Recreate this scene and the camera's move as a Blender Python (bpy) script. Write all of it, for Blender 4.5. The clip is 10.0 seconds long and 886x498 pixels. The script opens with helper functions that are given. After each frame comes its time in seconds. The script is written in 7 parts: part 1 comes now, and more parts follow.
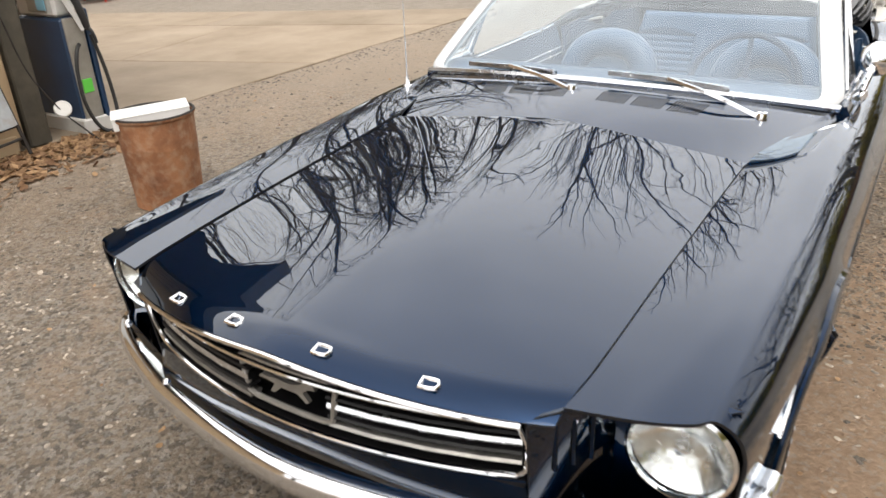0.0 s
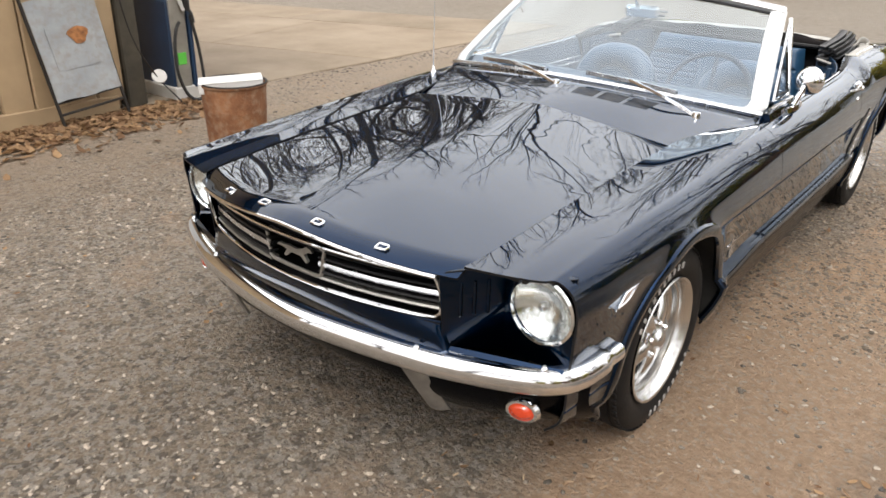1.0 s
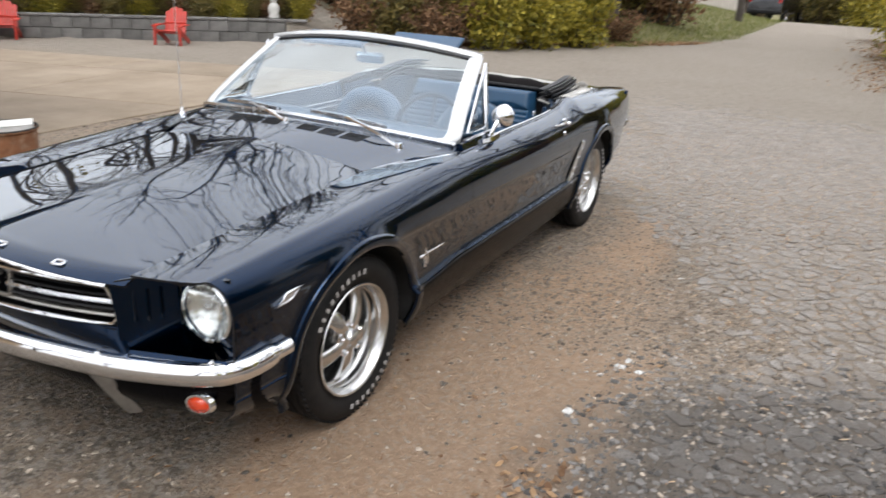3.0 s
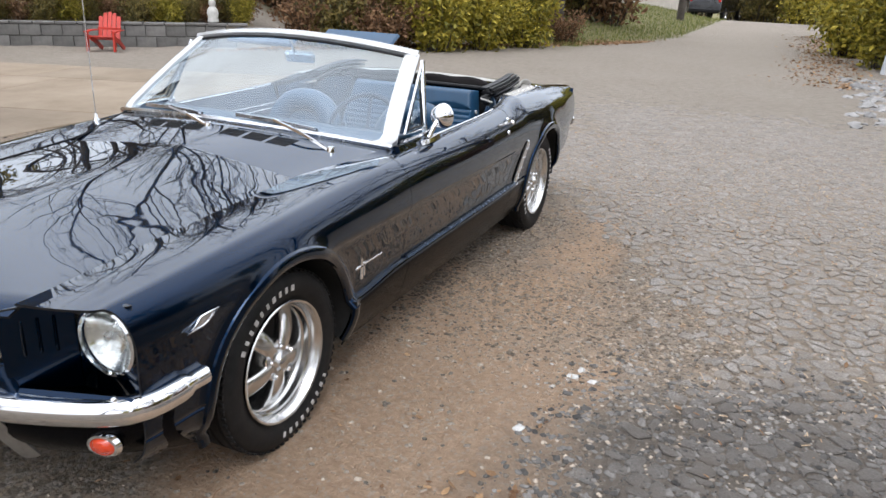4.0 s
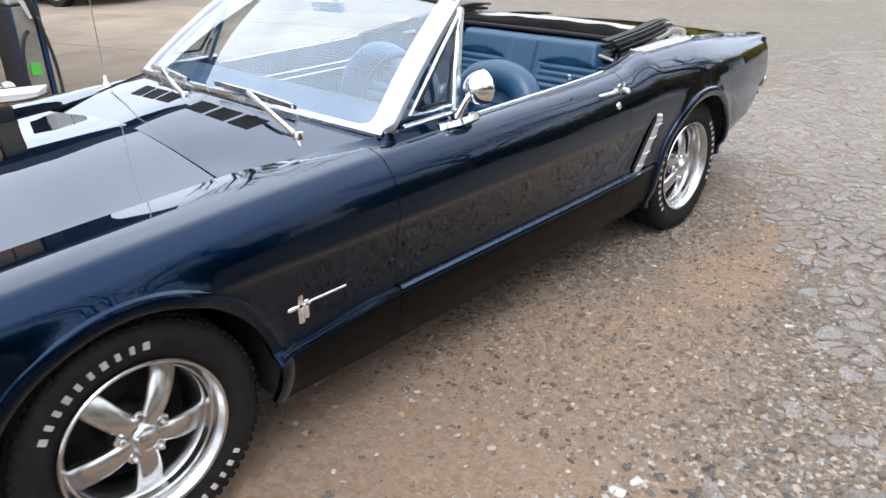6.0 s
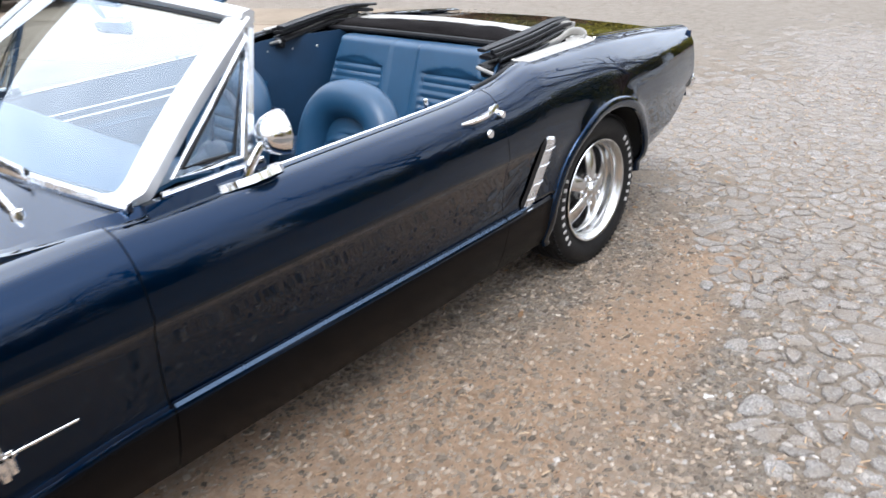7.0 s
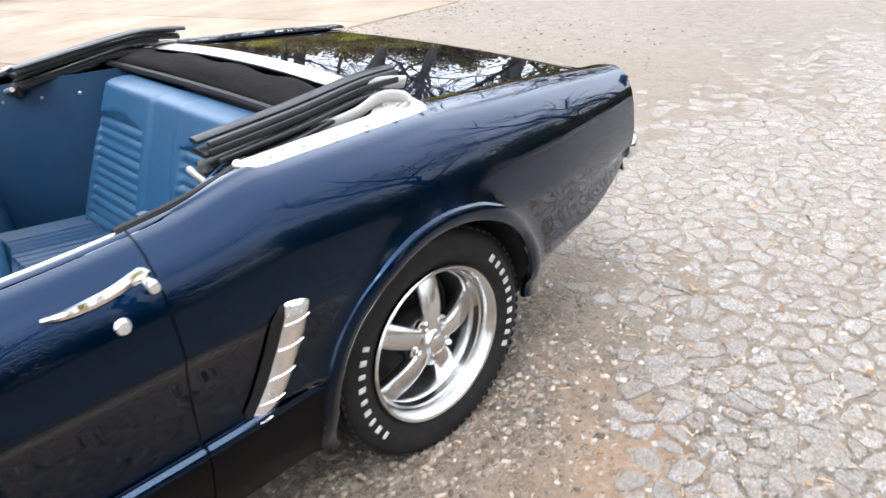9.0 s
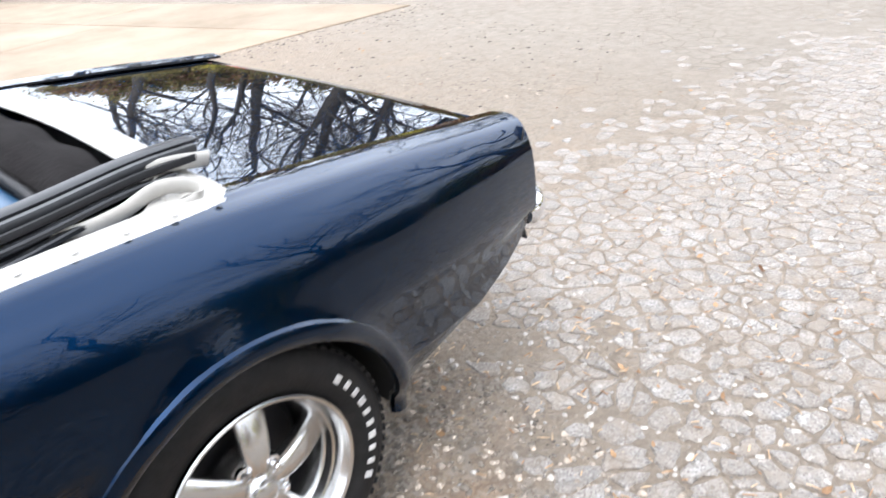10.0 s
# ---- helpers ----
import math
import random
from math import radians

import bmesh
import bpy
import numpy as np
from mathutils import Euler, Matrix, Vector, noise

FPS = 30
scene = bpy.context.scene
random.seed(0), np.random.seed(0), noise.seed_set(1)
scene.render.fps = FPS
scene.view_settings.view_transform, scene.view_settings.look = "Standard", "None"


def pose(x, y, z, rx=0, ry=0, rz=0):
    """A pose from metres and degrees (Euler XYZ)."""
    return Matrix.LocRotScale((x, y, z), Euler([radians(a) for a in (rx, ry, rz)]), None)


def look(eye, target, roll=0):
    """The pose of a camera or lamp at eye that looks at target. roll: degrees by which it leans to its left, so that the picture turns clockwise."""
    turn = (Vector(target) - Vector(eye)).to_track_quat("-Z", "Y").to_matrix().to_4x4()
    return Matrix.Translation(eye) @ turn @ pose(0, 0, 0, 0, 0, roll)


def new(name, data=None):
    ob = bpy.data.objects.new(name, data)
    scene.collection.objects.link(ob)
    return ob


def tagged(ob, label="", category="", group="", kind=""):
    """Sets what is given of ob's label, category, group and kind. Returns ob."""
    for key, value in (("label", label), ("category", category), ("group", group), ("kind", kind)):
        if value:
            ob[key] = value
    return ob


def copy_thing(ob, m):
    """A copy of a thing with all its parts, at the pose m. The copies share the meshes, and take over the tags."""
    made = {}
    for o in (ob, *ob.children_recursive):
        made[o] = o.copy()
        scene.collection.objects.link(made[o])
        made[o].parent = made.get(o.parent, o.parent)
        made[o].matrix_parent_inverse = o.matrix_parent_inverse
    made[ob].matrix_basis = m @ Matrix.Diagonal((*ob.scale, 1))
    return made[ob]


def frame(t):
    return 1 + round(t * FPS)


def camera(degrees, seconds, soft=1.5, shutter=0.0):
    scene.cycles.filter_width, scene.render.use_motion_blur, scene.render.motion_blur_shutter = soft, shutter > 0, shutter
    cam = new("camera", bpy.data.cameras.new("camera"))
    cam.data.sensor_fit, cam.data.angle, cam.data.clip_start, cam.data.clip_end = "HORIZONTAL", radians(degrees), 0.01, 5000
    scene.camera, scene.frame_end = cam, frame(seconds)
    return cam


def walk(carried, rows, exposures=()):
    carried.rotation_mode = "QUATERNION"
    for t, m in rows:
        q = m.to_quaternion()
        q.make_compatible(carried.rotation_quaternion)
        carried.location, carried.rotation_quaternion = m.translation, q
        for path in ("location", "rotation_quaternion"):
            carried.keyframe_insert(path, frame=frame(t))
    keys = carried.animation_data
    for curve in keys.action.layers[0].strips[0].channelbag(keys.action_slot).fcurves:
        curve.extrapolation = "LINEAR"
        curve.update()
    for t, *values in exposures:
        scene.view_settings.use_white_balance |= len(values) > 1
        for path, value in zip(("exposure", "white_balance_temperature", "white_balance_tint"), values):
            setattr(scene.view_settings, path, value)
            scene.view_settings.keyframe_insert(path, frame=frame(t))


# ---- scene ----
cam = camera(61.0, 10.0, shutter=0.3)
PATH = [
    (0, (0.933, -3.026, 1.523), (-0.004, -1.590, 0.704), -2.6),
    (0.5, (1.189, -3.290, 1.579), (0.237, -1.859, 0.769), -0.2),
    (1, (1.552, -3.453, 1.572), (0.481, -2.097, 0.781), 1.4),
    (1.5, (1.857, -3.578, 1.580), (0.713, -2.223, 0.898), -1.4),
    (2, (2.133, -3.605, 1.597), (1.058, -2.194, 0.915), -2.9),
    (2.5, (2.243, -3.465, 1.591), (1.240, -2.026, 0.859), 2.5),
    (3, (2.212, -3.415, 1.602), (1.397, -1.833, 0.936), 2.9),
    (3.2, (2.174, -3.418, 1.621), (1.452, -1.785, 0.971), 4.8),
    (4.3, (2.186, -3.053, 1.541), (1.427, -1.441, 0.883), 0.5),
    (4.5, (2.257, -2.936, 1.545), (1.373, -1.389, 0.885), 0.6),
    (5, (2.268, -2.603, 1.514), (1.273, -1.142, 0.816), -0.8),
    (5.2, (2.252, -2.457, 1.503), (1.252, -1.009, 0.787), 0.1),
    (6.3, (2.381, -1.695, 1.475), (1.089, -0.425, 0.628), -1.7),
    (6.5, (2.345, -1.515, 1.458), (1.073, -0.22, 0.618), -1.6),
    (7, (2.285, -1.167, 1.473), (1.066, 0.158, 0.601), -3.4),
    (7.5, (2.263, -0.78, 1.454), (0.973, 0.484, 0.595), -1.8),
    (8, (2.199, -0.433, 1.433), (0.907, 0.801, 0.534), -3.3),
    (8.5, (2.088, -0.058, 1.421), (0.856, 1.203, 0.477), -4.1),
    (9, (2.02, 0.303, 1.411), (0.711, 1.509, 0.498), -4.2),
    (9.5, (1.988, 0.624, 1.411), (0.66, 1.764, 0.443), -4.6),
    (10, (1.883, 0.882, 1.407), (0.608, 2.112, 0.479), -5.0),
]
walk(cam, [(t, look(eye, target, roll)) for t, eye, target, roll in PATH],
     exposures=[(0, 1.20, 6750, 10), (2.5, 0.93, 6400, 10), (5, 1.06, 5900, 10), (7.5, 1.65, 5850, 10), (10, 2.00, 5900, 10)])

# ---- world, sky and sun: a bright overcast day ----
SUN_ELEV, SUN_TURN = 58.0, 150.0
world = bpy.data.worlds.new("world")
scene.world = world
world.use_nodes = True
wn, wl = world.node_tree.nodes, world.node_tree.links
wn.clear()
w_out, w_bg = wn.new("ShaderNodeOutputWorld"), wn.new("ShaderNodeBackground")
w_sky = wn.new("ShaderNodeTexSky")
w_sky.sky_type, w_sky.sun_disc = "NISHITA", False
w_sky.sun_elevation, w_sky.sun_rotation = radians(SUN_ELEV), radians(SUN_TURN)
w_sky.air_density, w_sky.dust_density, w_sky.ozone_density = 1.0, 6.0, 1.0
w_hsv = wn.new("ShaderNodeHueSaturation")
w_hsv.inputs["Saturation"].default_value, w_hsv.inputs["Value"].default_value = 0.25, 1.0
w_co, w_map, w_noise = wn.new("ShaderNodeTexCoord"), wn.new("ShaderNodeMapping"), wn.new("ShaderNodeTexNoise")
w_map.inputs["Scale"].default_value = (1.6, 1.6, 4.0)
w_noise.inputs["Scale"].default_value, w_noise.inputs["Detail"].default_value = 1.3, 5.0
w_ramp = wn.new("ShaderNodeMapRange")
w_ramp.inputs["From Min"].default_value, w_ramp.inputs["From Max"].default_value = 0.3, 0.7
w_ramp.inputs["To Min"].default_value, w_ramp.inputs["To Max"].default_value = 7.0, 10.5
w_cloud = wn.new("ShaderNodeVectorMath")
w_cloud.operation = "SCALE"
w_cloud.inputs[0].default_value = (1.0, 0.985, 0.99)
w_mix = wn.new("ShaderNodeMix")
w_mix.data_type = "RGBA"
w_mix.inputs["Factor"].default_value = 0.8
wl.new(w_co.outputs["Generated"], w_map.inputs["Vector"])
wl.new(w_map.outputs["Vector"], w_noise.inputs["Vector"])
wl.new(w_noise.outputs["Fac"], w_ramp.inputs["Value"])
# an overcast sky grows brighter towards the zenith
w_sep, w_up, w_mul = wn.new("ShaderNodeSeparateXYZ"), wn.new("ShaderNodeMath"), wn.new("ShaderNodeMath")
w_up.operation, w_mul.operation = "MULTIPLY_ADD", "MULTIPLY"
w_up.inputs[1].default_value, w_up.inputs[2].default_value = 0.62, 0.70
wl.new(w_co.outputs["Generated"], w_sep.inputs["Vector"])
wl.new(w_sep.outputs["Z"], w_up.inputs[0])
wl.new(w_up.outputs[0], w_mul.inputs[0])
wl.new(w_ramp.outputs["Result"], w_mul.inputs[1])
wl.new(w_mul.outputs[0], w_cloud.inputs["Scale"])
wl.new(w_sky.outputs["Color"], w_hsv.inputs["Color"])
wl.new(w_hsv.outputs["Color"], w_mix.inputs["A"])
wl.new(w_cloud.outputs["Vector"], w_mix.inputs["B"])
wl.new(w_mix.outputs["Result"], w_bg.inputs["Color"])
w_bg.inputs["Strength"].default_value = 0.13
wl.new(w_bg.outputs["Background"], w_out.inputs["Surface"])

sun = new("sun", bpy.data.lights.new("sun", "SUN"))
sun.data.energy, sun.data.angle, sun.data.color = 0.5, radians(22), (1.0, 0.95, 0.88)
sa, se = radians(SUN_TURN), radians(SUN_ELEV)
sun.matrix_world = look((30 * math.sin(sa) * math.cos(se), 30 * math.cos(sa) * math.cos(se), 30 * math.sin(se)), (0, 0, 0))


# ---- mesh helpers ----
def interp(xs, ys):
    """A smooth curve through points, without overshoot."""
    xs, ys = np.array(xs, float), np.array(ys, float)
    d = np.diff(ys) / np.diff(xs)
    m = np.zeros(len(xs))
    m[0], m[-1] = d[0], d[-1]
    for i in range(1, len(xs) - 1):
        m[i] = 0 if d[i - 1] * d[i] <= 0 else 2 * d[i - 1] * d[i] / (d[i - 1] + d[i])

    def f(x):
        x = min(max(x, xs[0]), xs[-1])
        i = min(int(np.searchsorted(xs, x, side="right")) - 1, len(xs) - 2)
        h = xs[i + 1] - xs[i]
        t = (x - xs[i]) / h
        return float((2 * t**3 - 3 * t**2 + 1) * ys[i] + (t**3 - 2 * t**2 + t) * h * m[i] + (3 * t**2 - 2 * t**3) * ys[i + 1] + (t**3 - t**2) * h * m[i + 1])

    return f


def lerp(a, b, t):
    return a + (b - a) * t


def catmull(points, per):
    """Points on a smooth line through the given points."""
    p = [Vector(q) for q in points]
    p = [2 * p[0] - p[1]] + p + [2 * p[-1] - p[-2]]
    out = []
    for i in range(1, len(p) - 2):
        for k in range(per):
            t = k / per
            out.append(0.5 * (2 * p[i] + (p[i + 1] - p[i - 1]) * t + (2 * p[i - 1] - 5 * p[i] + 4 * p[i + 1] - p[i + 2]) * t * t + (3 * p[i] - p[i - 1] - 3 * p[i + 1] + p[i + 2]) * t**3))
    out.append(p[-2])
    return out


class Shape:
    """Vertices and faces of one mesh."""

    def __init__(self):
        self.v, self.f = [], []

    def add(self, verts, faces, m=None):
        n = len(self.v)
        self.v += [tuple(m @ Vector(q)) if m else tuple(q) for q in verts]
        self.f += [tuple(i + n for i in q) for q in faces]
        return self

    def mesh(self, name, mat, smooth=True, angle=35.0):
        me = bpy.data.meshes.new(name)
        me.from_pydata(self.v, [], self.f)
        for mt in mat if isinstance(mat, (list, tuple)) else [mat]:
            me.materials.append(mt)
        if smooth:
            me.shade_smooth()
            me.set_sharp_from_angle(angle=radians(angle))
            count = {}
            for q in self.f:
                for i in range(len(q)):
                    e = (q[i], q[i - 1]) if q[i] < q[i - 1] else (q[i - 1], q[i])
                    count[e] = count.get(e, 0) + 1
            for e in me.edges:  # open edges stay crisp
                a, b = e.vertices
                if count.get((a, b) if a < b else (b, a), 0) == 1:
                    e.use_edge_sharp = True
        me.update()
        return me

    def flip(self):
        self.f = [tuple(reversed(q)) for q in self.f]
        return self

    def mirrored(self):
        s = Shape()
        s.v = [(-x, y, z) for x, y, z in self.v]
        s.f = [tuple(reversed(q)) for q in self.f]
        return s

    # rounded block: centre, full sizes, chamfer
    def block(self, c, size, ch=0.004, m=None):
        hx, hy, hz = (s / 2 for s in size)
        ch = min(ch, hx * 0.9, hy * 0.9, hz * 0.9)
        v, idx = [], {}
        for sx in (-1, 1):
            for sy in (-1, 1):
                for sz in (-1, 1):
                    for ax in range(3):
                        d = [hx, hy, hz]
                        for o in range(3):
                            if o != ax:
                                d[o] -= ch
                        idx[sx, sy, sz, ax] = len(v)
                        v.append((c[0] + sx * d[0], c[1] + sy * d[1], c[2] + sz * d[2]))
        f = []
        for ax in range(3):
            a, b = [o for o in range(3) if o != ax]
            for s in (-1, 1):
                q = []
                for p, r in ((-1, -1), (1, -1), (1, 1), (-1, 1)):
                    k = [0, 0, 0]
                    k[ax], k[a], k[b] = s, p, r
                    q.append(idx[k[0], k[1], k[2], ax])
                flipit = (s < 0) != (ax == 1)
                f.append(tuple(reversed(q)) if flipit else tuple(q))
        for ax in range(3):
            a, b = [o for o in range(3) if o != ax]
            for p in (-1, 1):
                for r in (-1, 1):
                    q = []
                    for s, w in ((-1, a), (1, a), (1, b), (-1, b)):
                        k = [0, 0, 0]
                        k[ax], k[a], k[b] = s, p, r
                        q.append(idx[k[0], k[1], k[2], w])
                    pa = [Vector(v[i]) for i in q]
                    nrm = (pa[1] - pa[0]).cross(pa[2] - pa[0])
                    o = [0, 0, 0]
                    o[a], o[b] = p, r
                    f.append(tuple(q) if nrm.dot(Vector(o)) > 0 else tuple(reversed(q)))
        for sx in (-1, 1):
            for sy in (-1, 1):
                for sz in (-1, 1):
                    q = [idx[sx, sy, sz, w] for w in range(3)]
                    f.append(tuple(q) if sx * sy * sz > 0 else tuple(reversed(q)))
        return self.add(v, f, m)

    # surface of revolution about the local z axis; profile of (radius, z)
    def lathe(self, prof, n=32, m=None, closed=False):
        v, f = [], []
        k = len(prof)
        for i in range(n):
            a = 2 * math.pi * i / n
            v += [(r * math.cos(a), r * math.sin(a), z) for r, z in prof]
        for i in range(n):
            j = (i + 1) % n
            for q in range(k if closed else k - 1):
                w = (q + 1) % k
                f.append((i * k + q, j * k + q, j * k + w, i * k + w))
        return self.add(v, f, m)

    def rod(self, a, b, ra, rb=None, n=8, caps=True):
        a, b = Vector(a), Vector(b)
        rb = ra if rb is None else rb
        q = (b - a).to_track_quat("Z", "Y").to_matrix()
        v = [tuple(a + q @ Vector((ra * math.cos(2 * math.pi * i / n), ra * math.sin(2 * math.pi * i / n), 0))) for i in range(n)]
        v += [tuple(b + q @ Vector((rb * math.cos(2 * math.pi * i / n), rb * math.sin(2 * math.pi * i / n), 0))) for i in range(n)]
        f = [(i, (i + 1) % n, n + (i + 1) % n, n + i) for i in range(n)]
        if caps:
            f += [tuple(reversed(range(n))), tuple(range(n, 2 * n))]
        return self.add(v, f)

    # a profile of (side, up) swept along a line; up is the world's z as far as it can be
    def sweep(self, path, prof, closed=False, loop=True, caps=True, up=(0, 0, 1), scale=None):
        path = [Vector(p) for p in path]
        n, k = len(path), len(prof)
        v, f = [], []
        for i, p in enumerate(path):
            if closed:
                t = path[(i + 1) % n] - path[i - 1]
            else:
                t = path[min(i + 1, n - 1)] - path[max(i - 1, 0)]
            t.normalize()
            side = t.cross(Vector(up))
            if side.length < 1e-5:
                side = t.cross(Vector((0, 1, 0)))
            side.normalize()
            u = side.cross(t)
            s = scale(i / max(n - 1, 1)) if scale else 1.0
            v += [tuple(p + side * (a * s) + u * (b * s)) for a, b in prof]
        rings = n if closed else n - 1
        for i in range(rings):
            j = (i + 1) % n
            for q in range(k if loop else k - 1):
                w = (q + 1) % k
                f.append((i * k + q, i * k + w, j * k + w, j * k + q))
        if caps and loop and not closed:
            f += [tuple(range(k - 1, -1, -1)), tuple(range((n - 1) * k, n * k))]
        return self.add(v, f)

    def grid(self, fn, nu, nv):
        v = [tuple(fn(i / nu, j / nv)) for i in range(nu + 1) for j in range(nv + 1)]
        f = [(i * (nv + 1) + j, (i + 1) * (nv + 1) + j, (i + 1) * (nv + 1) + j + 1, i * (nv + 1) + j + 1) for i in range(nu) for j in range(nv)]
        return self.add(v, f)

    # flat outline (list of 2D points) given thickness, along axis-mapped frame m
    def plate(self, outline, h, m=None):
        n = len(outline)
        v = [(x, y, 0) for x, y in outline] + [(x, y, h) for x, y in outline]
        f = [tuple(reversed(range(n))), tuple(range(n, 2 * n))] + [(i, (i + 1) % n, n + (i + 1) % n, n + i) for i in range(n)]
        return self.add(v, f, m)


def ring(r, n=10, sx=1.0, sy=1.0):
    return [(sx * r * math.cos(2 * math.pi * i / n), sy * r * math.sin(2 * math.pi * i / n)) for i in range(n)]


def part(name, shape, mat, parent, label="", thick=0.0, smooth=True, angle=35.0, subdiv=0):
    """One mesh object under a thing or a part."""
    me = shape if isinstance(shape, bpy.types.Mesh) else shape.mesh(name, mat, smooth, angle)
    ob = new(name, me)
    ob.parent = parent
    if thick:
        md = ob.modifiers.new("thickness", "SOLIDIFY")
        md.thickness, md.offset = thick, -1
        if mat is PAINT:  # panel edges in the shut lines stay dark
            me.materials.append(BLACK)
            md.material_offset_rim = 1
    if label:
        tagged(ob, label)
    return ob


def thing(name, label, category, group="", at=None):
    ob = new(name)
    ob.empty_display_size = 0.1
    if at is not None:
        ob.matrix_basis = at
    return tagged(ob, label, category, group)


def solid(name, shape, mat, label, category, group="", kind="", smooth=True, angle=35.0):
    """A thing made of one mesh."""
    ob = new(name, shape.mesh(name, mat, smooth, angle))
    return tagged(ob, label, category, group, kind)


# ---- materials ----
def material(name, color, rough=0.5, metal=0.0, vary=0.0, scale=8.0, bump=0.0, bump_scale=60.0, color2=None, coat=0.0, spec=None, rough_vary=0.0, detail=6.0, per_object=0.0, per_island=0.0, dust=0.0, dust_color=(0.30, 0.26, 0.20)):
    mt = bpy.data.materials.new(name)
    mt.use_nodes = True
    n, l = mt.node_tree.nodes, mt.node_tree.links
    b = n["Principled BSDF"]
    b.inputs["Roughness"].default_value, b.inputs["Metallic"].default_value = rough, metal
    b.inputs["Base Color"].default_value = (*color, 1)
    if spec is not None:
        b.inputs["Specular IOR Level"].default_value = spec
    if coat:
        b.inputs["Coat Weight"].default_value, b.inputs["Coat Roughness"].default_value = coat, 0.015
    co = n.new("ShaderNodeTexCoord")
    last = None
    if vary or color2:
        nz = n.new("ShaderNodeTexNoise")
        nz.inputs["Scale"].default_value, nz.inputs["Detail"].default_value, nz.inputs["Roughness"].default_value = scale, detail, 0.62
        l.new(co.outputs["Object"], nz.inputs["Vector"])
        mr = n.new("ShaderNodeMapRange")
        mr.inputs["From Min"].default_value, mr.inputs["From Max"].default_value = 0.32, 0.68
        l.new(nz.outputs["Fac"], mr.inputs["Value"])
        mx = n.new("ShaderNodeMix")
        mx.data_type = "RGBA"
        mx.inputs["A"].default_value = (*[c * (1 - vary) for c in color], 1)
        mx.inputs["B"].default_value = (*(color2 or [min(1, c * (1 + vary)) for c in color]), 1)
        l.new(mr.outputs["Result"], mx.inputs["Factor"])
        last = mx.outputs["Result"]
    if per_object or per_island:
        src = n.new("ShaderNodeObjectInfo" if per_object else "ShaderNodeNewGeometry")
        hs = n.new("ShaderNodeHueSaturation")
        m2 = n.new("ShaderNodeMapRange")
        k = per_object or per_island
        m2.inputs["To Min"].default_value, m2.inputs["To Max"].default_value = 1 - k, 1 + k
        l.new(src.outputs["Random" if per_object else "Random Per Island"], m2.inputs["Value"])
        l.new(m2.outputs["Result"], hs.inputs["Value"])
        if last:
            l.new(last, hs.inputs["Color"])
        else:
            hs.inputs["Color"].default_value = (*color, 1)
        last = hs.outputs["Color"]
    if dust:
        nd = n.new("ShaderNodeTexNoise")
        nd.inputs["Scale"].default_value, nd.inputs["Detail"].default_value = 22.0, 8.0
        l.new(co.outputs["Object"], nd.inputs["Vector"])
        md = n.new("ShaderNodeMapRange")
        md.inputs["From Min"].default_value, md.inputs["From Max"].default_value, md.inputs["To Max"].default_value = 0.45, 0.8, dust
        l.new(nd.outputs["Fac"], md.inputs["Value"])
        mx = n.new("ShaderNodeMix")
        mx.data_type = "RGBA"
        mx.inputs["B"].default_value = (*dust_color, 1)
        if last:
            l.new(last, mx.inputs["A"])
        else:
            mx.inputs["A"].default_value = (*color, 1)
        l.new(md.outputs["Result"], mx.inputs["Factor"])
        last = mx.outputs["Result"]
    if last:
        l.new(last, b.inputs["Base Color"])
    if rough_vary:
        n3, m3 = n.new("ShaderNodeTexNoise"), n.new("ShaderNodeMapRange")
        n3.inputs["Scale"].default_value, n3.inputs["Detail"].default_value = scale * 2.3, 5
        l.new(co.outputs["Object"], n3.inputs["Vector"])
        m3.inputs["From Min"].default_value, m3.inputs["From Max"].default_value = 0.3, 0.7
        m3.inputs["To Min"].default_value, m3.inputs["To Max"].default_value = max(0.02, rough - rough_vary), min(1, rough + rough_vary)
        l.new(n3.outputs["Fac"], m3.inputs["Value"])
        l.new(m3.outputs["Result"], b.inputs["Roughness"])
    if bump:
        nb, bp = n.new("ShaderNodeTexNoise"), n.new("ShaderNodeBump")
        nb.inputs["Scale"].default_value, nb.inputs["Detail"].default_value = bump_scale, 8
        l.new(co.outputs["Object"], nb.inputs["Vector"])
        bp.inputs["Strength"].default_value, bp.inputs["Distance"].default_value = bump, 1.0 / bump_scale
        l.new(nb.outputs["Fac"], bp.inputs["Height"])
        l.new(bp.outputs["Normal"], b.inputs["Normal"])
    return mt


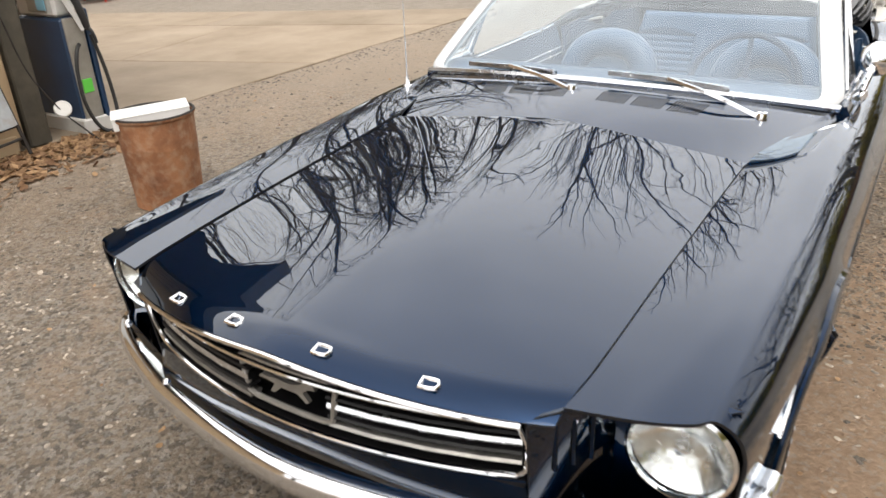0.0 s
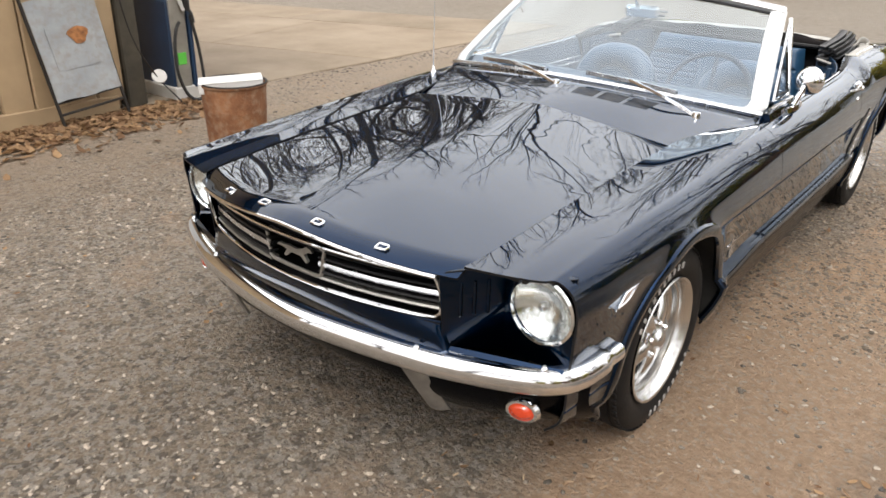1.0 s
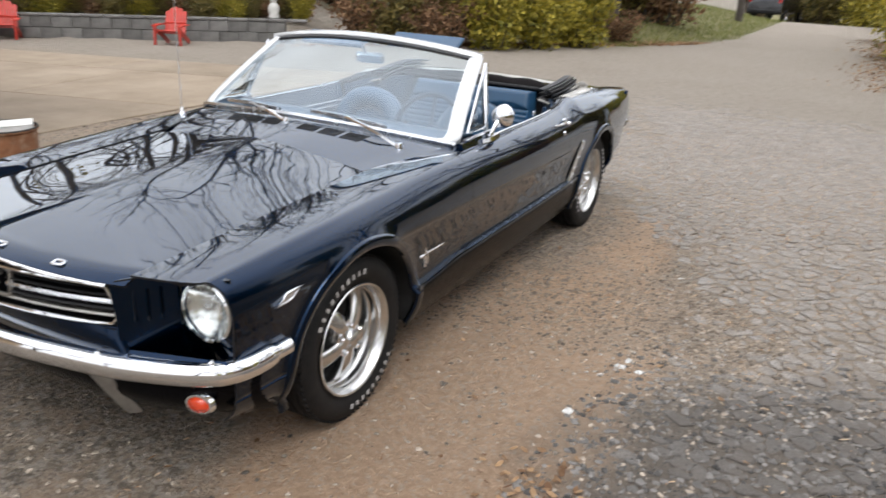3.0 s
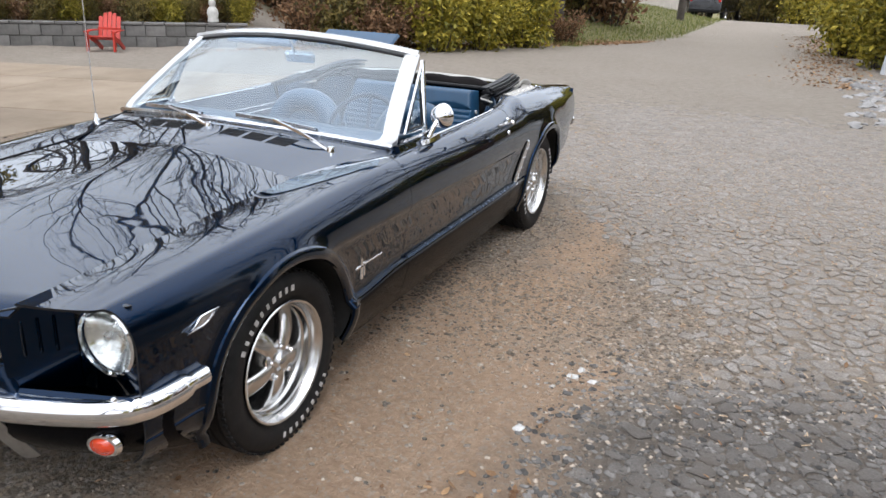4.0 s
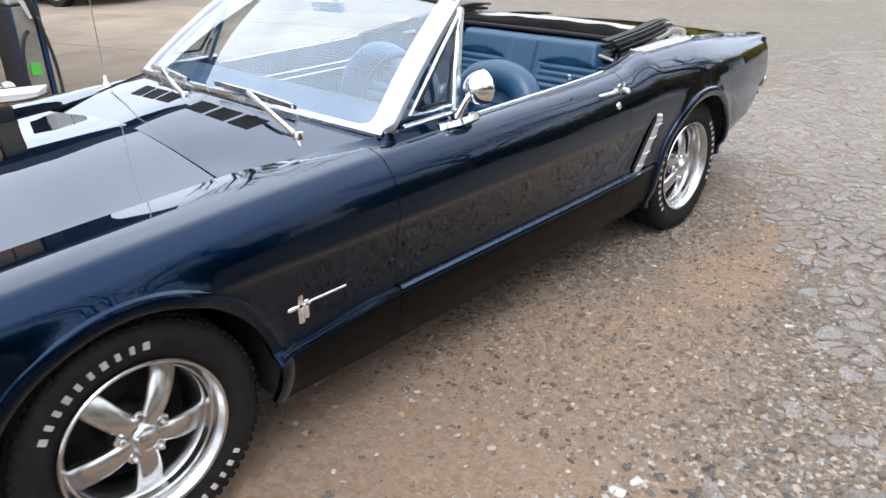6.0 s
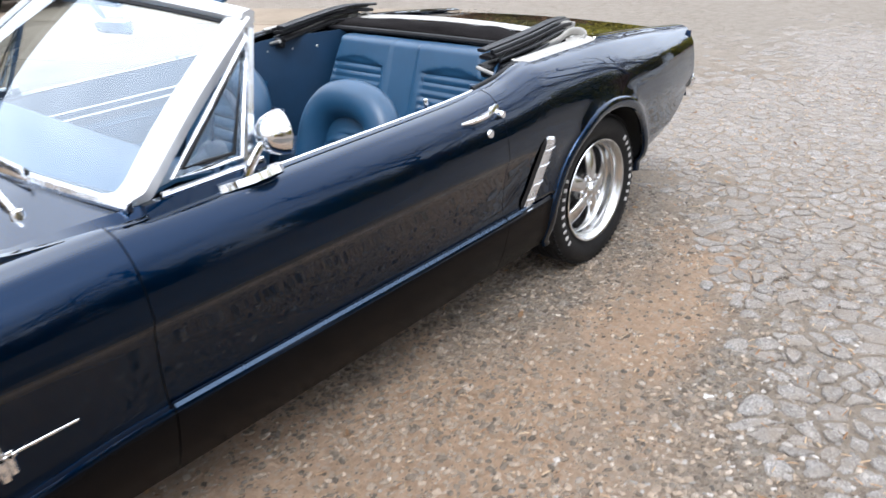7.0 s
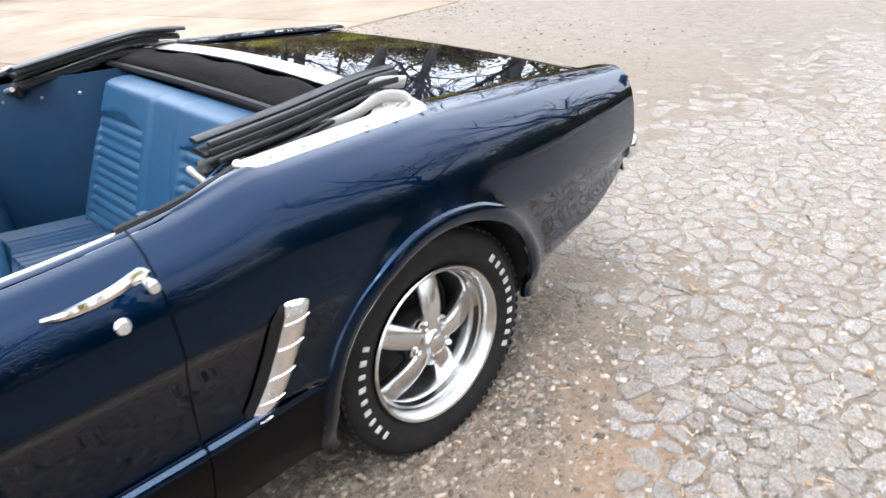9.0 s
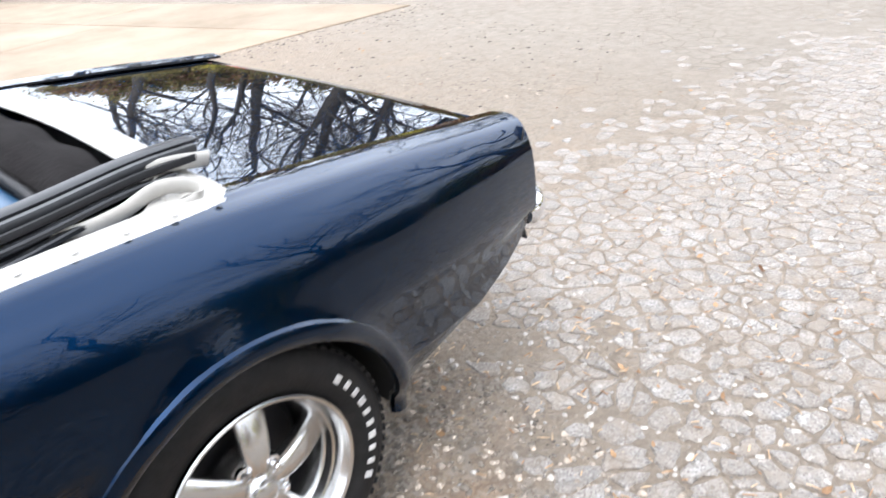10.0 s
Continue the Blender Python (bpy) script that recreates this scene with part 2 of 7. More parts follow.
def glass(name, tint, gloss=0.06, haze=0.0):
    mt = bpy.data.materials.new(name)
    mt.use_nodes = True
    n, l = mt.node_tree.nodes, mt.node_tree.links
    n.remove(n["Principled BSDF"])
    lw, pw, fr = n.new("ShaderNodeLayerWeight"), n.new("ShaderNodeMath"), n.new("ShaderNodeMapRange")
    tr, gl, mx = n.new("ShaderNodeBsdfTransparent"), n.new("ShaderNodeBsdfGlossy"), n.new("ShaderNodeMixShader")
    pw.operation, pw.inputs[1].default_value = "POWER", 4.0
    fr.inputs["To Min"].default_value, fr.inputs["To Max"].default_value = gloss, 1.0
    l.new(lw.outputs["Facing"], pw.inputs[0])
    l.new(pw.outputs[0], fr.inputs["Value"])
    gl.inputs["Color"].default_value = (0.86, 0.94, 1.0, 1)
    tr.inputs["Color"].default_value, gl.inputs["Roughness"].default_value = (*tint, 1), 0.01 + haze
    l.new(fr.outputs["Result"], mx.inputs["Fac"])
    l.new(tr.outputs["BSDF"], mx.inputs[1])
    l.new(gl.outputs["BSDF"], mx.inputs[2])
    l.new(mx.outputs["Shader"], n["Material Output"].inputs["Surface"])
    return mt


def car_paint(name, color):
    """Dark flake paint under a clear coat whose gloss grows towards grazing angles."""
    mt = bpy.data.materials.new(name)
    mt.use_nodes = True
    n, l = mt.node_tree.nodes, mt.node_tree.links
    n.remove(n["Principled BSDF"])
    co, nz, mc = n.new("ShaderNodeTexCoord"), n.new("ShaderNodeTexNoise"), n.new("ShaderNodeMix")
    nz.inputs["Scale"].default_value, nz.inputs["Detail"].default_value = 900.0, 2.0
    mc.data_type = "RGBA"
    mc.inputs["A"].default_value, mc.inputs["B"].default_value = (*[c * 0.82 for c in color], 1), (*[c * 1.18 for c in color], 1)
    l.new(co.outputs["Object"], nz.inputs["Vector"])
    l.new(nz.outputs["Fac"], mc.inputs["Factor"])
    flake = n.new("ShaderNodeBsdfGlossy")
    flake.inputs["Roughness"].default_value = 0.29
    l.new(mc.outputs["Result"], flake.inputs["Color"])
    lw, pw, fr = n.new("ShaderNodeLayerWeight"), n.new("ShaderNodeMath"), n.new("ShaderNodeMapRange")
    gl, mx = n.new("ShaderNodeBsdfGlossy"), n.new("ShaderNodeMixShader")
    pw.operation, pw.inputs[1].default_value = "POWER", 3.15
    fr.inputs["To Min"].default_value, fr.inputs["To Max"].default_value = 0.016, 1.0
    lw.inputs["Blend"].default_value = 0.5
    gl.inputs["Color"].default_value, gl.inputs["Roughness"].default_value = (0.91, 0.955, 1.0, 1), 0.012
    # faint waviness of old panels and a trace of dust in the gloss
    wv, bp = n.new("ShaderNodeTexNoise"), n.new("ShaderNodeBump")
    wv.inputs["Scale"].default_value, wv.inputs["Detail"].default_value = 5.0, 2.0
    bp.inputs["Strength"].default_value, bp.inputs["Distance"].default_value = 0.10, 0.004
    l.new(co.outputs["Object"], wv.inputs["Vector"])
    l.new(wv.outputs["Fac"], bp.inputs["Height"])
    l.new(bp.outputs["Normal"], gl.inputs["Normal"])
    l.new(lw.outputs["Facing"], pw.inputs[0])
    l.new(pw.outputs[0], fr.inputs["Value"])
    l.new(fr.outputs["Result"], mx.inputs["Fac"])
    l.new(flake.outputs["BSDF"], mx.inputs[1])
    l.new(gl.outputs["BSDF"], mx.inputs[2])
    l.new(mx.outputs["Shader"], n["Material Output"].inputs["Surface"])
    return mt


PAINT = car_paint("navy_paint", (0.0006, 0.0098, 0.0320))
CHROME = material("chrome", (0.83, 0.84, 0.86), 0.06, 1.0, rough_vary=0.03, scale=30)
BRIGHT = material("bright_trim", (0.80, 0.82, 0.85), 0.22, 1.0, rough_vary=0.08, scale=14)
ALLOY = material("polished_alloy", (0.60, 0.60, 0.595), 0.24, 1.0, rough_vary=0.03, scale=9)
DULL = material("dull_steel", (0.33, 0.32, 0.30), 0.42, 0.8, vary=0.2, scale=18)
RUBBER = material("tyre_rubber", (0.009, 0.009, 0.0095), 0.58, vary=0.3, scale=30, bump=0.15, bump_scale=150, spec=0.22, dust=0.16, dust_color=(0.05, 0.042, 0.034))
LETTER = material("white_rubber", (0.42, 0.41, 0.40), 0.6, vary=0.15, scale=40)
BLACK = material("black_trim", (0.007, 0.007, 0.008), 0.5, vary=0.2, scale=20, spec=0.25)
SEAL = material("grey_rubber_seal", (0.012, 0.013, 0.015), 0.36, vary=0.3, scale=25, spec=0.35)
UNDER = material("underbody", (0.012, 0.012, 0.012), 0.85, vary=0.4, scale=12)
VINYL = material("blue_vinyl", (0.0140, 0.0530, 0.1090), 0.36, vary=0.10, scale=9, bump=0.05, bump_scale=420, spec=0.5)
VINYL_D = material("dark_blue_vinyl", (0.0045, 0.0250, 0.0600), 0.45, vary=0.12, scale=9, bump=0.12, bump_scale=300)
CARPET = material("blue_carpet", (0.012, 0.040, 0.090), 0.95, vary=0.3, scale=120, bump=0.5, bump_scale=500)
SATIN = material("satin_trim", (0.060, 0.085, 0.125), 0.24, 1.0, rough_vary=0.06, scale=18)
# near-black that stands in for shade on the lower body sides and valance
LOW_SHADE = material("black_sill", (0.002, 0.0022, 0.003), 0.2, vary=0.2, scale=15, spec=0.08, dust=0.05, dust_color=(0.016, 0.014, 0.012))
CANVAS = material("folded_canvas", (0.007, 0.006, 0.006), 0.95, spec=0.12, vary=0.3, scale=16, bump=0.3, bump_scale=90)
WHITE_V = material("white_vinyl", (0.345, 0.335, 0.310), 0.42, vary=0.10, scale=14, bump=0.1, bump_scale=200)
WHITE_P = material("bright_windscreen_frame", (0.5084, 0.5166, 0.5248), 0.25, 0.25, vary=0.04, scale=20, coat=0.4)
AMBER = material("amber_red_lens", (0.62, 0.055, 0.015), 0.12, vary=0.15, scale=40, coat=1.0)
REDLENS = material("red_lens", (0.45, 0.008, 0.008), 0.12, coat=1.0)
REFLECTOR = material("lamp_reflector", (0.80, 0.80, 0.78), 0.20, 1.0, rough_vary=0.1, scale=20)
GLASS = glass("windscreen_glass", (0.80, 0.90, 0.95), 0.15)
CLEAR = glass("clear_glass", (0.93, 0.95, 0.95))

# ---- ground: one sheet, with the bank behind the wall and the mound of grass ----
W0, W1 = Vector((-19.0, 2.6)), Vector((-8.3, 10.15))
WD = (W1 - W0).normalized()
WN = Vector((-WD.y, WD.x))


def smooth(a, b, t):
    t = min(max((t - a) / (b - a), 0), 1)
    return t * t * (3 - 2 * t)


def yard_fall(x):
    """How far the yard has fallen towards the block wall."""
    return 0.016 * min(max(0.0, -1.5 - x), 16.0)


def ground_z(x, y):
    p = Vector((x, y)) - W0
    d, t = p.dot(WN), p.dot(WD)
    z = 0.010 * noise.noise((x * 0.9, y * 0.9, 3.1)) + 0.004 * noise.noise((x * 4, y * 4, 1.7))
    r = math.hypot(x, y + 0.5)
    if r < 4:
        z *= 0.35 + 0.65 * r / 4
    bank = smooth(0.22, 0.75, d) * smooth(13.8, 12.8, t) * 0.50 + max(0, d - 0.7) * 0.09 * smooth(15, 11, t)
    mound = 0.55 * smooth(0.0, 4.0, -1.2 - x) * smooth(15, 22, y) * smooth(70, 45, y)
    fall = -0.05 * max(0, y - 36)
    return z + min(bank, 3.0) + mound + max(fall, -2.5) - yard_fall(x)


def asphalt_here(x, y):
    """How much worn asphalt rather than dirt and gravel lies at a place, from -1 to 1."""
    w = 0.45 * noise.noise((x * 0.9, y * 0.9, 7.7)) + 0.18 * noise.noise((x * 3.1, y * 3.1, 2.2))
    edge = 1.45 - 0.72 * (y - 1.16) if y > 1.0 else 1.56 + 0.12 * (1.0 - y)
    return max(y - 2.1, min(x - edge, 1.0)) + 0.7 * w


def rear_patch(x, y):
    """Bare dirt beside the driver's rear wheel."""
    return max(0.0, 1 - 2.2 * abs(x - 1.25)) * smooth(1.1, 0.35, abs(y - 1.25))


def tan_patch(x, y):
    """Bare tan dirt off the driver's front wheel."""
    return max(0.0, 1 - 1.25 * abs(x - 1.15)) * smooth(2.1, 0.7, abs(y + 0.9))


def tex_nodes(mt):
    n, l = mt.node_tree.nodes, mt.node_tree.links
    co = n.new("ShaderNodeTexCoord")

    def noise_(scale, detail=6.0, lo=0.35, hi=0.65, rough=0.6):
        t, m = n.new("ShaderNodeTexNoise"), n.new("ShaderNodeMapRange")
        t.inputs["Scale"].default_value, t.inputs["Detail"].default_value, t.inputs["Roughness"].default_value = scale, detail, rough
        m.inputs["From Min"].default_value, m.inputs["From Max"].default_value = lo, hi
        l.new(co.outputs["Object"], t.inputs["Vector"])
        l.new(t.outputs["Fac"], m.inputs["Value"])
        return m.outputs["Result"]

    def mix(f, a, b, mode="MIX"):
        m = n.new("ShaderNodeMix")
        m.data_type, m.blend_type = "RGBA", mode
        for key, val in (("Factor", f), ("A", a), ("B", b)):
            if isinstance(val, bpy.types.NodeSocket):
                l.new(val, m.inputs[key])
            else:
                m.inputs[key].default_value = val if key == "Factor" else (*val, 1)
        return m.outputs["Result"]

    def voro(scale, feature="F1", out="Color"):
        t = n.new("ShaderNodeTexVoronoi")
        t.feature = feature
        t.inputs["Scale"].default_value = scale
        l.new(co.outputs["Object"], t.inputs["Vector"])
        return t.outputs[out]

    def math_(op, a, b=0.0, c=0.0):
        m = n.new("ShaderNodeMath")
        m.operation = op
        for i, val in enumerate((a, b, c)):
            if isinstance(val, bpy.types.NodeSocket):
                l.new(val, m.inputs[i])
            else:
                m.inputs[i].default_value = val
        return m.outputs[0]

    def ramp(f, lo, hi, a=0.0, b=1.0):
        m = n.new("ShaderNodeMapRange")
        m.inputs["From Min"].default_value, m.inputs["From Max"].default_value = lo, hi
        m.inputs["To Min"].default_value, m.inputs["To Max"].default_value = a, b
        l.new(f, m.inputs["Value"])
        return m.outputs["Result"]

    return n, l, co, noise_, mix, voro, math_, ramp


def ground_material():
    mt = bpy.data.materials.new("dirt_and_gravel")
    mt.use_nodes = True
    n, l, co, noise_, mix, voro, math_, ramp = tex_nodes(mt)
    b = n["Principled BSDF"]
    sep = n.new("ShaderNodeSeparateXYZ")
    l.new(co.outputs["Object"], sep.inputs["Vector"])
    X, Y = sep.outputs["X"], sep.outputs["Y"]
    grit = mix(noise_(55, 8, 0.3, 0.7, 0.75), (0.145, 0.114, 0.083), (0.480, 0.396, 0.304))
    grit = mix(math_("MULTIPLY", noise_(7, 7, 0.36, 0.66, 0.7), 0.55), grit, (0.215, 0.160, 0.108))
    sv = n.new("ShaderNodeSeparateColor")
    l.new(voro(80), sv.inputs["Color"])
    sw_ = n.new("ShaderNodeSeparateColor")
    l.new(voro(38), sw_.inputs["Color"])
    grit = mix(math_("MULTIPLY", ramp(sw_.outputs["Red"], 0.74, 0.84), 0.62), grit, (0.38, 0.345, 0.30))
    grit = mix(math_("MULTIPLY", ramp(sw_.outputs["Green"], 0.72, 0.84), 0.62), grit, (0.070, 0.058, 0.048))
    grit = mix(math_("MULTIPLY", ramp(sv.outputs["Red"], 0.62, 0.9), 0.55), grit, (0.40, 0.37, 0.33))
    grit = mix(math_("MULTIPLY", ramp(sv.outputs["Green"], 0.70, 0.95), 0.55), grit, (0.060, 0.052, 0.046))
    dirt = mix(noise_(26, 8, 0.3, 0.7, 0.7), (0.330, 0.212, 0.128), (0.580, 0.405, 0.270))
    dirt = mix(math_("MULTIPLY", ramp(sv.outputs["Blue"], 0.72, 0.95), 0.6), dirt, (0.47, 0.40, 0.32))
    # bare tan dirt lies off the driver's side, and in patches
    near = math_("SUBTRACT", 1.0, math_("MULTIPLY", math_("ABSOLUTE", math_("SUBTRACT", X, 1.15)), 1.25))
    along = ramp(math_("ABSOLUTE", math_("ADD", Y, 0.9)), 0.7, 2.1, 1.0, 0.0)
    patch = math_("MULTIPLY", near, along)
    near2 = math_("SUBTRACT", 1.0, math_("MULTIPLY", math_("ABSOLUTE", math_("SUBTRACT", X, 1.25)), 2.2))
    along2 = ramp(math_("ABSOLUTE", math_("SUBTRACT", Y, 1.25)), 0.35, 1.1, 1.0, 0.0)
    patch = math_("MAXIMUM", math_("MULTIPLY", patch, 1.35), math_("MULTIPLY", math_("MULTIPLY", near2, along2), 0.62))
    dm = ramp(math_("ADD", math_("MULTIPLY", noise_(1.7, 6, 0.25, 0.75), 0.9), math_("MULTIPLY", patch, 0.98)), 0.58, 0.98)
    col = mix(dm, grit, dirt)
    col = mix(math_("MULTIPLY", ramp(math_("ADD", X, ramp(noise_(0.8, 5, 0.2, 0.8), 0, 1, -0.7, 0.7)), -3.6, -2.0, 0.62, 0.0), noise_(3.0, 6, 0.15, 0.6)), col, (0.42, 0.315, 0.225))
    # worn asphalt, cracked all over
    am = math_("MAXIMUM", math_("SUBTRACT", Y, 1.95), math_("MINIMUM", math_("SUBTRACT", X, 1.62), 1.0))
    am = ramp(math_("ADD", am, ramp(noise_(1.1, 6, 0.2, 0.8), 0, 1, -0.55, 0.55)), -0.1, 0.35)
    far = ramp(Y, 3.2, 6.0)
    worn = mix(noise_(9, 8, 0.3, 0.7, 0.7), (0.262, 0.226, 0.184), (0.385, 0.338, 0.284))
    worn = mix(math_("MULTIPLY", noise_(150, 4, 0.45, 0.7), 0.35), worn, (0.17, 0.155, 0.14))
    crack = ramp(voro(6.5, "DISTANCE_TO_EDGE", "Distance"), 0.012, 0.05, 1.0, 0.0)
    crack = math_("MULTIPLY", crack, noise_(0.8, 3, 0.35, 0.6))
    worn = mix(math_("MULTIPLY", crack, ramp(Y, 4.0, 14.0, 0.75, 0.15)), worn, (0.155, 0.125, 0.092))
    gm = math_("MULTIPLY", ramp(math_("ADD", math_("ADD", X, math_("MULTIPLY", ramp(Y, 15.0, 21.0, 1.0, 0.0), 1.6)), noise_(0.9, 5, 0.0, 1.0)), -0.9, -0.4, 1.0, 0.0), ramp(Y, 14.6, 16.5))
    gm = math_("MULTIPLY", gm, ramp(X, -14.0, -12.0))
    dk = math_("ADD", math_("MULTIPLY", math_("POWER", math_("SUBTRACT", X, 2.55), 2.0), 0.9), math_("MULTIPLY", math_("POWER", math_("ADD", Y, 1.35), 2.0), 0.55))
    dk = ramp(math_("ADD", dk, ramp(noise_(1.6, 6, 0.2, 0.8), 0, 1, -0.6, 0.6)), 0.55, 1.25, 1.0, 0.0)
    col = mix(math_("MULTIPLY", am, math_("ADD", math_("MULTIPLY", far, 0.85), 0.12)), col, worn)
    col = mix(math_("MULTIPLY", math_("MULTIPLY", am, math_("SUBTRACT", 1.0, far)), 0.62), col, (0.345, 0.278, 0.212))
    col = mix(math_("MULTIPLY", noise_(0.45, 5, 0.3, 0.8), 0.22), col, (0.43, 0.385, 0.335))
    col = mix(math_("MULTIPLY", dk, 0.70), col, (0.112, 0.100, 0.089))
    col = mix(1.0, col, (0.90, 0.90, 0.90), "MULTIPLY")
    l.new(mix(math_("MULTIPLY", gm, 0.85), col, mix(noise_(3.0, 8, 0.3, 0.7), (0.085, 0.095, 0.022), (0.19, 0.165, 0.065))), b.inputs["Base Color"])
    b.inputs["Roughness"].default_value = 0.92
    b.inputs["Specular IOR Level"].default_value = 0.25
    bp = n.new("ShaderNodeBump")
    bp.inputs["Strength"].default_value, bp.inputs["Distance"].default_value = 1.0, 0.020
    h = math_("ADD", math_("MULTIPLY", noise_(70, 9, 0.2, 0.8, 0.75), 1.0), math_("MULTIPLY", voro(60, "F1", "Distance"), -0.7))
    l.new(h, bp.inputs["Height"])
    l.new(bp.outputs["Normal"], b.inputs["Normal"])
    return mt


GROUND = ground_material()


def asphalt_material():
    mt = bpy.data.materials.new("worn_asphalt")
    mt.use_nodes = True
    n, l, co, noise_, mix, voro, math_, ramp = tex_nodes(mt)
    b = n["Principled BSDF"]
    col = mix(noise_(14, 8, 0.3, 0.7, 0.7), (0.200, 0.188, 0.176), (0.400, 0.380, 0.356))
    sv = n.new("ShaderNodeSeparateColor")
    l.new(voro(170), sv.inputs["Color"])
    col = mix(math_("MULTIPLY", ramp(sv.outputs["Red"], 0.45, 0.9), 0.75), col, (0.115, 0.106, 0.098))
    col = mix(math_("MULTIPLY", ramp(sv.outputs["Green"], 0.65, 0.95), 0.5), col, (0.56, 0.53, 0.50))
    geo = n.new("ShaderNodeNewGeometry")
    inf = n.new("ShaderNodeObjectInfo")
    rnd = math_("FRACT", math_("ADD", geo.outputs["Random Per Island"], inf.outputs["Random"]))
    hs = n.new("ShaderNodeHueSaturation")
    l.new(ramp(rnd, 0, 1, 0.84, 1.16), hs.inputs["Value"])
    l.new(col, hs.inputs["Color"])
    fine = math_("MULTIPLY", ramp(voro(19, "DISTANCE_TO_EDGE", "Distance"), 0.010, 0.045, 1.0, 0.0), noise_(2.2, 4, 0.42, 0.60))
    dirt = mix(math_("MULTIPLY", noise_(9, 9, 0.38, 0.64, 0.78), 0.85), hs.outputs["Color"], (0.270, 0.222, 0.175))
    dirt = mix(math_("MULTIPLY", fine, 0.5), dirt, (0.135, 0.105, 0.078))
    sep = n.new("ShaderNodeSeparateXYZ")
    l.new(co.outputs["Object"], sep.inputs["Vector"])
    X, Y = sep.outputs["X"], sep.outputs["Y"]
    dk = math_("ADD", math_("MULTIPLY", math_("POWER", math_("SUBTRACT", X, 2.55), 2.0), 0.9), math_("MULTIPLY", math_("POWER", math_("ADD", Y, 1.35), 2.0), 0.55))
    dk = ramp(math_("ADD", dk, ramp(noise_(1.6, 6, 0.2, 0.8), 0, 1, -0.6, 0.6)), 0.55, 1.25, 1.0, 0.0)
    l.new(mix(1.0, mix(math_("MULTIPLY", dk, 0.74), dirt, (0.088, 0.080, 0.074)), (0.80, 0.80, 0.80), "MULTIPLY"), b.inputs["Base Color"])
    b.inputs["Roughness"].default_value = 0.9
    b.inputs["Specular IOR Level"].default_value = 0.3
    bp = n.new("ShaderNodeBump")
    bp.inputs["Strength"].default_value, bp.inputs["Distance"].default_value = 0.7, 0.006
    l.new(math_("ADD", noise_(160, 8, 0.2, 0.8, 0.8), math_("MULTIPLY", voro(150, "F1", "Distance"), -0.6)), bp.inputs["Height"])
    l.new(bp.outputs["Normal"], b.inputs["Normal"])
    return mt


ASPHALT = asphalt_material()
CONCRETE = material("tan_concrete", (0.1763, 0.1353, 0.0918), 0.85, scale=1.1, color2=(0.2706, 0.2173, 0.1599), bump=0.3, bump_scale=60, per_object=0.08, detail=10)
JOINT = material("joint_dirt", (0.0984, 0.0779, 0.0574), 0.95, vary=0.4, scale=20)
BLOCK = material("grey_block", (0.0861, 0.0836, 0.0804), 0.9, scale=5, color2=(0.1558, 0.1509, 0.1427), bump=0.5, bump_scale=70, per_object=0.22, detail=9)
SIDING = material("tan_siding", (0.3608, 0.2583, 0.1517), 0.6, vary=0.10, scale=3.5, bump=0.08, bump_scale=90, per_object=0.05)
OLIVE = material("dark_olive_paint", (0.050, 0.043, 0.030), 0.6, vary=0.3, scale=7, bump=0.1)
DOORWHITE = material("white_door_paint", (0.5412, 0.5412, 0.5248), 0.45, vary=0.08, scale=5)
SOFFIT = material("dark_soffit", (0.035, 0.034, 0.034), 0.8, vary=0.3, scale=4)
RUST = material("rusty_drum", (0.1107, 0.0377, 0.0131), 0.85, scale=5, color2=(0.2952, 0.1353, 0.0615), bump=0.35, bump_scale=50, detail=10, dust=0.5, dust_color=(0.36, 0.28, 0.20))
DARKIRON = material("dark_iron", (0.022, 0.018, 0.015), 0.7, 0.3, vary=0.5, scale=14)
PAPER = material("white_card", (0.5904, 0.5904, 0.5740), 0.6, vary=0.06, scale=9)
TIN = material("weathered_tin_sheet", (0.2460, 0.2665, 0.2829), 0.6, 0.2, scale=4, color2=(0.3526, 0.3690, 0.3772), rough_vary=0.15, detail=9, dust=0.65, dust_color=(0.24, 0.20, 0.16))
RUSTSPOT = material("rust_patch", (0.26, 0.11, 0.04), 0.9, vary=0.5, scale=26)
PUMPBLUE = material("pump_blue", (0.010, 0.032, 0.075), 0.4, vary=0.15, scale=6)
PUMPGREY = material("pump_grey_steel", (0.2952, 0.2788, 0.2460), 0.4, 0.4, vary=0.15, scale=8)
PUMPWHITE = material("pump_white", (0.5084, 0.5002, 0.4756), 0.45, vary=0.1, scale=7)
HOSE = material("black_hose", (0.012, 0.012, 0.012), 0.5)
GREENTAG = material("green_sticker", (0.10, 0.50, 0.06), 0.5, vary=0.1)
BLUETAG = material("pale_blue_label", (0.17, 0.36, 0.46), 0.5, vary=0.1)
YELLOWTAG = material("faded_yellow_label", (0.36, 0.27, 0.06), 0.5, vary=0.2)
REDPLASTIC = material("red_plastic", (0.4264, 0.0312, 0.0180), 0.42, vary=0.10, scale=6)
BARK = material("grey_bark", (0.055, 0.046, 0.038), 0.95, vary=0.35, scale=9, bump=0.6, bump_scale=30)
SHEDMETAL = material("pale_shed_metal", (0.50, 0.46, 0.42), 0.55, 0.1, vary=0.10, scale=2)
VANBLACK = material("black_car_paint", (0.008, 0.008, 0.009), 0.25, coat=1.0, vary=0.1)
DARKGLASS = material("dark_window", (0.02, 0.024, 0.028), 0.06, coat=1.0)
ROCK = material("grey_rock", (0.24, 0.235, 0.23), 0.9, vary=0.25, scale=9, bump=0.4, per_island=0.3)
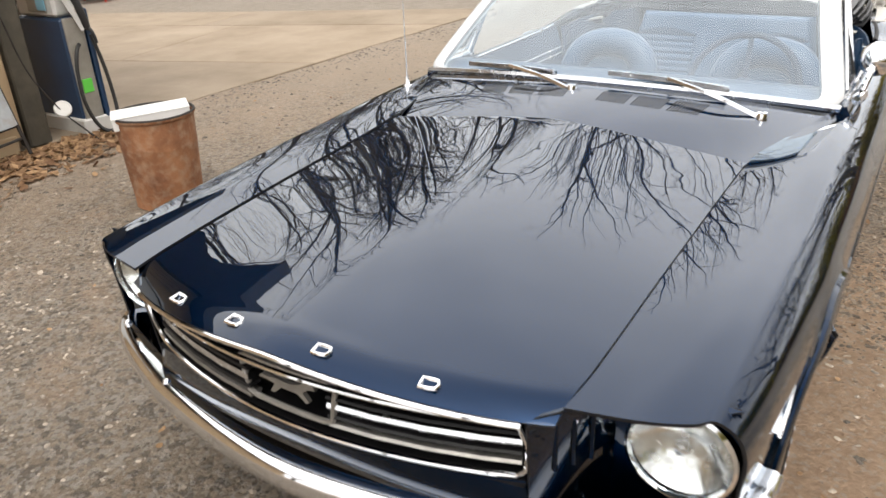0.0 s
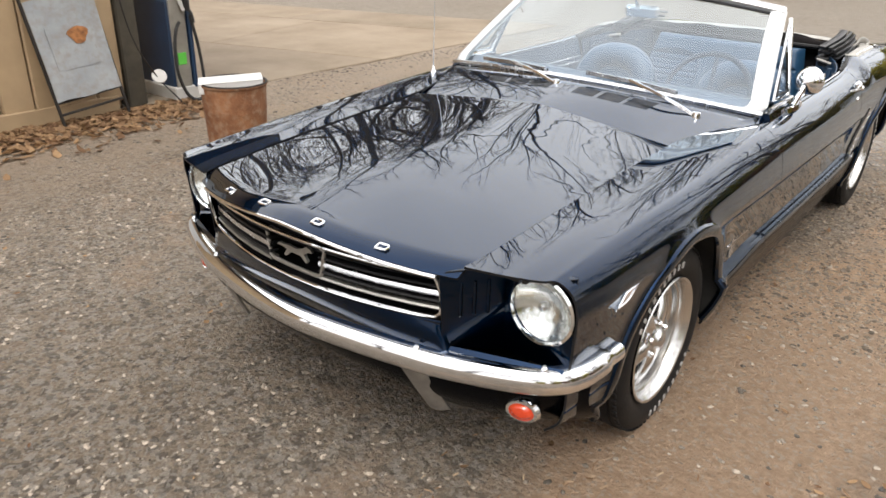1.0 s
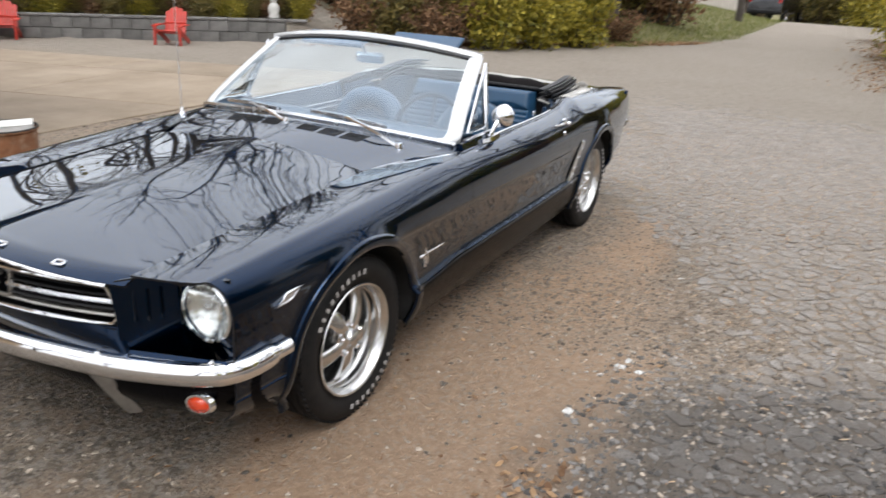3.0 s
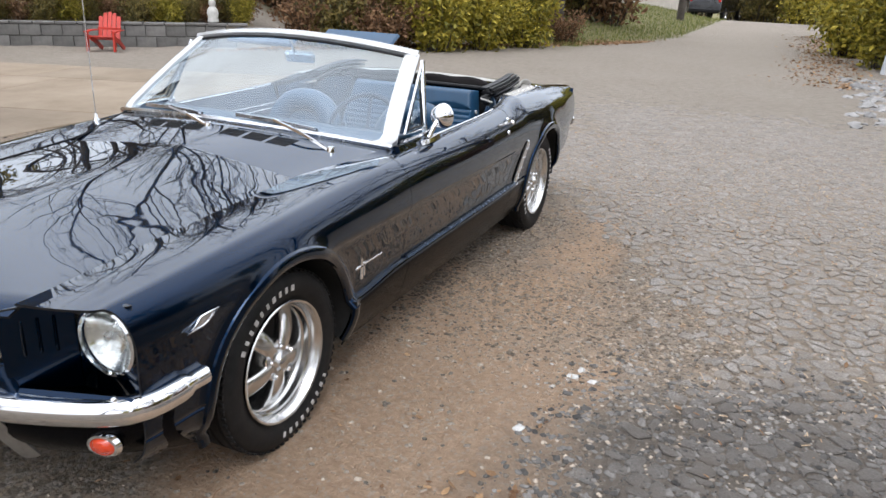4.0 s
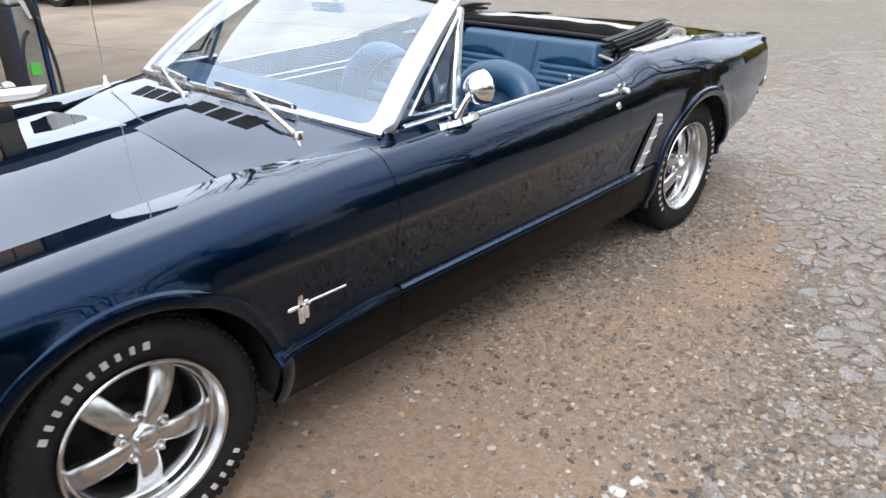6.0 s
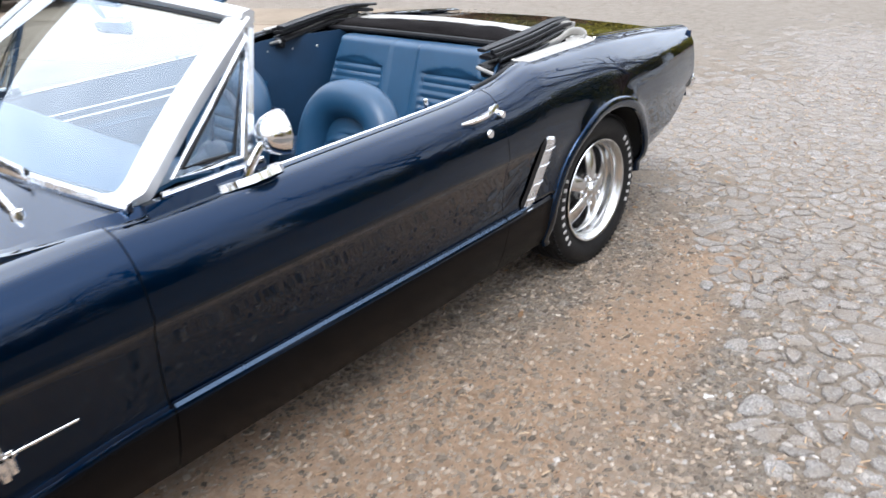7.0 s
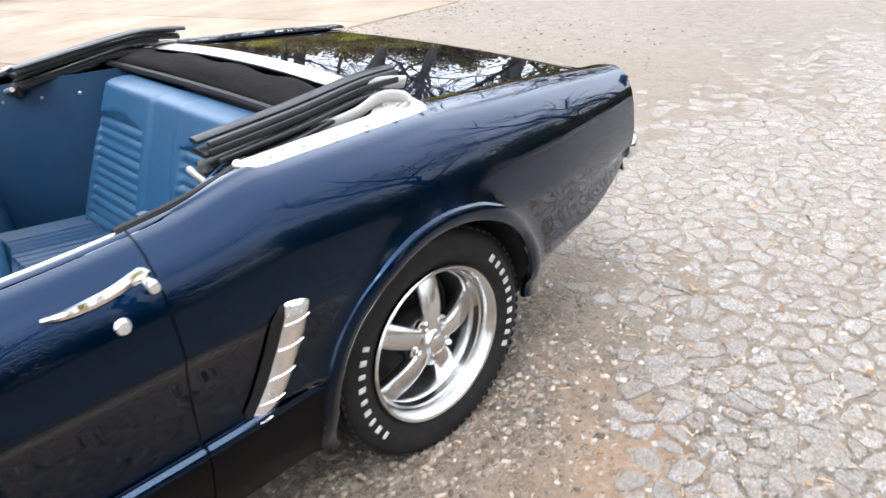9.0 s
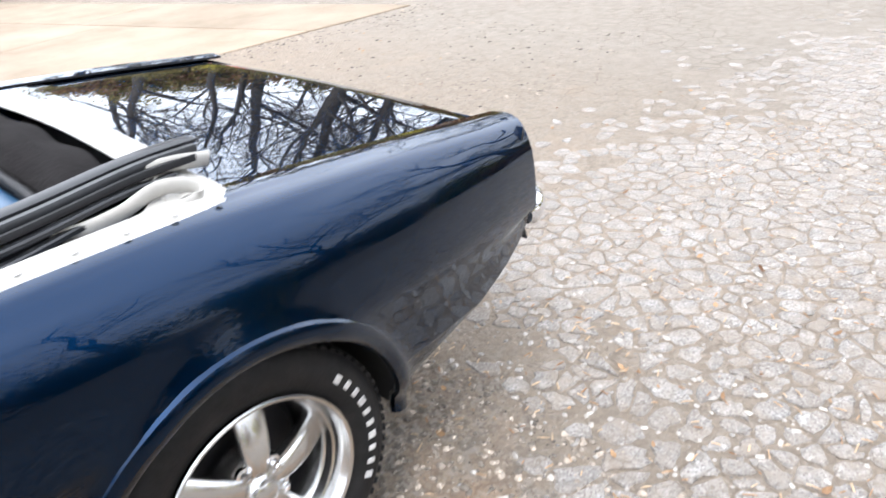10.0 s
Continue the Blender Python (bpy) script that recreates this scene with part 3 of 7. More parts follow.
BROWNSTONE = material("brown_gravel_stone", (0.1558, 0.1214, 0.0886), 0.9, vary=0.25, scale=60, per_island=0.62)
STONE = material("gravel_stone", (0.2050, 0.1722, 0.1378), 0.88, vary=0.25, scale=60, per_island=0.72)
CRUMB = material("asphalt_crumb", (0.2460, 0.2255, 0.2009), 0.9, vary=0.2, scale=60, per_island=0.40)
DARKSTONE = material("dark_grey_gravel", (0.0984, 0.0918, 0.0853), 0.9, vary=0.25, scale=60, per_island=0.7)
WHITESTONE = material("white_stone", (0.43, 0.425, 0.41), 0.8, vary=0.12, scale=30)
PALEBOARD = material("pale_board", (0.4100, 0.4264, 0.4428), 0.6, vary=0.08, scale=4)
PLASTER = material("white_plaster", (0.4510, 0.4428, 0.4182), 0.8, vary=0.15, scale=14)


def leaf_material(name, c1, c2, rough=0.6):
    mt = bpy.data.materials.new(name)
    mt.use_nodes = True
    n, l = mt.node_tree.nodes, mt.node_tree.links
    b = n["Principled BSDF"]
    g, m, tr, mx = n.new("ShaderNodeNewGeometry"), n.new("ShaderNodeMix"), n.new("ShaderNodeBsdfTranslucent"), n.new("ShaderNodeMixShader")
    m.data_type = "RGBA"
    m.inputs["A"].default_value, m.inputs["B"].default_value = (*c1, 1), (*c2, 1)
    l.new(g.outputs["Random Per Island"], m.inputs["Factor"])
    l.new(m.outputs["Result"], b.inputs["Base Color"])
    l.new(m.outputs["Result"], tr.inputs["Color"])
    b.inputs["Roughness"].default_value = rough
    mx.inputs["Fac"].default_value = 0.3
    l.new(b.outputs["BSDF"], mx.inputs[1])
    l.new(tr.outputs["BSDF"], mx.inputs[2])
    l.new(mx.outputs["Shader"], n["Material Output"].inputs["Surface"])
    return mt


LEAF_GREEN = leaf_material("yellow_green_leaves", (0.11, 0.115, 0.012), (0.46, 0.37, 0.040))
LEAF_OLIVE = leaf_material("olive_leaves", (0.050, 0.052, 0.012), (0.22, 0.165, 0.040))
LEAF_BROWN = leaf_material("dry_brown_leaves", (0.085, 0.040, 0.018), (0.26, 0.150, 0.075), 0.8)
LEAF_LITTER = leaf_material("fallen_leaves", (0.12, 0.058, 0.026), (0.40, 0.255, 0.135), 0.8)
STRAW = leaf_material("pine_straw", (0.25, 0.135, 0.065), (0.55, 0.42, 0.28), 0.8)
GRASS = leaf_material("grass_blades", (0.060, 0.090, 0.015), (0.22, 0.225, 0.055), 0.7)

gn = 150
gs = [math.copysign(math.sinh(abs(t) * 6.2) * 1.15, t) for t in np.linspace(-1, 1, gn + 1)]
gshape = Shape()
gshape.v = [(x, y + 1.0, ground_z(x, y + 1.0)) for x in gs for y in gs]
gshape.f = [(i * (gn + 1) + j, (i + 1) * (gn + 1) + j, (i + 1) * (gn + 1) + j + 1, i * (gn + 1) + j + 1) for i in range(gn) for j in range(gn)]
ground = solid("ground", gshape, GROUND, "grey-brown gravel and tan dirt yard with worn asphalt", "ground", kind="structure", angle=180)

# ---- concrete apron of large slabs beside the building ----
def clip(poly, nx, ny, c):
    """The part of a convex outline where nx * x + ny * y <= c."""
    out = []
    for i, p in enumerate(poly):
        q = poly[(i + 1) % len(poly)]
        dp, dq = nx * p[0] + ny * p[1] - c, nx * q[0] + ny * q[1] - c
        if dp <= 0:
            out.append(p)
        if (dp < 0 < dq) or (dq < 0 < dp):
            t = dp / (dp - dq)
            out.append((p[0] + (q[0] - p[0]) * t, p[1] + (q[1] - p[1]) * t))
    return out


apron = tagged(new("concrete_apron"), "tan concrete apron of large slabs with dark joints", "pavement", kind="structure")
ca, sn = math.cos(radians(14)), math.sin(radians(14))
to_world = lambda a, b: (ca * a - sn * b, sn * a + ca * b)
bed = [(-4.39, -0.05), (-4.39, 6.75), to_world(-2.65, 7.60), to_world(-18.0, 7.60), to_world(-19.0, 1.0), (-17.0, -0.05)]
part("joint_bed", Shape().plate(bed[::-1], 0.05, Matrix.Translation((0, 0, -0.045))), JOINT, apron, smooth=False)
for j, (b0, b1) in enumerate(((-1.1, 1.42), (1.42, 3.82), (3.82, 6.25), (6.25, 7.62))):
    for i in range(6):
        a0, a1 = -3.0 - 3.0 * (i + 1) - 0.6 * (j % 2), -3.0 - 3.0 * i - 0.6 * (j % 2)
        a1 = 3.0 if i == 0 else a1
        g = 0.011
        poly = [to_world(a0 + g, b0 + g), to_world(a1 - g, b0 + g), to_world(a1 - g, b1 - g), to_world(a0 + g, b1 - g)]
        poly = clip(clip(clip(poly, 1, 0, -4.38), 0, -1, 0.07), -1, 0, 18.0)
        if len(poly) > 2:
            n = len(poly)
            cx, cy = sum(p[0] for p in poly) / n, sum(p[1] for p in poly) / n
            s = Shape()
            ins = [(lerp(p[0], cx, 0.008), lerp(p[1], cy, 0.008)) for p in poly]
            s.add([(*p, -0.03) for p in poly] + [(*p, 0.010) for p in poly] + [(*p, 0.018) for p in ins], [(k, (k + 1) % n, n + (k + 1) % n, n + k) for k in range(n)] + [(n + k, n + (k + 1) % n, 2 * n + (k + 1) % n, 2 * n + k) for k in range(n)] + [tuple(range(2 * n, 3 * n))])
            part("slab", s, CONCRETE, apron, smooth=False)

# ---- tan building with a door, corner post and canopy ----
bld = tagged(new("wall_west"), "tan vertical-panel building wall with dark corner post", "wall", kind="structure")
wall = Shape().block((-7.3, -4.92, 1.35), (5.9, 9.0, 2.78), 0.01)
part("core", wall, SIDING, bld)
y = -0.43
while y > -9.2:
    w = 0.245
    if not (-2.52 < y < -1.46 or -2.52 < y - w < -1.46):
        part("siding_panel", Shape().block((-4.272, y - w / 2, 1.40), (0.052, w - 0.009, 2.66), 0.012), SIDING, bld)
    y -= w
part("corner_post", Shape().block((-4.30, -0.335, 1.36), (0.15, 0.17, 2.72), 0.012), OLIVE, bld)
part("base_board", Shape().block((-4.255, -4.9, 0.05), (0.05, 8.8, 0.14), 0.008), SIDING, bld)
door = tagged(new("door_1"), "white painted steel door with dark hinges", "door", kind="structure")
part("door_leaf", Shape().block((-4.262, -2.0, 1.03), (0.05, 0.92, 2.02), 0.006), DOORWHITE, door)
for yy in (-1.515, -2.485):
    part("door_jamb", Shape().block((-4.248, yy, 1.05), (0.07, 0.055, 2.10), 0.006), DOORWHITE, door)
part("door_head", Shape().block((-4.248, -2.0, 2.10), (0.07, 1.02, 0.06), 0.006), DOORWHITE, door)
for zz in (0.24, 1.03, 1.80):
    part("hinge", Shape().rod((-4.222, -1.548, zz - 0.05), (-4.222, -1.548, zz + 0.05), 0.011), DARKIRON, door)
part("panel_above", Shape().block((-4.272, -2.0, 2.43), (0.052, 1.0, 0.60), 0.012), SIDING, bld)
roof = tagged(new("roof"), "dark low roof with a deep eave over the building", "roof", kind="structure")
part("roof_deck", Shape().block((-7.05, -4.55, 2.82), (6.7, 10.3, 0.16), 0.02), SOFFIT, roof)
part("fascia", Shape().block((-3.69, -4.55, 2.84), (0.04, 10.3, 0.24), 0.008), OLIVE, roof)

# ---- retaining wall of grey blocks ----
rwall = tagged(new("retaining_wall"), "low retaining wall of grey concrete blocks with caps", "wall", kind="structure")
length = (W1 - W0).length
ang = math.degrees(math.atan2(WD.y, WD.x))
me_block = Shape().block((0, 0, 0), (0.392, 0.20, 0.218), 0.012).mesh("block", BLOCK)
me_cap = Shape().block((0, 0, 0), (0.40, 0.25, 0.055), 0.012).mesh("cap_block", BLOCK)
for row in range(2):
    for i in range(int(length / 0.4)):
        if row == 1 and i > int(length / 0.4) - 2:
            continue
        t = 0.2 + 0.4 * i + 0.2 * row
        c = W0 + WD * t + WN * (0.10 + 0.012 * noise.noise((i * 1.7, row * 3.3, 0)))
        o = part("block", me_block, None, rwall)
        o.matrix_basis = pose(c.x, c.y, 0.109 + 0.224 * row, 0, 0, ang + 1.2 * noise.noise((i * 2.1, row, 5)))
for i in range(int(length / 0.42)):
    c = W0 + WD * (0.25 + 0.42 * i) + WN * (0.11 + 0.015 * noise.noise((i * 1.3, 8, 0)))
    o = part("cap_block", me_cap, None, rwall)
    o.matrix_basis = pose(c.x, c.y, 0.476 + 0.008 * noise.noise((i * 0.9, 2, 2)), 0, 0, ang + 2.5 * noise.noise((i * 3.1, 1, 5)))

# the building group stands a little off the yard's axis
for o in (bld, door, roof):
    o.matrix_basis = Matrix.Translation((-0.16, 0.20, -0.04))

# the apron and the block wall follow the fall of the yard
for o in (apron, rwall):
    o.matrix_basis = Matrix.Translation((-1.5, 0, 0)) @ Matrix.Rotation(-0.016, 4, "Y") @ Matrix.Translation((1.5, 0, 0))

# ---- red garden chairs ----
def garden_chair():
    ch = thing("garden_chair", "red plastic slat-back garden chair by the block wall", "chair", "chairs by the wall")
    for sx in (-1, 1):
        part("arm", Shape().sweep(catmull([(sx * 0.27, -0.34, 0.385), (sx * 0.275, -0.1, 0.40), (sx * 0.25, 0.22, 0.39)], 4), [(-0.045, -0.011), (0.045, -0.011), (0.045, 0.011), (-0.045, 0.011)]), REDPLASTIC, ch)
        part("front_leg", Shape().sweep([(sx * 0.262, -0.30, 0.38), (sx * 0.265, -0.33, 0.0)], [(-0.016, -0.045), (0.016, -0.045), (0.016, 0.035), (-0.016, 0.035)], up=(0, 1, 0)), REDPLASTIC, ch)
        part("rear_leg", Shape().sweep([(sx * 0.235, -0.26, 0.28), (sx * 0.23, 0.05, 0.17), (sx * 0.225, 0.36, 0.0)], [(-0.014, -0.045), (0.014, -0.045), (0.014, 0.04), (-0.014, 0.04)]), REDPLASTIC, ch)
    for k in range(5):
        yy = -0.27 + 0.095 * k
        part("seat_slat", Shape().block((0, yy, 0.295 - 0.022 * k), (0.46, 0.086, 0.018), 0.006, None), REDPLASTIC, ch)
    for k, hh in enumerate((0.50, 0.565, 0.59, 0.565, 0.50)):
        x = -0.18 + 0.09 * k
        out = [(-0.038, 0), (0.038, 0), (0.040, hh - 0.03), (0.022, hh), (-0.022, hh), (-0.040, hh - 0.03)]
        part("back_slat", Shape().plate(out, 0.016, pose(x, 0.16, 0.19, 68, 0, 0) ), REDPLASTIC, ch)
    part("back_rail", Shape().block((0, 0.235, 0.42), (0.46, 0.022, 0.05), 0.006), REDPLASTIC, ch)
    return ch


c1 = garden_chair()
c1.matrix_basis = pose(-10.05, 7.95, 0.015 - yard_fall(-10.05), 0, 0, 28) @ Matrix.Scale(0.95, 4)
c2 = copy_thing(c1, pose(0, 0, 0))
c2.matrix_basis = pose(-13.05, 6.35, 0.015 - yard_fall(-13.05), 0, 0, 46) @ Matrix.Scale(0.98, 4)

# ---- rusty drum with a white card box in it ----
drum = thing("metal_drum", "rusty open steel drum standing on the gravel", "barrel")
DR = pose(-2.57, -0.48, -0.017) @ Matrix.Diagonal((0.80, 0.80, 0.92, 1))
pr = [(0.226, 0.0), (0.234, 0.006), (0.231, 0.018), (0.238, 0.16), (0.241, 0.172), (0.240, 0.184), (0.252, 0.36), (0.255, 0.372), (0.253, 0.384), (0.262, 0.535), (0.274, 0.545), (0.276, 0.556), (0.270, 0.560), (0.258, 0.545), (0.222, 0.05), (0.0, 0.04)]
part("drum_body", Shape().lathe(pr, 56, DR), RUST, drum)
part("drum_rim", Shape().lathe([(0.266 + 0.010 * math.cos(a), 0.556 + 0.010 * math.sin(a)) for a in [2 * math.pi * i / 10 for i in range(10)]], 56, DR, closed=True), DARKIRON, drum)
card = thing("card_box", "white card box lying in the mouth of the drum", "box")
cs = Shape().block((0, 0, 0), (0.20, 0.40, 0.060), 0.004, pose(-2.58, -0.49, 0.478, 3, 0, -35))
part("box_body", cs, PAPER, card)
part("box_lid", Shape().block((0, 0, 0), (0.205, 0.405, 0.010), 0.003, pose(-2.58, -0.49, 0.478, 3, 0, -35) @ Matrix.Translation((0, 0, 0.034))), PAPER, card)

# ---- sheet-metal sign leaning on the wall ----
sg = thing("leaning_sign", "weathered tin sheet in a dark iron frame leaning on a wall", "sign", at=pose(-4.20, -0.60, -0.045, 0, 0, 90) @ pose(0, 0, 0, -9, -6, 0))
H_, Wd = 1.10, 0.53
for sx in (-1, 1):
    part("upright", Shape().block((sx * Wd / 2, 0, H_ / 2), (0.022, 0.022, H_), 0.004), DARKIRON, sg)
for zz in (H_ - 0.01, H_ - 0.11, 0.21, 0.12):
    part("crossbar", Shape().block((0, 0, zz), (Wd - 0.02, 0.018, 0.018), 0.004), DARKIRON, sg)
sheet = part("sheet", Shape().grid(lambda u, v: (lerp(-0.262, 0.262, u) + 0.01 * v, -0.016 - 0.006 * math.sin(3 * u + 5 * v), lerp(0.215, 0.95, v) + 0.015 * noise.noise((u * 3, v, 0))), 12, 12).flip(), TIN, sg, "bent weathered tin sheet", thick=0.004)
part("rust_patch", Shape().plate([(0.075 * math.cos(a) * (1 + 0.25 * math.sin(3 * a)), 0.065 * math.sin(a)) for a in [2 * math.pi * i / 18 for i in range(18)]], 0.004, pose(0.06, -0.028, 0.66, 90, 0, 0)), RUSTSPOT, sheet)
part("faded_print", Shape().plate([(-0.17, -0.17), (0.17, -0.17), (0.17, 0.15), (-0.17, 0.15)], 0.002, pose(0.0, -0.0245, 0.60, 90, 0, 0)), TIN, sheet)

# ---- old fuel pump ----
pump = thing("fuel_pump", "old dark blue and grey fuel pump with a hanging nozzle", "fuel pump")
part("cabinet", Shape().block((-4.44, 0.075, 0.47), (0.54, 0.20, 0.76), 0.02), PUMPBLUE, pump)
part("plinth", Shape().block((-4.44, 0.075, 0.055), (0.60, 0.25, 0.13), 0.01), PUMPWHITE, pump)
part("front_panel", Shape().block((-4.162, 0.060, 0.48), (0.022, 0.150, 0.74), 0.006), PUMPGREY, pump)
part("side_rail", Shape().block((-4.165, 0.165, 0.50), (0.06, 0.035, 0.80), 0.008), PUMPBLUE, pump)
part("meter_box", Shape().block((-4.44, 0.06, 0.99), (0.46, 0.17, 0.27), 0.02), PUMPWHITE, pump)
part("dial_face", Shape().block((-4.40, -0.030, 0.99), (0.22, 0.02, 0.20), 0.006), PUMPGREY, pump)
part("blue_label", Shape().block((-4.33, -0.042, 0.95), (0.10, 0.012, 0.09), 0.003), BLUETAG, pump)
part("yellow_label", Shape().block((-4.50, -0.042, 1.06), (0.09, 0.012, 0.10), 0.003), YELLOWTAG, pump)
part("green_sticker", Shape().block((-4.146, 0.055, 0.36), (0.010, 0.080, 0.10), 0.002), GREENTAG, pump)
part("sloping_arm", Shape().sweep([(-4.20, 0.01, 1.10), (-4.14, 0.12, 0.76)], [(-0.045, -0.018), (0.045, -0.018), (0.045, 0.018), (-0.045, 0.018)]), PUMPWHITE, pump)
part("neck", Shape().block((-4.44, 0.06, 1.14), (0.34, 0.13, 0.08), 0.01), PUMPWHITE, pump)
part("head_box", Shape().block((-4.40, 0.09, 1.25), (0.52, 0.30, 0.19), 0.045), PUMPWHITE, pump)
part("head_face", Shape().block((-4.42, -0.068, 1.25), (0.42, 0.02, 0.14), 0.006), BLACK, pump)
part("head_band", Shape().block((-4.40, 0.11, 1.25), (0.526, 0.02, 0.196), 0.045), PUMPGREY, pump)
nz = Shape().sweep(catmull([(-4.13, 0.06, 1.04), (-4.11, 0.09, 0.96), (-4.10, 0.11, 0.86), (-4.11, 0.13, 0.76)], 4), ring(0.028, 10))
nz.sweep(catmull([(-4.11, 0.13, 0.78), (-4.07, 0.14, 0.74), (-4.06, 0.15, 0.66)], 4), ring(0.012, 8))
part("nozzle", nz, HOSE, pump, "black fuel nozzle hung on its hook")
part("hose", Shape().sweep(catmull([(-4.14, 0.06, 0.66), (-4.11, 0.01, 0.62), (-4.10, -0.03, 0.48), (-4.08, -0.04, 0.25), (-4.05, 0.02, 0.06), (-4.02, 0.12, 0.03), (-4.06, 0.19, 0.16), (-4.09, 0.19, 0.45), (-4.11, 0.15, 0.72)], 6), ring(0.014, 8)), HOSE, pump)
plate = solid("round_lid", Shape().lathe([(0, 0.012), (0.055, 0.010), (0.062, 0.0), (0.055, -0.012), (0, -0.012)], 28, pose(-4.12, -0.20, 0.25, 0, 62, -25)), PUMPWHITE, "round cream-white lid hanging beside the pump", "lid")
wire = Shape().sweep(catmull([(-4.21, -0.42, 0.95), (-4.16, -0.36, 0.55), (-4.12, -0.22, 0.25), (-4.02, -0.12, 0.08), (-3.96, -0.08, 0.01)], 6), ring(0.006, 6))
cable = solid("loose_cable", wire, DARKIRON, "thin rusty cable hanging from the corner post", "cable")
for o in (pump, plate, cable):
    o.matrix_basis = Matrix.Translation((-0.16, 0.22, -0.045))

# ---- the convertible: x to its left, nose towards -y, wheels on z = 0 ----
car = thing("convertible_car", "dark navy blue 1960s convertible parked on gravel, folded top, chrome trim", "car")

z_top = interp([-2.13, -1.7, -1.2, -0.6, 0.0, 0.5, 0.78, 1.0, 1.35, 1.8, 2.29], [0.744, 0.778, 0.808, 0.840, 0.850, 0.856, 0.870, 0.900, 0.897, 0.866, 0.814])
x_top = interp([-2.13, -1.5, -0.6, 0.5, 1.0, 1.6, 2.29], [0.752, 0.772, 0.784, 0.782, 0.762, 0.742, 0.738])
x_wide = interp([-2.13, -1.8, -1.3, -0.6, 0.3, 0.9, 1.4, 1.8, 2.1, 2.29], [0.795, 0.835, 0.862, 0.870, 0.872, 0.868, 0.872, 0.850, 0.815, 0.785])
z_wide = interp([-2.13, -1.3, -0.5, 0.8, 1.3, 2.29], [0.670, 0.672, 0.668, 0.660, 0.655, 0.640])
z_lip = interp([-2.13, -0.95, -0.60, 0.83, 2.3], [0.36, 0.39, 0.415, 0.418, 0.44])
z_sill = interp([-2.13, -1.75, -1.0, 0.8, 1.0, 1.70, 1.83, 1.95, 2.05, 2.15, 2.22, 2.29], [0.30, 0.25, 0.215, 0.215, 0.22, 0.312, 0.352, 0.386, 0.414, 0.450, 0.488, 0.55])
cove = interp([-1.75, -0.95, 0.72, 1.0], [0.0, 1.0, 1.0, 0.0])
x_in = interp([-2.13, -1.975, -1.58, -0.95, -0.75, -0.565, -0.55, 0.70, 0.72, 1.0, 1.6, 2.29], [0.540, 0.556, 0.566, 0.585, 0.634, 0.690, 0.738, 0.738, 0.735, 0.690, 0.655, 0.650])


def side_section(y, per=4):
    """The body side's outline at y, from the inner top edge round to the sill."""
    zt, xt, xw, zw, zl, zs, c, xi = z_top(y), x_top(y), x_wide(y), z_wide(y), z_lip(y), z_sill(y), cove(y), x_in(y)
    zl = max(zl, zs + 0.03)
    pts = [(xi, 0, zt - 0.005), (lerp(xi, xt, 0.55), 0, zt), (xt - 0.016, 0, zt - 0.004), (lerp(xt - 0.016, xw, 0.37), 0, lerp(zt, zw, 0.105)),
           (lerp(xt - 0.016, xw, 0.82), 0, lerp(zt, zw, 0.43)), (xw, 0, zw), (xw - 0.004 - 0.009 * c, 0, zw - 0.040 - 0.018 * (1 - c)),
           (xw - 0.013 - 0.018 * c, 0, lerp(zw, zl, 0.55)), (xw - 0.018 - 0.016 * c, 0, zl + 0.012), (xw - 0.020 + 0.012 * c, 0, zl - 0.002),
           (xw - 0.034, 0, lerp(zl, zs, 0.55)), (xw - 0.072, 0, zs)]
    return [(p.x, p.z) for p in catmull(pts, per)]


def side_x(y, z):
    s = [q for q in side_section(y) if q[1] < z_top(y) - 0.02]
    zs_, xs_ = [q[1] for q in s][::-1], [q[0] for q in s][::-1]
    return float(np.interp(z, zs_, xs_))


WHEELS = ((-1.3716, 0.372), (1.3716, 0.358))
HUB_Z = 0.312


def side_panel(y0, y1, cols, front=None, rear=None):
    """A stretch of the body side with the wheel openings cut out."""
    rows = len(side_section(0.0))
    v, inside = [], []
    for i in range(cols + 1):
        for j in range(rows):
            k = j / (rows - 1)
            a = y0 + (front(k) if front else 0)
            b = y1 + (rear(k) if rear else 0)
            y = lerp(a, b, i / cols)
            x, z = side_section(y)[j]
            ins = False
            for yc, r in WHEELS:
                d = math.hypot(y - yc, z - HUB_Z)
                if d < r:
                    ins = True
                    dy, dz = (y - yc) / max(d, 1e-4), (z - HUB_Z) / max(d, 1e-4)
                    y, z = yc + dy * r, HUB_Z + dz * r
            for yc, r in WHEELS:
                d = math.hypot(y - yc, z - HUB_Z)
                if z > 0.2:
                    x += 0.016 * math.exp(-(((d - r) / 0.030) ** 2))
            v.append((x, y, z))
            inside.append(ins)
    f = []
    for i in range(cols):
        for j in range(rows - 1):
            q = (i * rows + j, i * rows + j + 1, (i + 1) * rows + j + 1, (i + 1) * rows + j)
            if not all(inside[w] for w in q):
                f.append(q)
    s = Shape()
    s.v, s.f = v, f
    return s.flip()


def both(name, shape, mat, parent, label="", thick=0.0, angle=35.0):
    """The left-hand part and its mirror image."""
    a = part(name, shape, mat, parent, label, thick, angle=angle)
    b = part(name, shape.mirrored(), mat, parent, label, thick, angle=angle)
    return a, b


fender_front = interp([0.0, 0.09, 0.18, 0.28, 0.40, 0.55, 0.75, 1.0], [0.040, 0.058, 0.092, 0.122, 0.136, 0.150, 0.16, 0.16])
fender = side_panel(-2.13, -0.563, 84, front=fender_front)
fenders = both("front_fender", fender, PAINT, car, thick=0.007, angle=50)
doors = both("door", side_panel(-0.5595, 0.713, 44), PAINT, car, thick=0.007, angle=50)
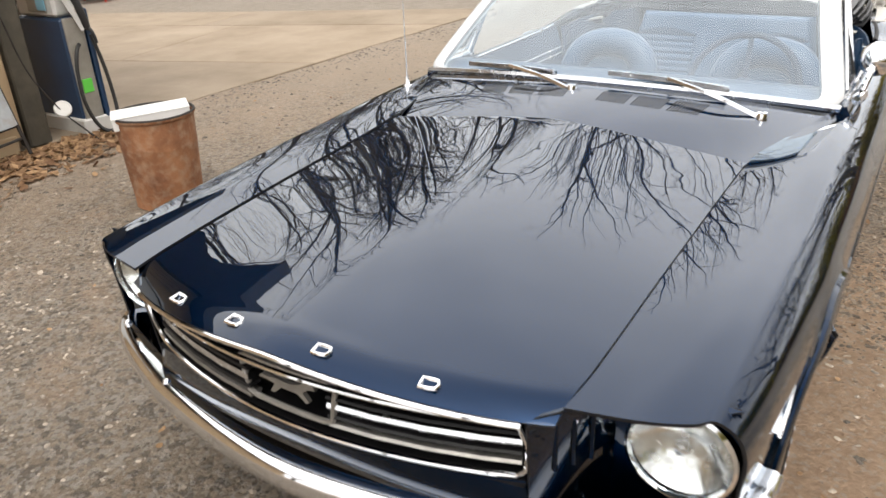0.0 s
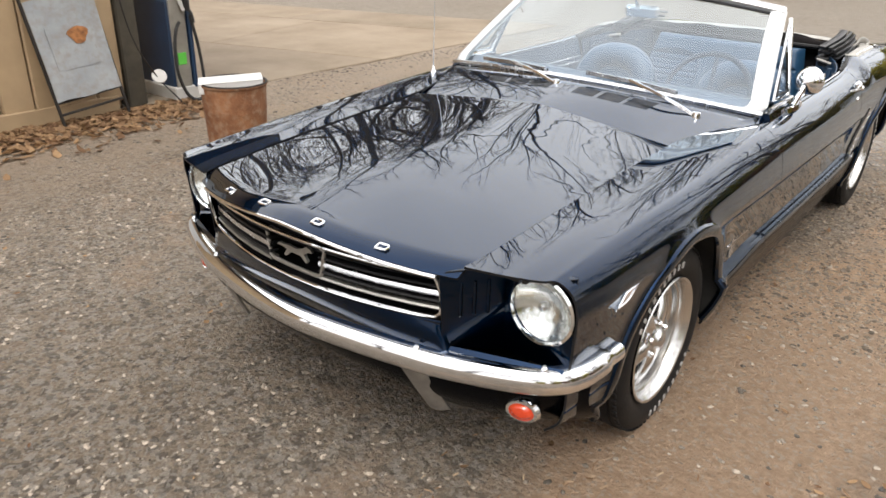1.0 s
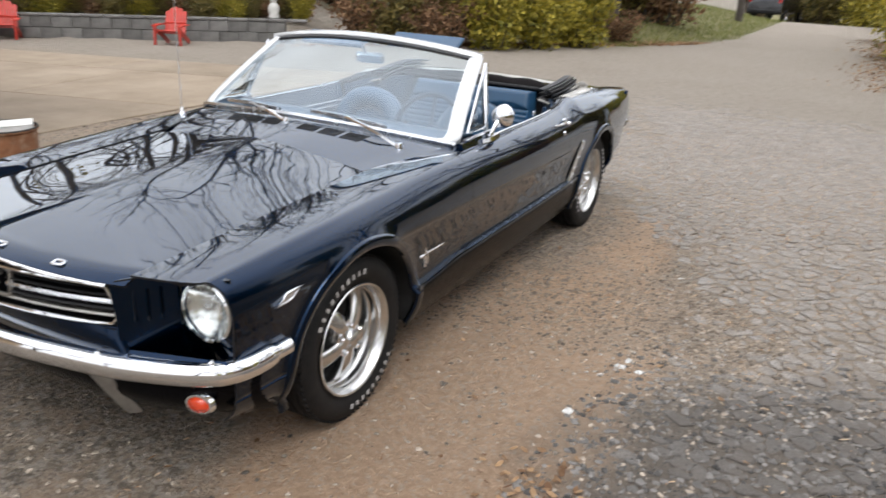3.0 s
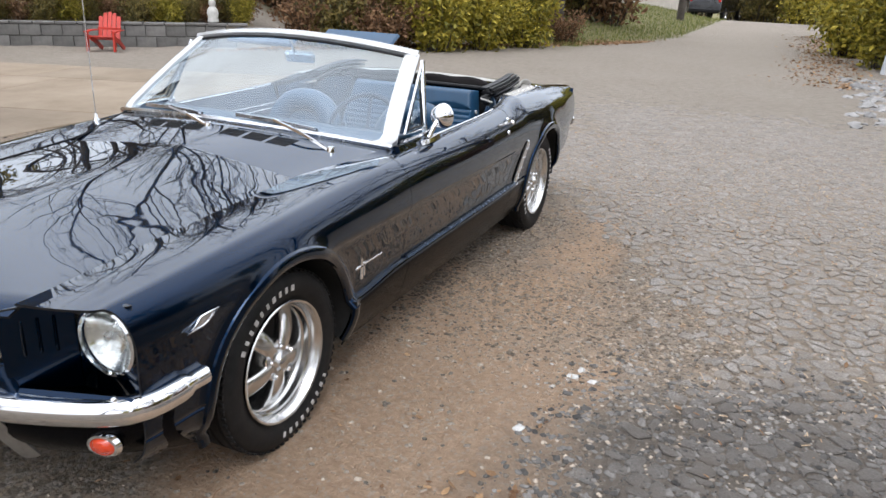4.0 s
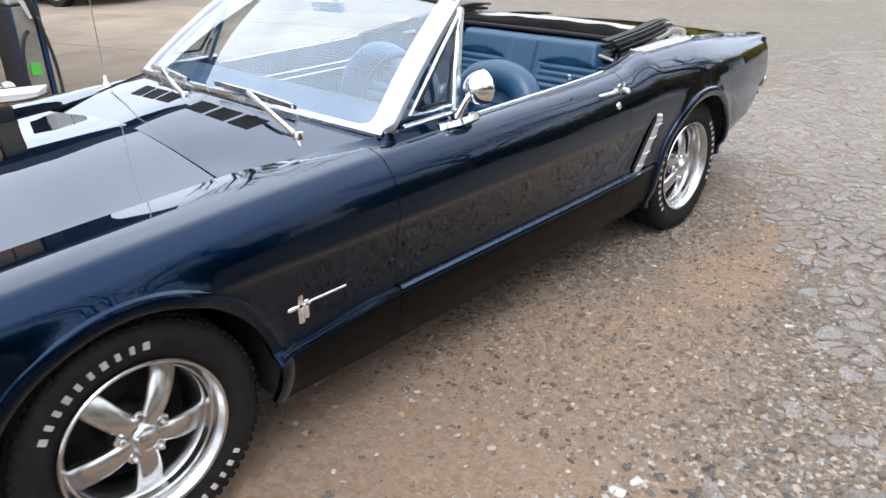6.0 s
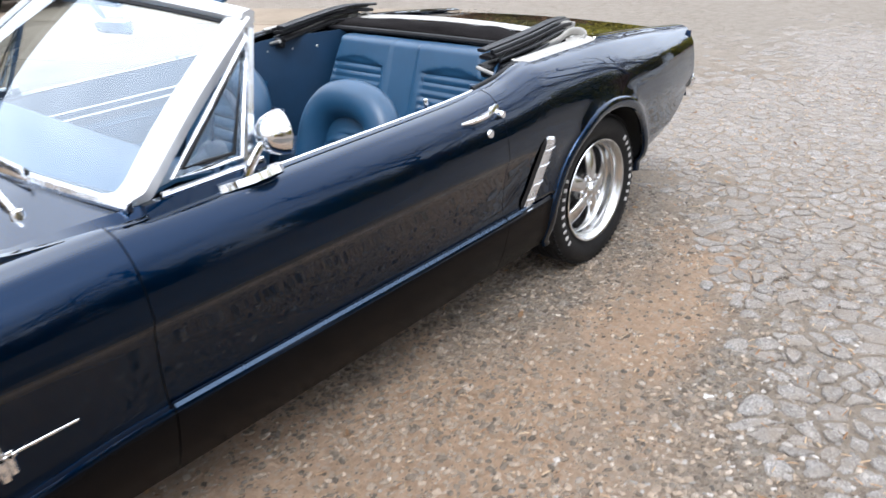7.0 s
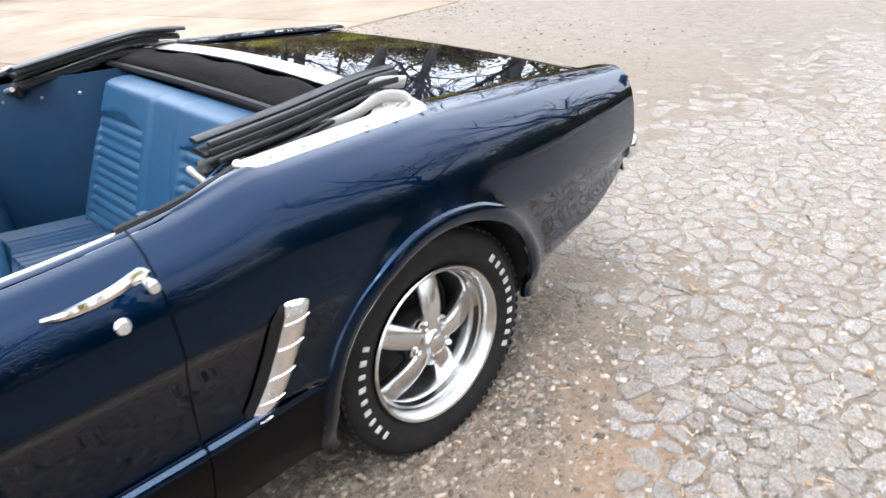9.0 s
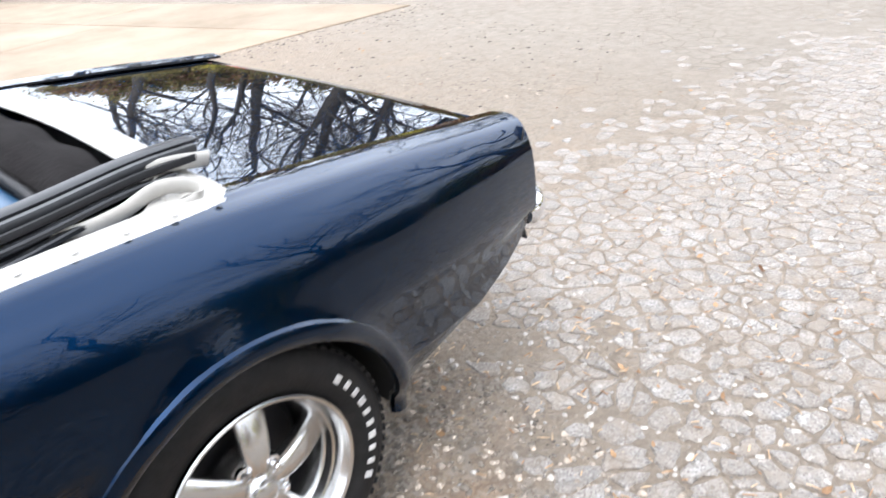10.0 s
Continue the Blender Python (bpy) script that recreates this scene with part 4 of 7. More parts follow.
quarters = both("quarter_panel", side_panel(0.7165, 2.285, 84, rear=lambda k: -0.015 * k), PAINT, car, thick=0.007, angle=50)

# shade on the body sides below the strip, coloured in near-black
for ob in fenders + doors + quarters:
    ob.data.materials.append(LOW_SHADE)
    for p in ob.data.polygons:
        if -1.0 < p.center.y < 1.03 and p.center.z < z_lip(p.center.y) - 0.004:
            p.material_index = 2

# thin bright strip where the cove ends above the sill
for (ya, yb, left, right) in ((-0.556, 0.711, doors[0], doors[1]), (0.7185, 0.835, quarters[0], quarters[1])):
    for sx, host in ((1, left), (-1, right)):
        ys = np.linspace(ya, yb, 20)
        strip = Shape().sweep([(sx * (side_x(y, z_lip(y) - 0.006) - 0.001), y, z_lip(y) + 0.013) for y in (ys if sx > 0 else ys[::-1])], [(-0.014, -0.006), (0.001, -0.007), (0.004, -0.003), (-0.003, 0.005), (-0.014, 0.005)])
        part("lower_strip", strip, SATIN, host, "thin bright strip along the lower body side")

# seam between each fender and its lamp extension
for sx, host in ((1, fenders[0]), (-1, fenders[1])):
    sec = [(sx * x, -1.905 + 0.03 * k / 20, z + 0.0012) for k, (x, z) in enumerate(side_section(-1.905)[:21])]
    part("fender_seam", Shape().sweep(sec, ring(0.0026, 6)), BLACK, host)

# rolled lips round the wheel openings
for yc, r in WHEELS:
    a0, a1 = (-12, 196) if yc < 0 else (-4, 196)
    path = []
    for i in range(49):
        a = radians(lerp(a0, a1, i / 48))
        y, z = yc + (r + 0.011) * math.cos(a), HUB_Z + (r + 0.011) * math.sin(a)
        path.append((side_x(y, max(z, z_sill(y) + 0.01)) + 0.010, y, z))
    lip = Shape().sweep(path, [(0.023 * math.cos(t), 0.016 * math.sin(t)) for t in [2 * math.pi * i / 10 for i in range(10)]], up=(1, 0, 0))
    both("wheel_arch_lip", lip, PAINT, car)
    inner = Shape()
    for i in range(48):
        for a, b in ((0, 0.26),):
            p, q = path[i], path[i + 1]
            inner.add([p, q, (q[0] - b, q[1], q[2]), (p[0] - b, p[1], p[2])], [(0, 1, 2, 3)])
    both("wheel_well", inner, UNDER, car)

# dark inner shell and floor that close the body behind the gaps
def panel4(name, *corners):
    part(name, Shape().add(corners, [(0, 1, 2, 3)]), UNDER, car, thick=0.006)


for s_ in (1, -1):
    panel4("inner_sill", (s_ * 0.80, -0.98, 0.22), (s_ * 0.80, 0.98, 0.22), (s_ * 0.80, 0.98, 0.62), (s_ * 0.80, -0.98, 0.66))
panel4("underbody", (-0.66, -1.80, 0.24), (0.66, -1.80, 0.24), (0.64, 1.95, 0.34), (-0.64, 1.95, 0.34))
panel4("radiator_support", (-0.50, -2.0, 0.25), (0.50, -2.0, 0.25), (0.50, -2.0, 0.70), (-0.50, -2.0, 0.70))
panel4("engine_bay_cover", (-0.66, -1.98, 0.70), (0.66, -1.98, 0.70), (0.70, -0.70, 0.79), (-0.70, -0.70, 0.79))
panel4("firewall", (-0.70, -0.78, 0.25), (0.70, -0.78, 0.25), (0.70, -0.78, 0.80), (-0.70, -0.78, 0.80))
panel4("rear_bulkhead", (-0.66, 1.66, 0.30), (0.66, 1.66, 0.30), (0.66, 1.66, 0.84), (-0.66, 1.66, 0.84))
panel4("boot_tray", (-0.62, 1.66, 0.80), (0.62, 1.66, 0.80), (0.62, 2.2, 0.74), (-0.62, 2.2, 0.74))

# hood: low centre peak, nose rolled down to the grille
hood_h = interp([-2.22, -1.9, -1.2, -0.95], [0.050, 0.052, 0.048, 0.050])
nose_y = lambda x: -2.222 + 0.40 * x * x
HOOD_REAR = -0.948


def hood_at(x, y):
    w = x_in(y) - 0.006
    t = min(abs(x) / w, 1.0)
    z = z_top(y) - 0.002 + hood_h(y) * (0.35 * 0.5 * (1 + math.cos(math.pi * t)) + 0.65 * (1 - math.sqrt(t * t + 0.003)))
    d = (y - nose_y(x)) / 0.075
    if d < 1:
        z -= 0.024 * (1 - max(d, 0)) ** 2
    return z


def hood_pt(u, v):
    x0 = lerp(-1, 1, u)
    y = lerp(nose_y(0.536 * x0), HOOD_REAR - 0.012 * x0**4 + 0.012 * (1 - x0 * x0), v**1.12)
    x = x0 * (x_in(y) - 0.006)
    return (x, y, hood_at(x, y))


part("hood", Shape().grid(hood_pt, 64, 76), PAINT, car, "dark navy hood with a low centre peak", thick=0.010, angle=60)
lip_path = [(x, nose_y(x) - 0.003, hood_at(x, nose_y(x)) - 0.006) for x in np.linspace(-0.485, 0.485, 31)]
part("hood_molding", Shape().sweep(lip_path, ring(0.0055, 8)), CHROME, car, "thin chrome strip along the hood's front edge")

# small chrome shapes in place of the lettering on the nose
for lx, ly in ((0.320, -2.148), (0.111, -2.182), (-0.111, -2.182), (-0.320, -2.148)):
    m_ = pose(lx, ly, hood_at(lx, ly) + 0.002, 9, 0, math.degrees(0.5 * lx))
    loop_ = [m_ @ Vector((0.016 * a, 0.011 * b, 0)) for a, b in ((-1, -1), (0, -1.05), (0.85, -0.9), (1.1, 0), (0.85, 0.9), (0, 1.05), (-1, 1), (-1, 0))]
    part("nose_bar", Shape().sweep(loop_, ring(0.0038, 6), closed=True, up=m_.to_3x3() @ Vector((0, 0, 1))), CHROME, car, "small chrome nose badge")

# cowl panel with two louvre groups
def cowl_pt(u, v):
    x0 = lerp(-1, 1, u)
    yf = HOOD_REAR + 0.020 - 0.012 * x0**4 + 0.012 * (1 - x0 * x0)
    yb = -0.44 - 0.15 * (1 - x0 * x0)
    y = lerp(yf, yb, v)
    x = x0 * lerp(x_in(HOOD_REAR), 0.742, v)
    zf = hood_at(x0 * 0.58, HOOD_REAR) - 0.014
    zb = 0.868 + 0.05 * (1 - x0 * x0)
    if y > -0.56:
        zb = min(zb, 0.868 + 0.05 * (1 - x0 * x0))
    return (x, y, lerp(zf, zb, v) + 0.004 * math.sin(math.pi * v))


cowl = part("cowl_panel", Shape().grid(cowl_pt, 48, 14), PAINT, car, thick=0.006, angle=60)
for side in (-1, 1):
    fill = Shape().grid(lambda u, v: (lambda c: (side * lerp(abs(c[0]), 0.752, u), c[1], lerp(c[2], z_top(c[1]) - 0.004, u)))(cowl_pt(1.0, v)), 4, 14)
    part("cowl_side", fill if side < 0 else fill.flip(), PAINT, cowl, thick=0.004)
    for gi in range(3):
        for k in range(11):
            u = 0.5 + side * (0.045 + gi * 0.085 + k * 0.0066)
            a, b = Vector(cowl_pt(u, 0.52)), Vector(cowl_pt(u, 0.72))
            s = Shape().rod(a + Vector((0, 0, 0.001)), b + Vector((0, 0, 0.001)), 0.0014, n=6)
            part("louvre", s, BLACK, cowl)

# windscreen: curved glass in a bright painted frame
def ws_edge(u, top):
    x0 = lerp(-1, 1, u)
    if top:
        return Vector((0.628 * x0, -0.045 - 0.095 * (1 - x0 * x0), 1.192 + 0.058 * (1 - x0 * x0)))
    return Vector((0.742 * x0, -0.485 - 0.125 * (1 - x0 * x0), 0.872 + 0.048 * (1 - x0 * x0)))


def ws_pt(u, v):
    p = ws_edge(u, False).lerp(ws_edge(u, True), v)
    x0 = lerp(-1, 1, u)
    p.y -= 0.035 * math.sin(math.pi * v) * (1 - 0.5 * x0 * x0)
    return p


wind = part("windscreen", Shape().grid(ws_pt, 40, 12).flip(), GLASS, car, "curved clear windscreen")
wind.visible_shadow = False
wp = [(-0.016, -0.02), (0.016, -0.02), (0.022, 0.0), (0.014, 0.02), (-0.016, 0.02)]
hd = [(-0.024, -0.018), (0.018, -0.015), (0.028, 0.001), (0.020, 0.015), (-0.008, 0.019), (-0.025, 0.010)]
part("header", Shape().sweep([ws_edge(i / 40, True) + Vector((0, 0.012, 0.008)) for i in range(41)], hd), WHITE_P, wind, "bright windscreen header")
part("base_molding", Shape().sweep([ws_edge(i / 40, False) + Vector((0, -0.008, 0.0)) for i in range(41)], [(a * 0.55, b * 0.55) for a, b in wp]), BRIGHT, wind, "bright lower windscreen molding")
def pillar_shape(right):
    """The bright pillar with its rounded foot, a ribbon laid over the glass edge."""
    outer = catmull([(0.80, -0.016, 0), (0.90, -0.020, 0), (0.972, -0.012, 0), (1.004, 0.05, 0), (1.010, 0.16, 0), (1.010, 0.6, 0), (1.008, 1.02, 0)], 5)
    inner = catmull([(0.80, 0.012, 0), (0.905, 0.010, 0), (0.953, 0.026, 0), (0.966, 0.085, 0), (0.966, 0.20, 0), (0.962, 0.6, 0), (0.958, 1.02, 0)], 5)
    v = []
    for o, i in zip(outer, inner):
        po, pi = ws_pt(o.x, o.y), ws_pt(i.x, i.y)
        du = ws_pt(o.x + 0.01, o.y) - ws_pt(o.x - 0.03, o.y)
        dv = ws_pt(o.x, o.y + 0.05) - ws_pt(o.x, o.y - 0.05)
        nr = du.cross(dv).normalized()
        mid = po.lerp(pi, 0.5)
        v += [pi - nr * 0.014, pi + nr * 0.006, pi.lerp(mid, 0.5) + nr * 0.013, mid + nr * 0.016, po.lerp(mid, 0.45) + nr * 0.013, po + nr * 0.004, po - nr * 0.026]
    m, s = len(outer), Shape()
    s.add([tuple(p) for p in v], [(7 * i + j, 7 * i + (j + 1) % 7, 7 * i + 7 + (j + 1) % 7, 7 * i + 7 + j) for i in range(m - 1) for j in range(7)] + [tuple(range(7)), tuple(range(7 * m - 1, 7 * m - 8, -1))])
    return s.flip() if right else s.flip().mirrored()


for right in (True, False):
    part("windscreen_pillar", pillar_shape(right), WHITE_P, wind, "wide bright windscreen pillar")
part("glass_seal", Shape().sweep([ws_pt(1 - i / 40, 0.975) + Vector((0, -0.004, 0)) for i in range(41)], ring(0.006, 6)), BLACK, wind)
part("glass_seal", Shape().sweep([ws_pt(0.978, i / 12) + Vector((0, -0.004, 0)) for i in range(13)], ring(0.006, 6)), BLACK, wind)
part("glass_seal", Shape().sweep([ws_pt(0.022, i / 12) + Vector((0, -0.004, 0)) for i in range(13)], ring(0.006, 6)), BLACK, wind)
# inner mirror and the sun visors turned up
s = Shape().block((0, 0, 0), (0.16, 0.03, 0.055), 0.014, pose(0.02, -0.09, 1.150, 12, 0, 10))
im = part("inner_mirror", s, BRIGHT, car, "small chrome rear-view mirror on the glass")
part("mirror_stalk", Shape().rod((0, -0.09, 1.15), (0.0, -0.14, 1.235), 0.007), CHROME, im)
for sx in (1, -1):
    s = Shape().block((0, 0, 0), (0.40, 0.020, 0.120), 0.008, pose(sx * 0.275, 0.030, 1.243 if sx > 0 else 1.215, -62, 0, 0))
    part("sun_visor", s, VINYL, car, "light blue vinyl sun visor turned up")

# wipers
for px, py, pz, tx, ty in ((0.552, -0.658, 0.862, 0.05, 0), (-0.053, -0.680, 0.898, -0.52, 0)):
    u1 = 0.5 + tx / 1.47
    tip = ws_pt(u1, 0.06) + Vector((0, -0.03, 0.012))
    mid = ws_pt(0.5 + (tx + 0.20) / 1.47, 0.05) + Vector((0, -0.045, 0.02))
    arm = Shape().sweep(catmull([(px, py, pz), lerp(Vector((px, py, pz)), mid, 0.45) + Vector((0, -0.012, 0.012)), mid], 6), [(-0.007, -0.004), (0.007, -0.004), (0.005, 0.005), (-0.005, 0.005)])
    arm.lathe([(0.0, 0.02), (0.014, 0.018), (0.018, 0.0), (0.018, -0.03)], 14, Matrix.Translation((px, py, pz)))
    w = part("wiper", arm, CHROME, car, "chrome windscreen wiper")
    bl = ws_pt(0.5 + (tx + 0.38) / 1.47, 0.03) + Vector((0, -0.03, 0.012))
    part("blade", Shape().sweep([tip, tip.lerp(bl, 0.5) + Vector((0, 0, 0.004)), bl], [(-0.005, -0.009), (0.005, -0.009), (0.006, 0.007), (-0.006, 0.007)]), BRIGHT, w)
    part("rubber", Shape().sweep([tip + Vector((0, 0.012, -0.006)), bl + Vector((0, 0.012, -0.006))], ring(0.006, 6)), BLACK, w)

# antenna
s = Shape().rod((-0.743, -0.656, 0.828), (-0.745, -0.650, 1.62), 0.0028, 0.0018, 6)
an = part("antenna", s, BRIGHT, car, "thin metal whip antenna")
part("antenna_base", Shape().lathe([(0.0, 0.05), (0.006, 0.05), (0.009, 0.03), (0.016, 0.018), (0.020, 0.0)], 16, Matrix.Translation((-0.743, -0.656, 0.828))), CHROME, an)

# nose: headlamp panels, gills, grille
for sx in (1, -1):
    hp = Shape()
    C, R, n = (0.712, 0.637), 0.096, 40

    def outer(a):
        dx, dz = math.cos(a), math.sin(a)
        t = 1e9
        for lim, d in ((0.800 - C[0], dx), (0.585 - C[0], dx), (0.752 - C[1], dz), (0.470 - C[1], dz)):
            if abs(d) > 1e-6 and lim / d > 0:
                t = min(t, lim / d)
        return (C[0] + dx * t, C[1] + dz * t)

    v, f = [], []
    for i in range(n):
        a = 2 * math.pi * i / n + math.pi / 4
        o = outer(a)
        yo = -1.965
        v += [(o[0], yo, o[1]), (C[0] + R * math.cos(a), -1.968, C[1] + R * math.sin(a)), (C[0] + R * 0.96 * math.cos(a), -1.92, C[1] + R * 0.96 * math.sin(a))]
    for i in range(n):
        j = (i + 1) % n
        f += [(3 * i, 3 * j, 3 * j + 1, 3 * i + 1), (3 * i + 1, 3 * j + 1, 3 * j + 2, 3 * i + 2)]
    hp.add(v, f)
    panel = part("headlamp_panel", hp if sx > 0 else hp.mirrored(), PAINT, car, thick=0.004, angle=40)
    # sloping panel with three gills beside the grille, and the brow that joins it to the hood and the fender
    for nm, quad in (("gill_panel", [(0.590, -1.965, 0.755), (0.590, -1.965, 0.47), (0.488, -2.100, 0.50), (0.490, -2.122, 0.716)]),
                     ("inner_brow", [(0.590, -1.965, 0.755), (0.490, -2.122, 0.716), (0.505, -2.112, 0.730), (0.60, -2.04, 0.750)]),
                     ("brow", [(0.80, -1.965, 0.752), (0.585, -1.965, 0.755), (0.53, -2.070, 0.742), (0.755, -1.990, 0.742)])):
        q4 = Shape().add(quad, [(0, 1, 2, 3)])
        part(nm, q4 if sx > 0 else q4.mirrored(), PAINT, panel, thick=0.004)
    for k in range(3):
        x = 0.520 + 0.022 * k
        y = lerp(-2.095, -1.965, (x - 0.497) / 0.093) - 0.004
        g = Shape().block((0, 0, 0), (0.009, 0.016, 0.105), 0.004, pose(sx * x, y, 0.640, 0, 0, sx * 52))
        part("gill", g, PAINT, panel)
    lamp = Shape().lathe([(0.0, 0.0), (0.03, -0.001), (0.060, -0.010), (0.082, -0.026), (0.089, -0.040)], 40, pose(sx * 0.712, -2.012, 0.637, 90, 0, 0))
    rf = Shape().lathe([(0.0, -0.075), (0.03, -0.070), (0.06, -0.055), (0.082, -0.034), (0.088, -0.028)], 40, pose(sx * 0.712, -1.996, 0.637, 90, 0, 0))
    hl = part("headlamp", lamp, CLEAR, car, "round glass headlamp")
    hl.visible_shadow = False
    part("reflector", rf, REFLECTOR, hl)
    part("bulb_shield", Shape().lathe([(0.0, 0.018), (0.012, 0.014), (0.016, 0.0), (0.0, -0.03)], 14, pose(sx * 0.712, -1.962, 0.645, 90, 0, 0)), BRIGHT, hl)
    part("headlamp_ring", Shape().lathe([(0.086, 0.0), (0.090, 0.008), (0.097, 0.004), (0.099, -0.012), (0.094, -0.03)], 44, pose(sx * 0.712, -1.978, 0.637, 90, 0, 0)), CHROME, hl, "chrome headlamp ring")

# grille opening with chrome surround
def grille_outline(n=10):
    zt, zb, xr = 0.714, 0.583, 0.478
    pts = [(x, zt + 0.012 * (1 - (x / xr) ** 2)) for x in np.linspace(-xr, xr, 21)]
    pts += [(xr + 0.012 * math.sin(math.pi * k / 8), lerp(zt, zb, k / 8)) for k in range(1, 8)]
    pts += [(x, zb) for x in np.linspace(xr - 0.012, -xr + 0.012, 21)]
    pts += [(-xr - 0.012 * math.sin(math.pi * k / 8), lerp(zb, zt, k / 8)) for k in range(1, 8)]
    return pts


g_y = lambda x, z: nose_y(x) + 0.004 + 0.026 * (0.716 - z) / 0.14
grille = part("grille", Shape().sweep([(x, g_y(x, z), z) for x, z in grille_outline()], ring(0.0055, 8), closed=True, up=(0, 1, 0)), CHROME, car, "black slatted grille in a chrome surround")
s = Shape()
s.add([(-0.49, -2.02, 0.57), (0.49, -2.02, 0.57), (0.49, -2.04, 0.725), (-0.49, -2.04, 0.725)], [(0, 1, 2, 3)])
for k, zz in enumerate((0.57, 0.724)):
    s.add([(x, yy, zz) for x, yy in ((-0.485, -2.115), (0, -2.195), (0.485, -2.115), (0.485, -2.0), (-0.485, -2.0))], [(0, 1, 2, 3, 4)])
part("grille_back", s, BLACK, grille)
for zz, w, mt in ((0.690, 0.004, BLACK), (0.668, 0.004, BLACK), (0.648, 0.008, BRIGHT), (0.625, 0.004, BLACK), (0.604, 0.005, DULL)):
    for sx in (1, -1):
        p = [(sx * x, nose_y(x) + 0.050, zz) for x in (0.10, 0.2, 0.3, 0.4, 0.468)]
        part("grille_bar", Shape().sweep(p, [(-0.016, -w), (0.010, -w), (0.014, 0), (0.010, w), (-0.016, w)]), mt, grille)
corral = [(-0.125, 0.700), (0.125, 0.700), (0.108, 0.606), (-0.108, 0.606)]
cp = []
for i in range(4):
    a, b = Vector(corral[i]), Vector(corral[(i + 1) % 4])
    cp += [a.lerp(b, t) for t in (0.08, 0.36, 0.64, 0.92)]
em = part("emblem_frame", Shape().sweep([(p.x, -2.180 + 0.40 * p.x**2, p.y) for p in cp], ring(0.0065, 8), closed=True, up=(0, 1, 0)), DULL, grille, "tarnished metal emblem frame")
runner = [(-0.078, 0.004), (-0.070, 0.012), (-0.052, 0.010), (-0.030, 0.014), (0.004, 0.010), (0.030, 0.018), (0.048, 0.030), (0.066, 0.027), (0.072, 0.016), (0.052, 0.013), (0.038, 0.001), (0.052, -0.018), (0.044, -0.022), (0.024, -0.006), (-0.018, -0.005), (-0.040, -0.024), (-0.050, -0.022), (-0.036, -0.001), (-0.056, 0.003)]
part("emblem", Shape().plate(runner, 0.010, pose(0.0, -2.166, 0.652, 90, 0, 0)), DULL, em, "plain worn metal emblem")

# stone deflector and valance below the grille
def deflector(u, v):
    x = lerp(-0.80, 0.80, u)
    t = abs(x) / 0.80
    y0 = nose_y(x) + 0.032 if abs(x) < 0.5 else lerp(-2.09, -1.99, (abs(x) - 0.5) / 0.3)
    z = lerp(0.572 if abs(x) < 0.49 else 0.50, 0.44, v)
    y = lerp(y0, -2.12 + 0.135 * t**3, v) - 0.02 * math.sin(math.pi * v)
    return (x, y, z)


def valance(u, v):
    x = lerp(-0.83, 0.83, u)
    t = abs(x) / 0.83
    return (x, -2.11 + 0.235 * t**4 + 0.06 * v**2 - 0.03 * math.sin(math.pi * v), lerp(0.45, 0.265 + 0.01 * t, v))


part("stone_deflector", Shape().grid(deflector, 60, 8), PAINT, car, thick=0.004)
# body-colour valance, given the same near-black for its shade
part("front_valance", Shape().grid(valance, 50, 10), LOW_SHADE, car, "valance below the bumper, its shade coloured near-black", thick=0.004)

# front bumper
half = [(0.0, -2.218, 0.468), (0.20, -2.198, 0.466), (0.43, -2.148, 0.460), (0.55, -2.108, 0.456), (0.68, -2.055, 0.456), (0.775, -2.003, 0.460), (0.820, -1.945, 0.466), (0.838, -1.87, 0.472), (0.846, -1.775, 0.476)]
bp = catmull([(-x, y, z) for x, y, z in half[:0:-1]] + half, 5)
prof = [(p.x, p.y) for p in catmull([(-0.022, 0.036, 0), (0.004, 0.038, 0), (0.020, 0.027, 0), (0.028, 0.006, 0), (0.024, -0.018, 0), (0.008, -0.036, 0), (-0.020, -0.037, 0)], 3)]
bumper = part("front_bumper", Shape().sweep(bp, prof, scale=lambda t: 1.0 if 0.04 < t < 0.96 else 0.72), CHROME, car, "slim chrome front bumper")
for bx, by, bz in ((0.440, -2.146, 0.494), (-0.440, -2.146, 0.494), (0.757, -2.014, 0.498), (-0.757, -2.014, 0.498)):
    part("bumper_bolt", Shape().lathe([(0, 0.010), (0.008, 0.008), (0.011, 0.0), (0.011, -0.006)], 12, pose(bx, by, bz, 30, 0, 0)), BRIGHT, bumper)
